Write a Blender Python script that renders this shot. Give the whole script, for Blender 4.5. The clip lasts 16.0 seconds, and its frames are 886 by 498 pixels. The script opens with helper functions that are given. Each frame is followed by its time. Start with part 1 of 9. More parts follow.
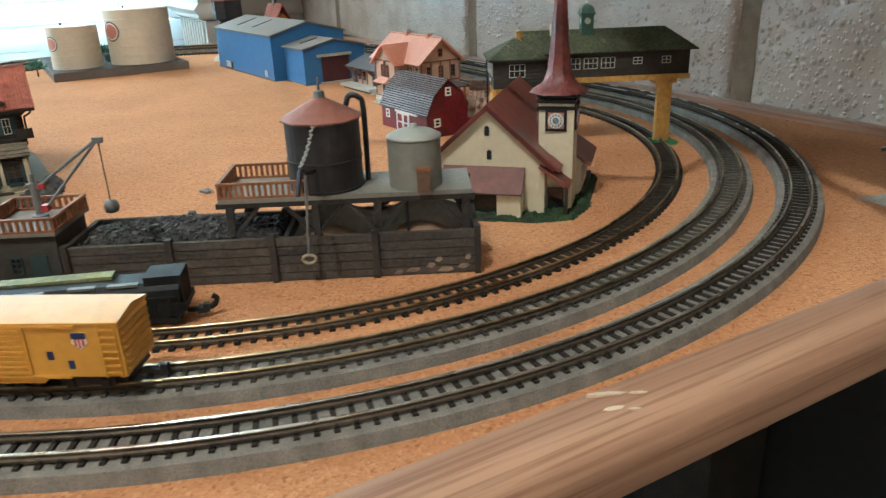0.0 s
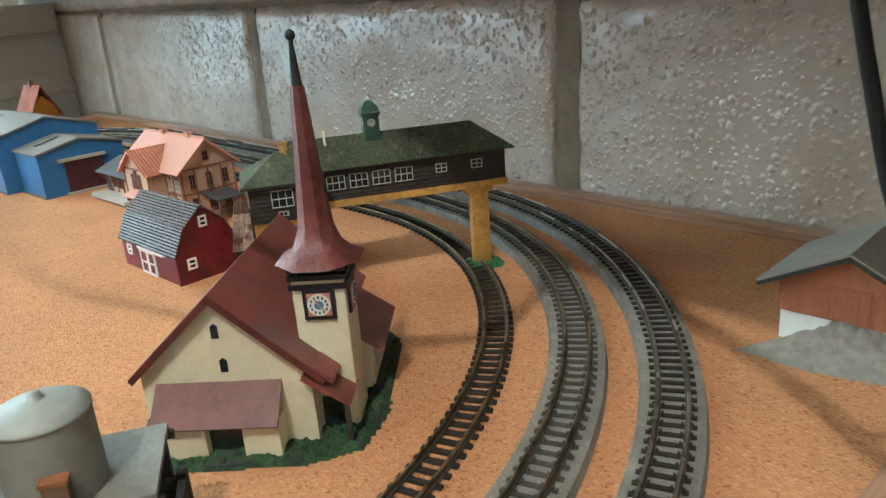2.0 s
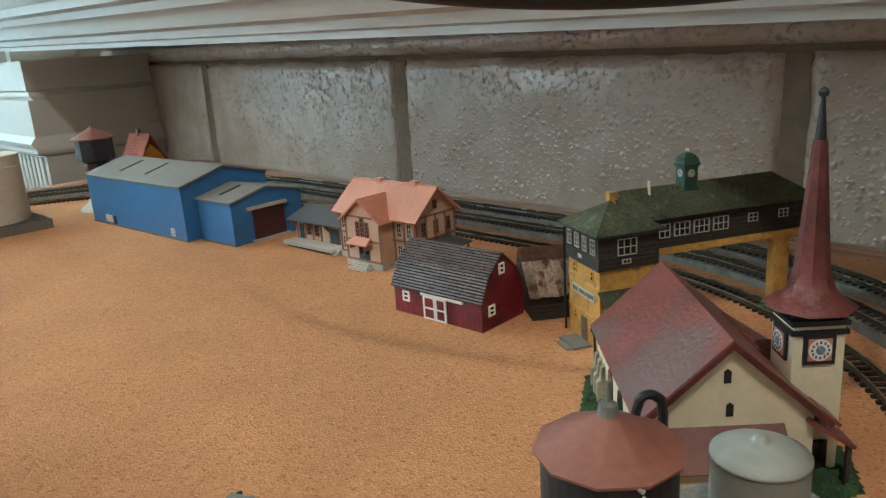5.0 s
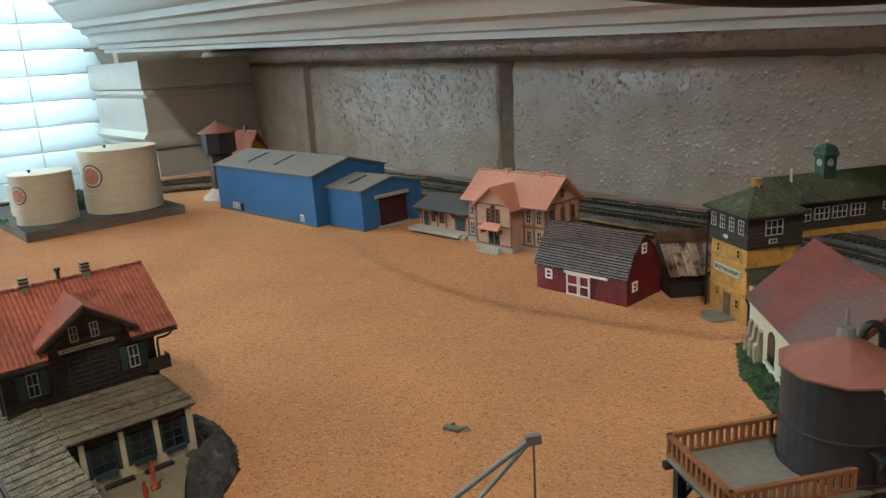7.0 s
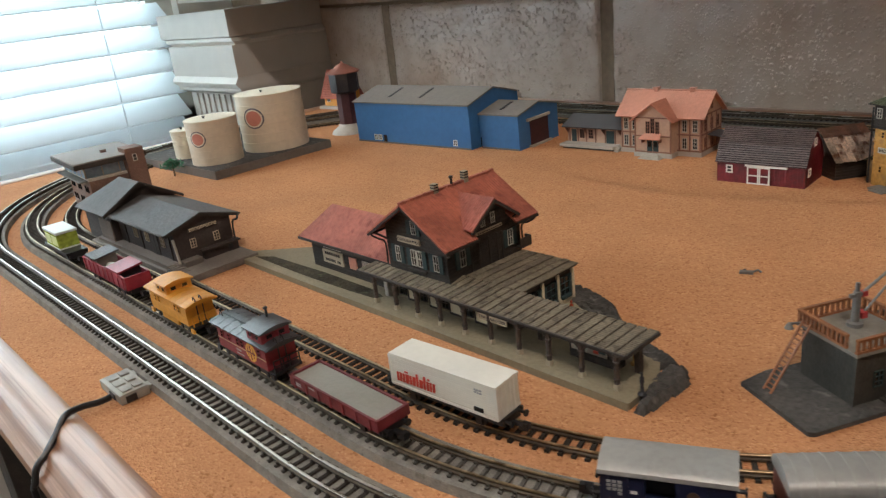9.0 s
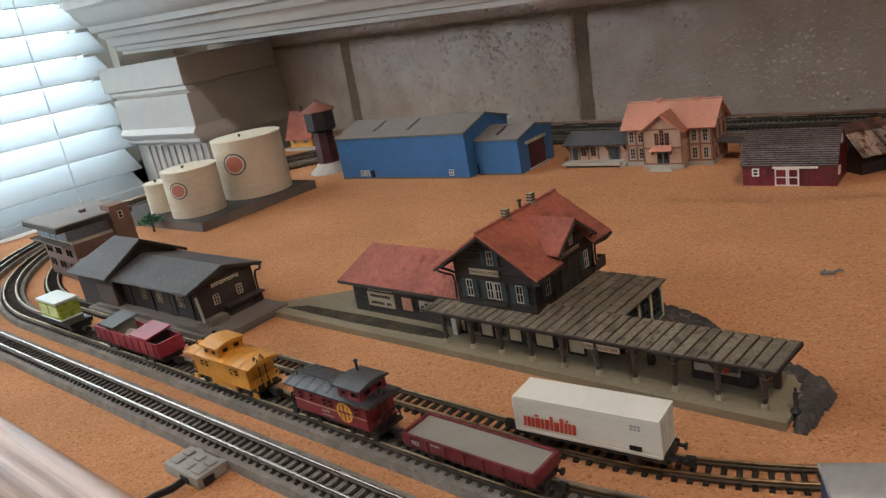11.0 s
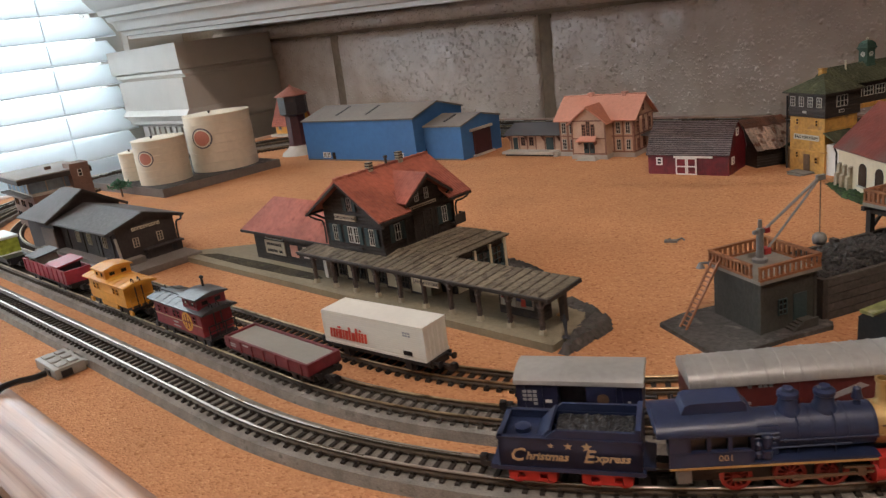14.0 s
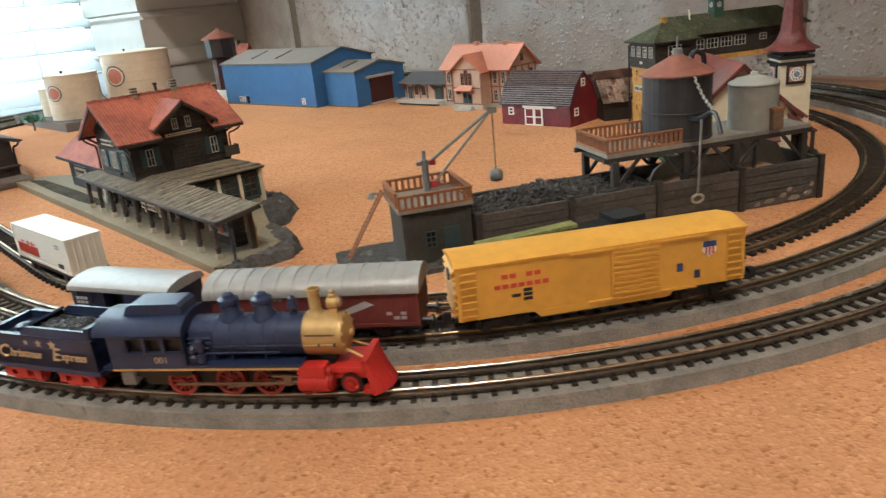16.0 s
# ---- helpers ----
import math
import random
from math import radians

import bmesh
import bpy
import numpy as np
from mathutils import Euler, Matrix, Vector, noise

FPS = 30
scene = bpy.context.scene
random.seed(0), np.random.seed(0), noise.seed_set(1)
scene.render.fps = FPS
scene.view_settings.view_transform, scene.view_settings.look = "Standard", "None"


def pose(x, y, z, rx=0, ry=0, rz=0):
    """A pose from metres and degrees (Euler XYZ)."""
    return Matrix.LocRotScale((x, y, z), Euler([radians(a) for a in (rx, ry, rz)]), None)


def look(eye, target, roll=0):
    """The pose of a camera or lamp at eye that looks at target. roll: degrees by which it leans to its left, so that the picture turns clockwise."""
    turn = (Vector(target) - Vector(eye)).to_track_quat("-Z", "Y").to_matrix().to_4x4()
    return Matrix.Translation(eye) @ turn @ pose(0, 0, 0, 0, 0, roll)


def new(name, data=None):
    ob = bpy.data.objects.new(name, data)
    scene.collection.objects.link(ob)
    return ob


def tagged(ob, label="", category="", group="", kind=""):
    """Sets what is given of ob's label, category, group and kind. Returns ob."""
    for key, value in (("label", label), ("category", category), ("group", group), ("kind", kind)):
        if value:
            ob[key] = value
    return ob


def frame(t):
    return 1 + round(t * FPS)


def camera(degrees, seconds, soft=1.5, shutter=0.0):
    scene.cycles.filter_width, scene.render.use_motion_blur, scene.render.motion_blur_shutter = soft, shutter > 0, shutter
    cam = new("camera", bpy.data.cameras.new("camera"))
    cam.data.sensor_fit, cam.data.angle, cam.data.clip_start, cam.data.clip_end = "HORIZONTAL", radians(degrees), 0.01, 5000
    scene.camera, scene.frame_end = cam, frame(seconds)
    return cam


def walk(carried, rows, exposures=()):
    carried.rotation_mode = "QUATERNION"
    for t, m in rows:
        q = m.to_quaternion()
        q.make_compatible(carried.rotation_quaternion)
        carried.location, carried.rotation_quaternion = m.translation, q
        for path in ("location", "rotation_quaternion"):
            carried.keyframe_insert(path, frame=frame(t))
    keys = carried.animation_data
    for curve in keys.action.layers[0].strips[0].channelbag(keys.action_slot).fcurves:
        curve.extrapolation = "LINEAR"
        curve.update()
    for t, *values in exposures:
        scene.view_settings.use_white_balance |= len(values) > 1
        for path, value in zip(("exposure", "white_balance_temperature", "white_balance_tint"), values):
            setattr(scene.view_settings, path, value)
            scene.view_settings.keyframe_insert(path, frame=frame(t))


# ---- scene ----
cam = camera(61.9, 16.0, soft=1.3, shutter=0.2)
PATH = [
    (0, (0.0249, 0.0330, 0.0917), (-1.2792, 0.7638, -0.5009), -2.3),
    (0.5, (0.0217, 0.0643, 0.0941), (-1.2695, 0.8346, -0.4760), -2.2),
    (1, (0.0016, 0.0981, 0.0933), (-1.2494, 0.9447, -0.4559), -2.9),
    (1.5, (-0.0177, 0.1110, 0.0989), (-1.2132, 1.0444, -0.4358), -3.8),
    (2, (-0.0434, 0.1142, 0.1029), (-1.1779, 1.1264, -0.4213), -4.5),
    (2.5, (-0.0716, 0.1029, 0.1110), (-1.1578, 1.1738, -0.3988), -5),
    (3, (-0.0949, 0.0820, 0.1182), (-1.1642, 1.1803, -0.3666), -5.4),
    (3.5, (-0.1134, 0.0579, 0.1286), (-1.1867, 1.1570, -0.3433), -5.6),
    (4, (-0.1198, 0.0402, 0.1198), (-1.2076, 1.1344, -0.3345), -4.9),
    (4.2, (-0.1238, 0.0362, 0.1182), (-1.2156, 1.1248, -0.3377), -4.5),
    (6.3, (-0.1311, -0.0193, 0.1085), (-1.3137, 1.0034, -0.2677), -3.6),
    (6.5, (-0.1335, -0.0257, 0.1126), (-1.3161, 0.9881, -0.2838), -3.5),
    (7, (-0.1343, -0.0370, 0.1126), (-1.3322, 0.9552, -0.2959), -3.6),
    (7.5, (-0.1327, -0.0659, 0.1126), (-1.3395, 0.9021, -0.3256), -3.7),
    (8, (-0.1286, -0.0997, 0.1134), (-1.3362, 0.8482, -0.3658), -4.3),
    (8.5, (-0.1327, -0.1407, 0.1142), (-1.3178, 0.8120, -0.4084), -5.5),
    (9, (-0.1608, -0.1938, 0.1343), (-1.2960, 0.8024, -0.4181), -6.9),
    (9.5, (-0.2040, -0.1976, 0.1347), (-1.2768, 0.8611, -0.4257), -8),
    (11.8, (-0.2171, -0.2235, 0.1294), (-1.2663, 0.8940, -0.3562), -10.6),
    (12, (-0.2139, -0.2187, 0.1270), (-1.2639, 0.8989, -0.3570), -10.6),
    (12.5, (-0.2026, -0.2131, 0.1262), (-1.2575, 0.9029, -0.3505), -10.1),
    (13, (-0.1897, -0.2098, 0.1190), (-1.2534, 0.9013, -0.3505), -9.3),
    (13.5, (-0.1680, -0.2066, 0.1118), (-1.2430, 0.8949, -0.3538), -8.2),
    (14, (-0.1415, -0.2010, 0.1069), (-1.2349, 0.8820, -0.3586), -7.6),
    (14.5, (-0.1190, -0.1785, 0.0949), (-1.2325, 0.8772, -0.3867), -7.2),
    (15, (-0.0933, -0.1584, 0.0876), (-1.2277, 0.8659, -0.4108), -6.8),
    (15.5, (-0.0740, -0.1439, 0.0844), (-1.2245, 0.8563, -0.4285), -6.6),
    (16, (-0.0547, -0.1174, 0.0804), (-1.2012, 0.8804, -0.4454), -5.8),
]
EXPOSURES = [
    (0.0, 0.5, 5350, -4), (0.5, 0.8, 5150, -7), (1.0, 0.95, 5250, -6), (1.5, 0.98, 5250, -7), (2.0, 0.75, 5250, -8), (2.5, 0.6, 5200, -9), (3.0, 0.77, 5150, -11), (3.5, 0.85, 5100, -12),
    (4.2, 0.5, 5300, -9), (6.3, -0.36, 5700, -2), (6.6, -0.34, 5700, -2), (7.0, -0.24, 5750, -2), (8.0, -0.26, 5950, 4), (9.5, -0.24, 6150, 10), (12.0, -0.62, 6250, 15), (13.5, -0.58, 6450, 19), (14.0, -0.34, 6400, 17),
    (14.5, -0.18, 6350, 13), (15.0, -0.22, 6250, 10), (15.5, 0.03, 6150, 8), (16.0, 0.4, 5900, 4)]
walk(cam, [(t, look(eye, target, roll)) for t, eye, target, roll in PATH], EXPOSURES)

# ---------------------------------------------------------------- light
world = bpy.data.worlds.new("room_air")
scene.world = world
world.use_nodes = True
sky = world.node_tree.nodes.new("ShaderNodeTexSky")
sky.sky_type, sky.sun_disc = "NISHITA", False
sky.sun_elevation, sky.sun_rotation = radians(40), radians(250)
world.node_tree.links.new(sky.outputs["Color"], world.node_tree.nodes["Background"].inputs["Color"])
world.node_tree.nodes["Background"].inputs["Strength"].default_value = 0.10


def area_lamp(name, m, sx, sy, watts, colour):
    la = bpy.data.lights.new(name, "AREA")
    la.shape, la.size, la.size_y, la.energy, la.color = "RECTANGLE", sx, sy, watts, colour
    ob = new(name, la)
    ob.matrix_world = m
    return ob


WINDOW_X = -1.30
area_lamp("window_daylight", look((WINDOW_X + 0.06, -0.47, 0.42), (0.2, -0.2, 0.05)), 1.06, 0.95, 7.6, (0.90, 0.96, 1.0))
bulb = bpy.data.lights.new("ceiling_lamp", "POINT")
bulb.energy, bulb.color, bulb.shadow_soft_size = 45.0, (1.0, 0.855, 0.745), 0.034
new("ceiling_lamp", bulb).location = (0.36, -0.64, 1.58)

# ---------------------------------------------------------------- materials


def mat(name, col, rough=0.6, metal=0.0, var=0.18, scale=260.0, bump=0.15, fine=None, stain=None, stain_at=0.62, spec=0.5, wave=None, coat=0.0, depth=0.001):
    """A surface with grain at two scales, wear of a second colour, and fine relief. wave: (axis, period, depth)."""
    m = bpy.data.materials.new(name)
    m.use_nodes = True
    nt = m.node_tree
    bsdf = nt.nodes["Principled BSDF"]
    bsdf.inputs["Roughness"].default_value = rough
    bsdf.inputs["Metallic"].default_value = metal
    bsdf.inputs["Specular IOR Level"].default_value = spec
    bsdf.inputs["Coat Weight"].default_value = coat
    tc = nt.nodes.new("ShaderNodeTexCoord")
    oi = nt.nodes.new("ShaderNodeObjectInfo")
    shift = nt.nodes.new("ShaderNodeVectorMath")
    shift.operation = "ADD"
    nt.links.new(tc.outputs["Object"], shift.inputs[0])
    nt.links.new(oi.outputs["Random"], shift.inputs[1])

    def noise_tex(sc, detail=4.0):
        n = nt.nodes.new("ShaderNodeTexNoise")
        n.inputs["Scale"].default_value, n.inputs["Detail"].default_value = sc, detail
        nt.links.new(shift.outputs[0], n.inputs["Vector"])
        return n

    def ramp(src, a, b, lo, hi):
        r = nt.nodes.new("ShaderNodeValToRGB")
        r.color_ramp.elements[0].position, r.color_ramp.elements[1].position = lo, hi
        r.color_ramp.elements[0].color, r.color_ramp.elements[1].color = (*a, 1), (*b, 1)
        nt.links.new(src, r.inputs["Fac"])
        return r

    big = noise_tex(scale * 0.22)
    small = noise_tex(scale * 2.6, 6.0)
    lo = tuple(max(0.0, c * (1 - var)) for c in col)
    hi = tuple(min(1.0, c * (1 + var)) for c in col)
    base = ramp(big.outputs["Fac"], lo, hi, 0.3, 0.7)
    grain = ramp(small.outputs["Fac"], (1 - var * 0.9,) * 3, (1 + var * 0.25,) * 3, 0.3, 0.62)
    mul = nt.nodes.new("ShaderNodeMix")
    mul.data_type, mul.blend_type = "RGBA", "MULTIPLY"
    mul.inputs[0].default_value = 1.0
    nt.links.new(base.outputs["Color"], mul.inputs[6])
    nt.links.new(grain.outputs["Color"], mul.inputs[7])
    out = mul.outputs[2]
    if stain:
        sp = noise_tex(scale * 0.8, 7.0)
        mask = ramp(sp.outputs["Fac"], (0, 0, 0), (1, 1, 1), stain_at, stain_at + 0.12)
        mx = nt.nodes.new("ShaderNodeMix")
        mx.data_type = "RGBA"
        nt.links.new(mask.outputs["Color"], mx.inputs[0])
        nt.links.new(out, mx.inputs[6])
        mx.inputs[7].default_value = (*stain, 1)
        out = mx.outputs[2]
    nt.links.new(out, bsdf.inputs["Base Color"])
    rr = nt.nodes.new("ShaderNodeMapRange")
    rr.inputs["To Min"].default_value, rr.inputs["To Max"].default_value = max(0.02, rough - 0.1), min(1.0, rough + 0.12)
    nt.links.new(big.outputs["Fac"], rr.inputs["Value"])
    nt.links.new(rr.outputs["Result"], bsdf.inputs["Roughness"])
    bp = nt.nodes.new("ShaderNodeBump")
    bp.inputs["Strength"].default_value, bp.inputs["Distance"].default_value = bump, depth
    fn = noise_tex(fine or scale * 4.0, 5.0)
    height = fn.outputs["Fac"]
    if wave:
        axis, period, groove = wave
        wv = nt.nodes.new("ShaderNodeTexWave")
        wv.bands_direction = axis
        wv.inputs["Scale"].default_value, wv.inputs["Distortion"].default_value = 0.314 / period, 0.25
        nt.links.new(tc.outputs["Object"], wv.inputs["Vector"])
        ma = nt.nodes.new("ShaderNodeMath")
        ma.operation = "MULTIPLY_ADD"
        ma.inputs[1].default_value = groove
        nt.links.new(wv.outputs["Fac"], ma.inputs[0])
        nt.links.new(height, ma.inputs[2])
        height = ma.outputs[0]
    nt.links.new(height, bp.inputs["Height"])
    nt.links.new(bp.outputs["Normal"], bsdf.inputs["Normal"])
    return m


def cork_material():
    m = bpy.data.materials.new("cork_sheet")
    m.use_nodes = True
    nt = m.node_tree
    bsdf = nt.nodes["Principled BSDF"]
    bsdf.inputs["Roughness"].default_value, bsdf.inputs["Specular IOR Level"].default_value = 0.92, 0.1
    tc = nt.nodes.new("ShaderNodeTexCoord")
    warp = nt.nodes.new("ShaderNodeTexNoise")
    warp.inputs["Scale"].default_value = 500.0
    nt.links.new(tc.outputs["Object"], warp.inputs["Vector"])
    off = nt.nodes.new("ShaderNodeVectorMath")
    off.operation = "MULTIPLY_ADD"
    off.inputs[1].default_value = (0.0011,) * 3
    nt.links.new(warp.outputs["Color"], off.inputs[0])
    nt.links.new(tc.outputs["Object"], off.inputs[2])
    vo = nt.nodes.new("ShaderNodeTexVoronoi")
    vo.inputs["Scale"].default_value = 1250.0
    nt.links.new(off.outputs[0], vo.inputs["Vector"])
    ra = nt.nodes.new("ShaderNodeValToRGB")
    el = ra.color_ramp.elements
    el[0].position, el[0].color = 0.0, (0.34, 0.14, 0.058, 1)
    el[1].position, el[1].color = 1.0, (0.62, 0.325, 0.165, 1)
    for pos, col in ((0.10, (0.47, 0.215, 0.097)), (0.55, (0.53, 0.255, 0.12)), (0.90, (0.555, 0.27, 0.128))):
        e = el.new(pos)
        e.color = (*col, 1)
    se = nt.nodes.new("ShaderNodeSeparateColor")
    nt.links.new(vo.outputs["Color"], se.inputs["Color"])
    nt.links.new(se.outputs["Red"], ra.inputs["Fac"])
    big = nt.nodes.new("ShaderNodeTexNoise")
    big.inputs["Scale"].default_value, big.inputs["Detail"].default_value = 16.0, 5.0
    nt.links.new(tc.outputs["Object"], big.inputs["Vector"])
    rb = nt.nodes.new("ShaderNodeValToRGB")
    rb.color_ramp.elements[0].position, rb.color_ramp.elements[1].position = 0.3, 0.72
    rb.color_ramp.elements[0].color, rb.color_ramp.elements[1].color = (0.86, 0.86, 0.86, 1), (1.05, 1.05, 1.05, 1)
    nt.links.new(big.outputs["Fac"], rb.inputs["Fac"])
    mul = nt.nodes.new("ShaderNodeMix")
    mul.data_type, mul.blend_type = "RGBA", "MULTIPLY"
    mul.inputs[0].default_value = 1.0
    nt.links.new(ra.outputs["Color"], mul.inputs[6])
    nt.links.new(rb.outputs["Color"], mul.inputs[7])
    nt.links.new(mul.outputs[2], bsdf.inputs["Base Color"])
    bp = nt.nodes.new("ShaderNodeBump")
    bp.inputs["Strength"].default_value, bp.inputs["Distance"].default_value = 0.45, 0.0006
    nt.links.new(vo.outputs["Distance"], bp.inputs["Height"])
    nt.links.new(bp.outputs["Normal"], bsdf.inputs["Normal"])
    return m


def block_material():
    """Thick glossy paint over a flat block: scattered small blisters and pits, faint broad unevenness."""
    m = bpy.data.materials.new("painted_block")
    m.use_nodes = True
    nt = m.node_tree
    bsdf = nt.nodes["Principled BSDF"]
    bsdf.inputs["Specular IOR Level"].default_value = 0.75
    tc = nt.nodes.new("ShaderNodeTexCoord")
    oi = nt.nodes.new("ShaderNodeObjectInfo")
    shift = nt.nodes.new("ShaderNodeVectorMath")
    shift.operation = "ADD"
    nt.links.new(tc.outputs["Object"], shift.inputs[0])
    nt.links.new(oi.outputs["Random"], shift.inputs[1])

    def math_node(op, a, b):
        n = nt.nodes.new("ShaderNodeMath")
        n.operation = op
        for i, v in enumerate((a, b)):
            if isinstance(v, (int, float)):
                n.inputs[i].default_value = v
            else:
                nt.links.new(v, n.inputs[i])
        return n.outputs[0]

    def noise_fac(sc, detail):
        n = nt.nodes.new("ShaderNodeTexNoise")
        n.inputs["Scale"].default_value, n.inputs["Detail"].default_value = sc, detail
        nt.links.new(shift.outputs[0], n.inputs["Vector"])
        return n

    warp = noise_fac(140.0, 2.0)
    off = nt.nodes.new("ShaderNodeVectorMath")
    off.operation = "MULTIPLY_ADD"
    off.inputs[1].default_value = (0.0024,) * 3
    nt.links.new(warp.outputs["Color"], off.inputs[0])
    nt.links.new(shift.outputs[0], off.inputs[2])
    height = None
    for sc, share_of, size, amount in ((210.0, 0.50, 0.50, 0.66), (380.0, 0.30, 0.50, 0.34), (120.0, 0.93, 0.30, -0.25)):
        vo = nt.nodes.new("ShaderNodeTexVoronoi")
        vo.inputs["Scale"].default_value = sc
        nt.links.new(off.outputs[0], vo.inputs["Vector"])
        se = nt.nodes.new("ShaderNodeSeparateColor")
        nt.links.new(vo.outputs["Color"], se.inputs["Color"])
        chosen = math_node("GREATER_THAN", se.outputs["Red"], share_of)
        mr = nt.nodes.new("ShaderNodeMapRange")
        mr.interpolation_type = "SMOOTHSTEP"
        mr.inputs["From Min"].default_value, mr.inputs["From Max"].default_value = 0.0, size
        mr.inputs["To Min"].default_value, mr.inputs["To Max"].default_value = amount, 0.0
        nt.links.new(vo.outputs["Distance"], mr.inputs["Value"])
        h = math_node("MULTIPLY", chosen, mr.outputs["Result"])
        height = h if height is None else math_node("ADD", height, h)
    patch = noise_fac(22.0, 3.0)
    pr = nt.nodes.new("ShaderNodeMapRange")
    pr.inputs["From Min"].default_value, pr.inputs["From Max"].default_value = 0.22, 0.70
    nt.links.new(patch.outputs["Fac"], pr.inputs["Value"])
    height = math_node("MULTIPLY", height, pr.outputs["Result"])
    height = math_node("ADD", height, math_node("MULTIPLY", noise_fac(55.0, 4.0).outputs["Fac"], 0.45))
    bp = nt.nodes.new("ShaderNodeBump")
    bp.inputs["Strength"].default_value, bp.inputs["Distance"].default_value = 1.0, 0.0026
    nt.links.new(height, bp.inputs["Height"])
    nt.links.new(bp.outputs["Normal"], bsdf.inputs["Normal"])
    base = nt.nodes.new("ShaderNodeValToRGB")
    el = base.color_ramp.elements
    el[0].position, el[0].color = 0.28, (0.465, 0.352, 0.265, 1)
    el[1].position, el[1].color = 0.66, (0.575, 0.468, 0.383, 1)
    nt.links.new(noise_fac(30.0, 8.0).outputs["Fac"], base.inputs["Fac"])
    # bare brown pits where the paint has come away
    pits = nt.nodes.new("ShaderNodeValToRGB")
    pits.color_ramp.elements[0].position, pits.color_ramp.elements[1].position = 0.70, 0.76
    nt.links.new(noise_fac(115.0, 3.0).outputs["Fac"], pits.inputs["Fac"])
    bare = nt.nodes.new("ShaderNodeMix")
    bare.data_type = "RGBA"
    nt.links.new(pits.outputs["Color"], bare.inputs[0])
    nt.links.new(base.outputs["Color"], bare.inputs[6])
    bare.inputs[7].default_value = (0.29, 0.20, 0.13, 1)
    nt.links.new(bare.outputs[2], bsdf.inputs["Base Color"])
    rr = nt.nodes.new("ShaderNodeMapRange")
    rr.inputs["To Min"].default_value, rr.inputs["To Max"].default_value = 0.08, 0.34
    nt.links.new(patch.outputs["Fac"], rr.inputs["Value"])
    nt.links.new(rr.outputs["Result"], bsdf.inputs["Roughness"])
    return m


def wood_material(name, dark, light, stretch=(3.0, 60.0, 60.0), rough=0.4, coat=0.2):
    m = bpy.data.materials.new(name)
    m.use_nodes = True
    nt = m.node_tree
    bsdf = nt.nodes["Principled BSDF"]
    bsdf.inputs["Roughness"].default_value, bsdf.inputs["Coat Weight"].default_value = rough, coat
    bsdf.inputs["Coat Roughness"].default_value = 0.2
    tc = nt.nodes.new("ShaderNodeTexCoord")
    mp = nt.nodes.new("ShaderNodeMapping")
    mp.inputs["Scale"].default_value = stretch
    nt.links.new(tc.outputs["Object"], mp.inputs["Vector"])
    n1 = nt.nodes.new("ShaderNodeTexNoise")
    n1.inputs["Scale"].default_value, n1.inputs["Detail"].default_value, n1.inputs["Distortion"].default_value = 2.2, 8.0, 0.8
    nt.links.new(mp.outputs["Vector"], n1.inputs["Vector"])
    r = nt.nodes.new("ShaderNodeValToRGB")
    r.color_ramp.elements[0].position, r.color_ramp.elements[1].position = 0.30, 0.62
    r.color_ramp.elements[0].color, r.color_ramp.elements[1].color = (*dark, 1), (*light, 1)
    nt.links.new(n1.outputs["Fac"], r.inputs["Fac"])
    n2 = nt.nodes.new("ShaderNodeTexNoise")
    n2.inputs["Scale"].default_value, n2.inputs["Detail"].default_value = 11.0, 5.0
    nt.links.new(mp.outputs["Vector"], n2.inputs["Vector"])
    pore = nt.nodes.new("ShaderNodeValToRGB")
    pore.color_ramp.elements[0].position, pore.color_ramp.elements[1].position = 0.36, 0.5
    pore.color_ramp.elements[0].color, pore.color_ramp.elements[1].color = (0.70, 0.62, 0.56, 1), (1, 1, 1, 1)
    nt.links.new(n2.outputs["Fac"], pore.inputs["Fac"])
    mul = nt.nodes.new("ShaderNodeMix")
    mul.data_type, mul.blend_type = "RGBA", "MULTIPLY"
    mul.inputs[0].default_value = 1.0
    nt.links.new(r.outputs["Color"], mul.inputs[6])
    nt.links.new(pore.outputs["Color"], mul.inputs[7])
    nt.links.new(mul.outputs[2], bsdf.inputs["Base Color"])
    bp = nt.nodes.new("ShaderNodeBump")
    bp.inputs["Strength"].default_value, bp.inputs["Distance"].default_value = 0.12, 0.001
    nt.links.new(n1.outputs["Fac"], bp.inputs["Height"])
    nt.links.new(bp.outputs["Normal"], bsdf.inputs["Normal"])
    return m


def glow(name, col, strength):
    m = bpy.data.materials.new(name)
    m.use_nodes = True
    nt = m.node_tree
    bsdf = nt.nodes["Principled BSDF"]
    bsdf.inputs["Base Color"].default_value = (0, 0, 0, 1)
    tc = nt.nodes.new("ShaderNodeTexCoord")
    n = nt.nodes.new("ShaderNodeTexNoise")
    n.inputs["Scale"].default_value = 3.0
    nt.links.new(tc.outputs["Object"], n.inputs["Vector"])
    r = nt.nodes.new("ShaderNodeValToRGB")
    r.color_ramp.elements[0].position, r.color_ramp.elements[1].position = 0.35, 0.6
    r.color_ramp.elements[0].color, r.color_ramp.elements[1].color = (0.45, 0.62, 0.55, 1), (*col, 1)
    nt.links.new(n.outputs["Fac"], r.inputs["Fac"])
    nt.links.new(r.outputs["Color"], bsdf.inputs["Emission Color"])
    bsdf.inputs["Emission Strength"].default_value = strength
    return m


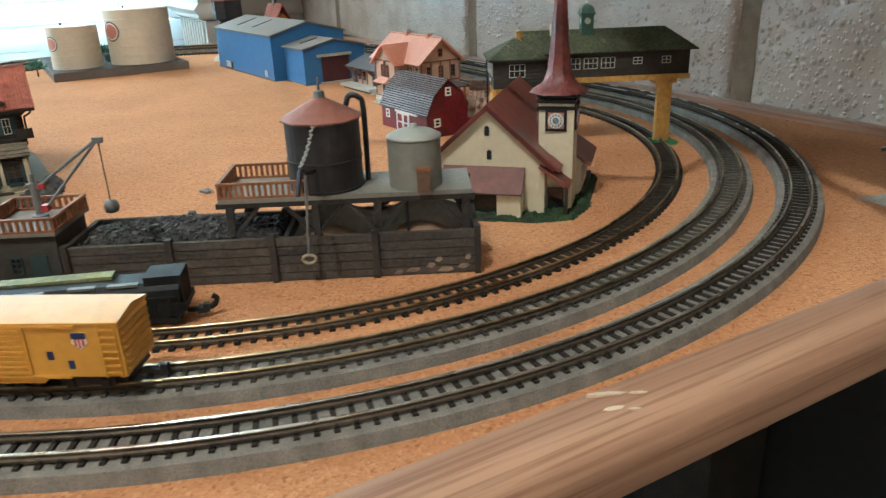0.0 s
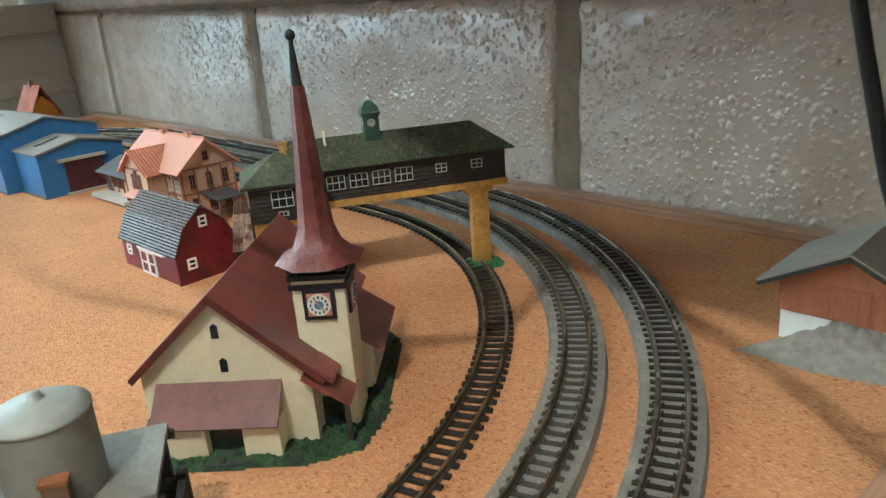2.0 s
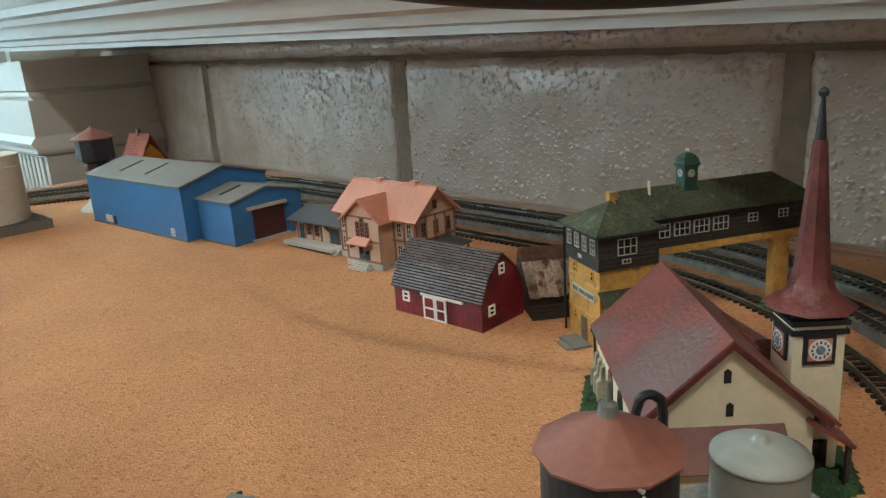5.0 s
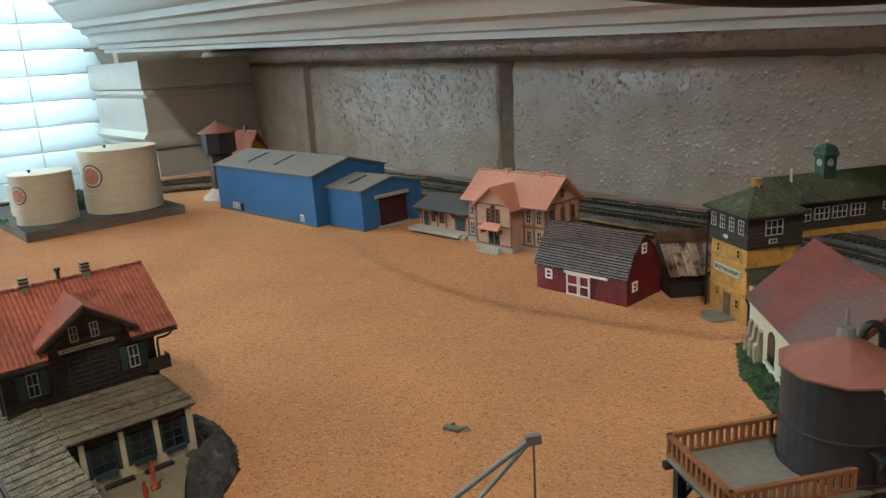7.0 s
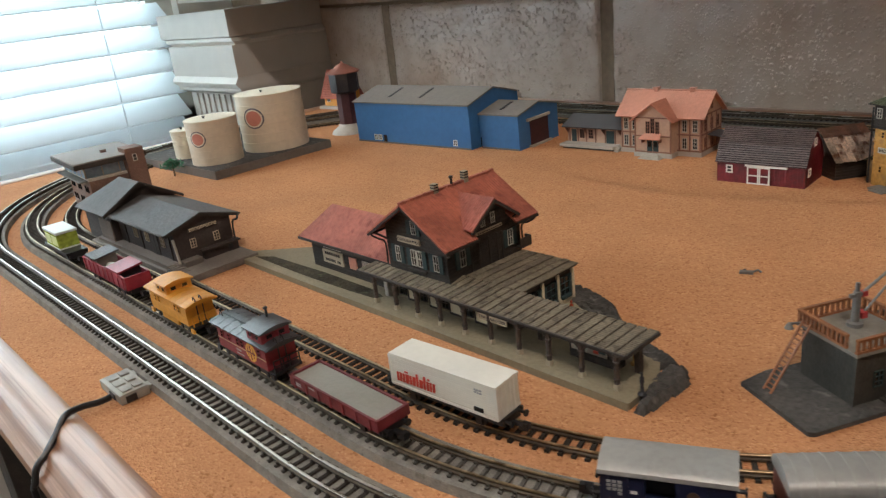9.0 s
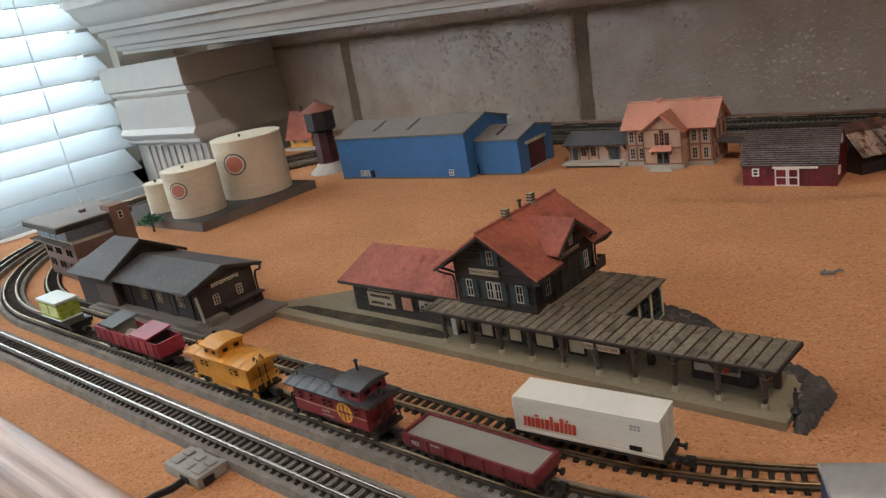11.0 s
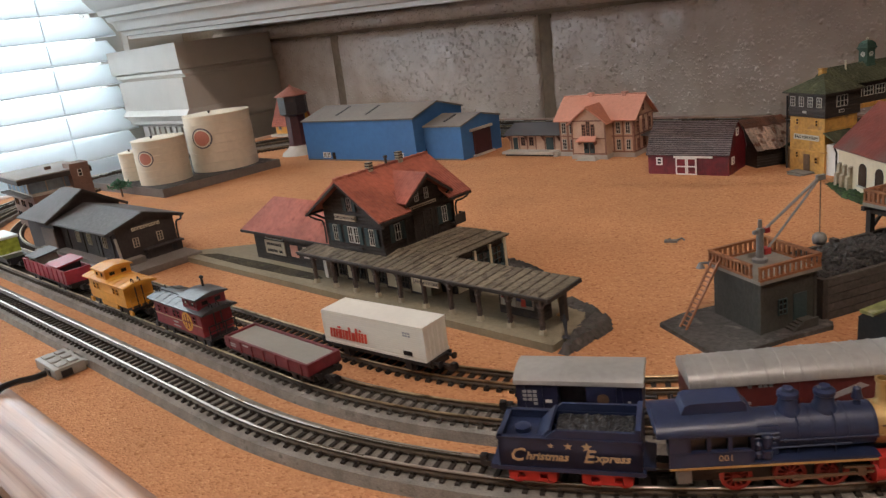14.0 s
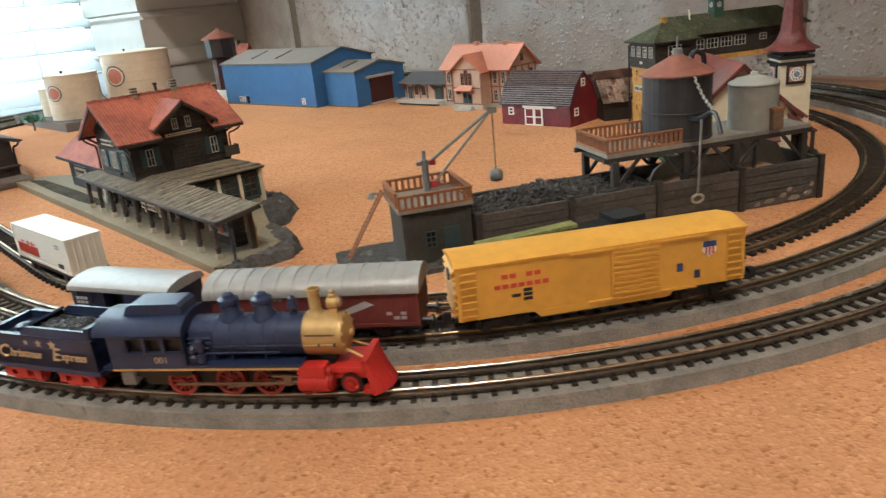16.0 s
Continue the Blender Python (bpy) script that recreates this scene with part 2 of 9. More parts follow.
CORK = cork_material()
OAK = wood_material("lacquered_oak", (0.285, 0.138, 0.08), (0.46, 0.265, 0.16), (60.0, 1.3, 60.0))
OAK_X = wood_material("lacquered_oak_front", (0.285, 0.138, 0.08), (0.46, 0.265, 0.16), (1.3, 60.0, 60.0))
SCUFF = mat("pale_scuffed_lacquer", (0.62, 0.50, 0.36), 0.6, var=0.15, scale=300)
BLOCK = block_material()
MORTAR = mat("painted_mortar", (0.215, 0.15, 0.093), 0.75, var=0.2, scale=60, bump=0.8, fine=220)
TRIM = mat("white_trim_paint", (0.52, 0.485, 0.435), 0.35, var=0.05, scale=20, bump=0.03)
CEILING = mat("white_ceiling_paint", (0.74, 0.72, 0.68), 0.85, var=0.04, scale=8, bump=0.1)
PLASTER = mat("room_plaster", (0.60, 0.555, 0.495), 0.8, var=0.06, scale=10, bump=0.1)
DARKPANEL = mat("under_table_shade", (0.02, 0.019, 0.018), 0.6, var=0.3, scale=40, bump=0.2)
FLOOR = mat("dark_carpet", (0.04, 0.037, 0.034), 0.95, var=0.3, scale=80, bump=0.3)
BLIND = mat("white_blind", (0.80, 0.82, 0.84), 0.45, var=0.03, scale=20, bump=0.03)
# the slats are thin white plastic that lets some daylight through
slat_nodes = BLIND.node_tree
shine = slat_nodes.nodes.new("ShaderNodeBsdfTranslucent")
shine.inputs["Color"].default_value = (0.92, 0.95, 0.97, 1)
blend = slat_nodes.nodes.new("ShaderNodeMixShader")
blend.inputs[0].default_value = 0.68
slat_nodes.links.new(slat_nodes.nodes["Principled BSDF"].outputs[0], blend.inputs[1])
slat_nodes.links.new(shine.outputs[0], blend.inputs[2])
slat_nodes.links.new(blend.outputs[0], slat_nodes.nodes["Material Output"].inputs["Surface"])
BED = mat("grey_roadbed", (0.235, 0.216, 0.187), 0.92, spec=0.15, var=0.22, scale=700, bump=0.6, fine=1900, stain=(0.15, 0.14, 0.12), stain_at=0.6)
SLEEPER = mat("brown_sleeper", (0.036, 0.029, 0.023), 0.8, spec=0.12, var=0.25, scale=500, bump=0.2)
SLEEPER_GREY = mat("grey_sleeper", (0.078, 0.069, 0.058), 0.85, spec=0.12, var=0.25, scale=500, bump=0.2)
RAIL = mat("nickel_rail", (0.50, 0.46, 0.40), 0.26, 0.95, var=0.18, scale=160, bump=0.02, stain=(0.34, 0.25, 0.15), stain_at=0.62)
RAILSIDE = mat("brown_rail_side", (0.085, 0.062, 0.040), 0.5, 0.5, var=0.3, scale=200, bump=0.05)
BRASS = mat("brass_rail", (0.40, 0.305, 0.175), 0.34, 0.95, var=0.3, scale=160, bump=0.03, stain=(0.14, 0.095, 0.05), stain_at=0.52)
BLACK = mat("black_plastic", (0.012, 0.012, 0.013), 0.45, var=0.3, scale=300, bump=0.08)
GUNMETAL = mat("dark_metal", (0.05, 0.048, 0.045), 0.45, 0.5, var=0.3, scale=300)
STEEL = mat("grey_steel", (0.19, 0.185, 0.175), 0.55, 0.3, var=0.15, scale=220)
WHITE = mat("white_plastic", (0.74, 0.72, 0.66), 0.5, var=0.06, scale=200, bump=0.05)
DULLWHITE = mat("dull_white_frame", (0.46, 0.44, 0.38), 0.6, var=0.12, scale=260)
DARKMAROON = mat("dark_maroon", (0.06, 0.016, 0.018), 0.55, var=0.25, scale=160)
CHIMNEY = mat("tan_chimney", (0.34, 0.29, 0.20), 0.75, var=0.2, scale=260)
PANE = mat("dark_pane", (0.02, 0.022, 0.024), 0.12, var=0.3, scale=200, bump=0.02)
DARKWOOD = mat("dark_stained_timber", (0.027, 0.0195, 0.0145), 0.65, var=0.35, scale=320, bump=0.35, wave=("Z", 0.0016, 0.5), stain=(0.055, 0.036, 0.023))
ROWSHADE = mat("black_row_shade", (0.022, 0.016, 0.016), 0.9, spec=0.15, var=0.3, scale=300)
SEAM = mat("dark_board_seam", (0.024, 0.019, 0.015), 0.85, spec=0.2, var=0.3, scale=260)
STATIONTRIM = mat("reddish_brown_framing", (0.235, 0.115, 0.078), 0.6, var=0.25, scale=240)
DARKBEAM = mat("dark_beam", (0.034, 0.026, 0.020), 0.65, var=0.35, scale=320, bump=0.25)
TILE = mat("red_roof_tile", (0.41, 0.125, 0.080), 0.75, spec=0.3, var=0.24, scale=180, bump=0.7, wave=("Y", 0.0014, 0.32), stain=(0.25, 0.072, 0.052), stain_at=0.57)
TILE_X = mat("red_roof_tile_cross", (0.385, 0.122, 0.086), 0.75, spec=0.3, var=0.24, scale=180, bump=0.7, wave=("X", 0.0014, 0.4), stain=(0.25, 0.072, 0.052), stain_at=0.57)
CHURCHROOF = mat("worn_red_roof", (0.19, 0.050, 0.038), 0.40, spec=0.6, var=0.28, scale=48, bump=0.3, fine=600, stain=(0.145, 0.078, 0.068), stain_at=0.53)
AWNING = mat("red_brown_awning", (0.135, 0.046, 0.034), 0.55, var=0.25, scale=120, bump=0.3)
SPIRE = mat("dark_red_spire", (0.112, 0.023, 0.018), 0.45, var=0.4, scale=160, bump=0.35, stain=(0.06, 0.018, 0.015), stain_at=0.56)
CREAM = mat("cream_render", (0.66, 0.58, 0.41), 0.65, var=0.07, scale=160, bump=0.2)
SALMON = mat("salmon_roof", (0.58, 0.262, 0.178), 0.6, var=0.10, scale=150, bump=0.3, wave=("X", 0.0018, 0.4))
SALMONTILE = mat("salmon_tile_rows", (0.52, 0.20, 0.12), 0.6, var=0.15, scale=150, bump=0.6, wave=("Y", 0.0018, 1.0))
BUFF = mat("buff_timber_wall", (0.50, 0.335, 0.235), 0.65, var=0.12, scale=220, bump=0.25, wave=("X", 0.0011, 0.35))
BROWNTRIM = mat("brown_framing", (0.13, 0.075, 0.042), 0.6, var=0.25, scale=240)
STONE = mat("pale_stone", (0.42, 0.38, 0.32), 0.75, var=0.14, scale=240, bump=0.3)
BLUE = mat("blue_panel", (0.045, 0.155, 0.36), 0.45, var=0.10, scale=90, bump=0.06, spec=0.4)
GREYROOF = mat("grey_panel_roof", (0.205, 0.185, 0.165), 0.65, var=0.10, scale=120, bump=0.1)
DARKROOF = mat("dark_grey_roof", (0.085, 0.085, 0.088), 0.55, var=0.22, scale=200, bump=0.3, wave=("X", 0.0022, 0.5))
BARNRED = mat("barn_red", (0.165, 0.011, 0.017), 0.5, var=0.3, scale=140, bump=0.35, wave=("X", 0.0014, 0.4), stain=(0.075, 0.009, 0.012), stain_at=0.5)
SHINGLE = mat("worn_shingle", (0.15, 0.108, 0.10), 0.34, spec=0.65, var=0.4, scale=420, bump=0.6, stain=(0.065, 0.044, 0.042), stain_at=0.54)
RUST = mat("rusted_tin", (0.68, 0.52, 0.40), 0.38, 0.2, var=0.45, scale=230, bump=0.5, wave=("X", 0.0022, 0.6), stain=(0.21, 0.088, 0.045), stain_at=0.52)
RUSTBROWN = mat("brown_rusted_tin", (0.20, 0.085, 0.046), 0.5, 0.15, var=0.4, scale=230, bump=0.4, stain=(0.34, 0.23, 0.16), stain_at=0.62)
OCHRE = mat("ochre_brick", (0.50, 0.265, 0.055), 0.7, var=0.26, scale=200, bump=0.6, fine=500, stain=(0.30, 0.165, 0.055), stain_at=0.56)
LEANWALL = mat("dull_ochre_wall", (0.215, 0.145, 0.075), 0.75, var=0.25, scale=220, bump=0.4)
MOSS = mat("green_slate", (0.062, 0.068, 0.036), 0.7, spec=0.3, var=0.5, scale=330, bump=1.0, fine=600, stain=(0.135, 0.132, 0.082), stain_at=0.60)
PATINA = mat("green_copper", (0.026, 0.066, 0.042), 0.55, var=0.3, scale=240, bump=0.3)
COAL = mat("coal", (0.040, 0.036, 0.032), 0.6, var=0.5, scale=420, bump=0.8, stain=(0.075, 0.068, 0.06), stain_at=0.58)
COALGREY = mat("tender_coal", (0.032, 0.033, 0.034), 0.38, var=0.5, scale=700, bump=0.7, stain=(0.085, 0.088, 0.088), stain_at=0.6)
PLANK = mat("weathered_plank", (0.078, 0.067, 0.056), 0.85, spec=0.2, var=0.25, scale=260, bump=0.45, wave=("Z", 0.0014, 0.1), stain=(0.14, 0.115, 0.092), stain_at=0.66)
CHIPPED = mat("pale_chipped_paint", (0.22, 0.165, 0.115), 0.8, var=0.35, scale=420, bump=0.3)
DECK = mat("grey_deck", (0.20, 0.185, 0.155), 0.7, var=0.16, scale=220, bump=0.2)
HUTWALL = mat("dark_green_grey_wall", (0.043, 0.040, 0.032), 0.7, var=0.25, scale=220, bump=0.25, stain=(0.03, 0.028, 0.024))
RAILWOOD = mat("orange_brown_railing", (0.25, 0.095, 0.035), 0.55, var=0.2, scale=320)
TANKBLACK = mat("black_tank", (0.028, 0.024, 0.025), 0.5, var=0.3, scale=120, bump=0.12, stain=(0.06, 0.04, 0.03), stain_at=0.6)
TANKROOF = mat("rust_red_tank_roof", (0.23, 0.085, 0.058), 0.6, var=0.15, scale=160)
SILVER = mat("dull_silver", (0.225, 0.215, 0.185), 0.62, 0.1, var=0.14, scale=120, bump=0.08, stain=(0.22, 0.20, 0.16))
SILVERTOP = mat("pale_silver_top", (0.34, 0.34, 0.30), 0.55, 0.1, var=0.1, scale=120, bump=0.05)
BALLAST = mat("tan_ballast", (0.33, 0.20, 0.12), 0.9, var=0.2, scale=420, bump=0.7)
CANOPY = mat("weathered_board_roof", (0.175, 0.143, 0.10), 0.8, spec=0.25, var=0.32, scale=300, bump=0.5, wave=("Y", 0.0009, 0.3), stain=(0.085, 0.068, 0.048), stain_at=0.54)
POSTWOOD = mat("brown_turned_post", (0.052, 0.034, 0.024), 0.65, var=0.35, scale=320, bump=0.25)
PLATFORM = mat("khaki_platform", (0.216, 0.180, 0.112), 0.8, var=0.14, scale=200, bump=0.3)
MOSSY = mat("mossy_brown_strip", (0.058, 0.047, 0.030), 0.9, spec=0.15, var=0.45, scale=300, bump=0.9, fine=700, stain=(0.085, 0.085, 0.045), stain_at=0.58)
ROCK = mat("grey_rock", (0.058, 0.053, 0.047), 0.85, var=0.4, scale=240, bump=1.0, fine=420, stain=(0.14, 0.128, 0.112), stain_at=0.6)
TANROOF = mat("tan_grey_roof", (0.30, 0.265, 0.215), 0.7, var=0.15, scale=200, bump=0.2)
MOUND = mat("pale_grey_rock", (0.245, 0.22, 0.185), 0.85, var=0.22, scale=140, bump=1.0, fine=300)
GRASS = mat("green_flock", (0.035, 0.075, 0.022), 0.9, var=0.5, scale=420, bump=1.0, fine=1400, stain=(0.018, 0.028, 0.014), stain_at=0.5)
CLOCKBLUE = mat("pale_blue_dial", (0.10, 0.22, 0.34), 0.5, var=0.1)
TEAL = mat("teal_shutter", (0.024, 0.050, 0.050), 0.6, var=0.15, scale=300)
FLATROOF = mat("brown_flat_roof", (0.20, 0.165, 0.14), 0.6, var=0.12, scale=160)
FLOCK = mat("bright_green_flock", (0.05, 0.17, 0.055), 0.9, var=0.4, scale=420, bump=1.0, fine=1400)
FHWALL = mat("freight_wall", (0.040, 0.029, 0.025), 0.7, var=0.25, scale=260, bump=0.3, wave=("X", 0.0016, 0.5))
FHROOF = mat("slate_grey_roof", (0.070, 0.063, 0.059), 0.62, spec=0.3, var=0.3, scale=160, bump=0.25, fine=420)
BRICK = mat("brown_brick", (0.185, 0.105, 0.075), 0.7, var=0.2, scale=300, bump=0.4, wave=("Z", 0.001, 0.5))
TANKCREAM = mat("cream_tank", (0.62, 0.54, 0.41), 0.5, var=0.08, scale=90, bump=0.08)
TANKTOP = mat("ivory_tank_top", (0.72, 0.66, 0.52), 0.5, var=0.06, scale=90)
GOODSDOOR = mat("faded_brown_door", (0.115, 0.078, 0.058), 0.7, var=0.25, scale=220, bump=0.3, wave=("X", 0.0016, 0.4))
BASEGREY = mat("concrete_plinth", (0.15, 0.128, 0.108), 0.8, var=0.15, scale=200, bump=0.3)
SIGNRED = mat("red_sign", (0.55, 0.06, 0.035), 0.5, var=0.08)
EMBLEMRED = mat("orange_red_emblem", (0.52, 0.20, 0.14), 0.5, var=0.12)
EMBLEMGREY = mat("dark_grey_ring", (0.13, 0.12, 0.135), 0.5, var=0.12)
SIGNBLUE = mat("navy_sign", (0.02, 0.03, 0.10), 0.5, var=0.08)
NAVY = mat("navy_loco_paint", (0.016, 0.026, 0.066), 0.36, var=0.16, scale=160, bump=0.05, spec=0.5)
NAVYCAR = mat("navy_wagon", (0.012, 0.016, 0.050), 0.45, var=0.2, scale=160, bump=0.1)
GOLD = mat("gold_paint", (0.52, 0.35, 0.14), 0.45, 0.5, var=0.14, scale=200, bump=0.05)
GOLDPRINT = mat("gold_print", (0.44, 0.33, 0.20), 0.5, 0.2, var=0.08)
RED = mat("red_wheel_paint", (0.42, 0.020, 0.016), 0.42, var=0.15, scale=200, bump=0.06)
WHEELRED = mat("dull_red_wheel", (0.25, 0.022, 0.016), 0.5, var=0.25, scale=200, bump=0.06)
MAROON = mat("maroon_wagon", (0.150, 0.020, 0.025), 0.45, var=0.25, scale=200, bump=0.1)
BROWNRED = mat("brown_red_wagon", (0.125, 0.024, 0.020), 0.5, var=0.15, scale=200, bump=0.1, wave=("X", 0.0012, 0.3))
CABRED = mat("red_caboose", (0.205, 0.019, 0.026), 0.45, var=0.22, scale=200, bump=0.1, wave=("X", 0.0012, 0.2))
CABROOF = mat("black_caboose_roof", (0.048, 0.047, 0.049), 0.34, var=0.3, scale=200, bump=0.15, spec=0.6, stain=(0.14, 0.135, 0.13), stain_at=0.66)
TANBOARD = mat("tan_name_board", (0.46, 0.38, 0.27), 0.6, var=0.12, scale=260)
CRIMSON = mat("crimson_wagon", (0.29, 0.024, 0.042), 0.45, var=0.2, scale=200, bump=0.1)
SILVERROOF = mat("silver_wagon_roof", (0.37, 0.365, 0.345), 0.42, 0.3, var=0.1, scale=200, bump=0.06)
YELLOW = mat("yellow_boxcar", (0.64, 0.32, 0.045), 0.42, var=0.09, scale=160, bump=0.05)
YELLOWCAB = mat("yellow_caboose", (0.60, 0.27, 0.025), 0.5, var=0.14, scale=200, bump=0.1)
GREYLOAD = mat("grey_load", (0.25, 0.24, 0.205), 0.36, var=0.08, scale=260, bump=0.12)
OFFWHITE = mat("offwhite_container", (0.70, 0.665, 0.57), 0.45, var=0.05, scale=160, bump=0.08)
OFFTOP = mat("offwhite_lid", (0.72, 0.69, 0.61), 0.45, var=0.05, scale=160, bump=0.05)
LIMETOP = mat("pale_lime_box_top", (0.70, 0.77, 0.74), 0.4, var=0.06, scale=160)
LIME = mat("lime_glazing", (0.55, 0.70, 0.10), 0.2, var=0.45, scale=160, bump=0.05)
GREENTOP = mat("olive_roof", (0.17, 0.175, 0.055), 0.6, var=0.4, scale=260, stain=(0.30, 0.29, 0.22), stain_at=0.62)
FERROUS = mat("black_wagon", (0.011, 0.012, 0.012), 0.6, spec=0.3, var=0.3, scale=260, bump=0.15)
CABLE = mat("black_cable_jacket", (0.012, 0.012, 0.012), 0.42, var=0.15, scale=60, bump=0.03)
PRINT = mat("grey_print", (0.34, 0.34, 0.34), 0.6, var=0.05)
GREYBOX = mat("grey_feeder_box", (0.27, 0.255, 0.22), 0.5, var=0.1, scale=200, bump=0.1)
RUBRED = mat("signal_red", (0.35, 0.03, 0.03), 0.5, var=0.1)
FLESHLESS = mat("dark_figurine", (0.02, 0.02, 0.024), 0.5, var=0.2)
ORANGEFIG = mat("orange_figurine", (0.40, 0.06, 0.02), 0.5, var=0.2)
POSTER = mat("poster_paper", (0.42, 0.36, 0.30), 0.6, var=0.35, scale=420)

# ---------------------------------------------------------------- building tools (lengths in millimetres)
MM = 0.001


def part(name, bm, material, parent=None, label="", smooth=None, m=None):
    """Links a bmesh, drawn in millimetres, as one mesh object under a thing or a part."""
    me = bpy.data.meshes.new(name)
    bmesh.ops.recalc_face_normals(bm, faces=bm.faces)
    if smooth is None:
        bm.normal_update()
        for e in bm.edges:
            e.smooth = e.calc_face_angle(1.0) < 0.6
        for f in bm.faces:
            f.smooth = any(e.smooth for e in f.edges)
    else:
        for f in bm.faces:
            f.smooth = smooth
    bm.to_mesh(me)
    bm.free()
    me.transform(Matrix.Scale(MM, 4))
    me.materials.append(material)
    ob = new(name, me)
    if parent:
        ob.parent = parent
    if m:
        ob.matrix_local = m
    if label:
        ob["label"] = label
    return ob


def share(name, ob, m, parent=None):
    """Another object on the same mesh."""
    o = new(name, ob.data)
    if parent:
        o.parent = parent
    o.matrix_local = m
    return o


def thing(name, m, label, category, group="", kind=""):
    ob = new(name)
    ob.empty_display_size = 0.01
    ob.matrix_world = m
    return tagged(ob, label, category, group, kind)


def at(x, y, z=0.0, rz=0.0, rx=0.0, ry=0.0):
    """A pose from millimetres and degrees."""
    return pose(x * MM, y * MM, z * MM, rx, ry, rz)


def box(bm, x0, x1, y0, y1, z0, z1):
    v = [bm.verts.new(p) for p in ((x0, y0, z0), (x1, y0, z0), (x1, y1, z0), (x0, y1, z0), (x0, y0, z1), (x1, y0, z1), (x1, y1, z1), (x0, y1, z1))]
    for f in ((0, 3, 2, 1), (4, 5, 6, 7), (0, 1, 5, 4), (1, 2, 6, 5), (2, 3, 7, 6), (3, 0, 4, 7)):
        bm.faces.new([v[i] for i in f])
    return v


def B(*a, bevel=0.0):
    bm = bmesh.new()
    if len(a) == 6 and not isinstance(a[0], (tuple, list)):
        a = (a,)
    for b in a:
        box(bm, *b)
    if bevel:
        bmesh.ops.bevel(bm, geom=bm.edges[:], offset=bevel, segments=2, affect="EDGES", profile=0.6)
    return bm


def prism(pts, a, b, axis="x", bm=None):
    """A polygon drawn across the axis and pushed along it from a to b. axis x: (y, z); y: (x, z); z: (x, y)."""
    bm = bm or bmesh.new()
    put = {"x": lambda p, t: (t, p[0], p[1]), "y": lambda p, t: (p[0], t, p[1]), "z": lambda p, t: (p[0], p[1], t)}[axis]
    lo = [bm.verts.new(put(p, a)) for p in pts]
    hi = [bm.verts.new(put(p, b)) for p in pts]
    n = len(pts)
    bm.faces.new(lo)
    bm.faces.new(hi)
    for i in range(n):
        bm.faces.new((lo[i], lo[(i + 1) % n], hi[(i + 1) % n], hi[i]))
    return bm


def slab(pts, t, bm=None):
    """A sheet through the points, with thickness t below them."""
    bm = bm or bmesh.new()
    p = [Vector(q) for q in pts]
    n = (p[1] - p[0]).cross(p[2] - p[0]).normalized()
    if n.z < 0:
        n = -n
    hi = [bm.verts.new(q) for q in p]
    lo = [bm.verts.new(q - n * t) for q in p]
    bm.faces.new(hi)
    bm.faces.new(lo)
    k = len(p)
    for i in range(k):
        bm.faces.new((lo[i], lo[(i + 1) % k], hi[(i + 1) % k], hi[i]))
    return bm


def cone(p0, p1, r0, r1, seg=16, bm=None):
    bm = bm or bmesh.new()
    p0, p1 = Vector(p0), Vector(p1)
    q = (p1 - p0).to_track_quat("Z", "Y").to_matrix().to_4x4()
    rings = []
    for p, r in ((p0, r0), (p1, r1)):
        rings.append([bm.verts.new(p + q @ Vector((r * math.cos(2 * math.pi * (i + 0.5) / seg), r * math.sin(2 * math.pi * (i + 0.5) / seg), 0))) for i in range(seg)])
    bm.faces.new(rings[0])
    bm.faces.new(rings[1])
    for i in range(seg):
        bm.faces.new((rings[0][i], rings[0][(i + 1) % seg], rings[1][(i + 1) % seg], rings[1][i]))
    return bm


def rod(p0, p1, r, seg=8, bm=None):
    return cone(p0, p1, r, r, seg, bm)


def lathe(profile, seg=24, bm=None, centre=(0, 0)):
    """A turned form from (radius, z) pairs."""
    bm = bm or bmesh.new()
    rings = []
    for r, z in profile:
        rings.append([bm.verts.new((centre[0] + r * math.cos(2 * math.pi * (i + 0.5) / seg), centre[1] + r * math.sin(2 * math.pi * (i + 0.5) / seg), z)) for i in range(seg)])
    for a, b in zip(rings, rings[1:]):
        for i in range(seg):
            bm.faces.new((a[i], a[(i + 1) % seg], b[(i + 1) % seg], b[i]))
    bm.faces.new(rings[0])
    bm.faces.new(rings[-1])
    return bm


def hose(pts, r, seg=8, bm=None):
    """A round tube along points."""
    bm = bm or bmesh.new()
    pts = [Vector(p) for p in pts]
    rings = []
    for i, p in enumerate(pts):
        d = (pts[min(i + 1, len(pts) - 1)] - pts[max(i - 1, 0)]).normalized()
        side = d.cross(Vector((0.13, 0.2, 1.0))).normalized()
        up = side.cross(d)
        rings.append([bm.verts.new(p + side * (r * math.cos(2 * math.pi * k / seg)) + up * (r * math.sin(2 * math.pi * k / seg))) for k in range(seg)])
    for a, b in zip(rings, rings[1:]):
        for k in range(seg):
            bm.faces.new((a[k], a[(k + 1) % seg], b[(k + 1) % seg], b[k]))
    bm.faces.new(rings[0])
    bm.faces.new(rings[-1])
    return bm


def spline(pts, n=12):
    """Catmull-Rom points through the given ones."""
    p = [Vector(q) for q in pts]
    p = [2 * p[0] - p[1]] + p + [2 * p[-1] - p[-2]]
    out = []
    for i in range(1, len(p) - 2):
        for k in range(n):
            t = k / n
            out.append(0.5 * ((2 * p[i]) + (p[i + 1] - p[i - 1]) * t + (2 * p[i - 1] - 5 * p[i] + 4 * p[i + 1] - p[i + 2]) * t * t + (3 * p[i] - p[i - 1] - 3 * p[i + 1] + p[i + 2]) * t ** 3))
    out.append(p[-2])
    return out


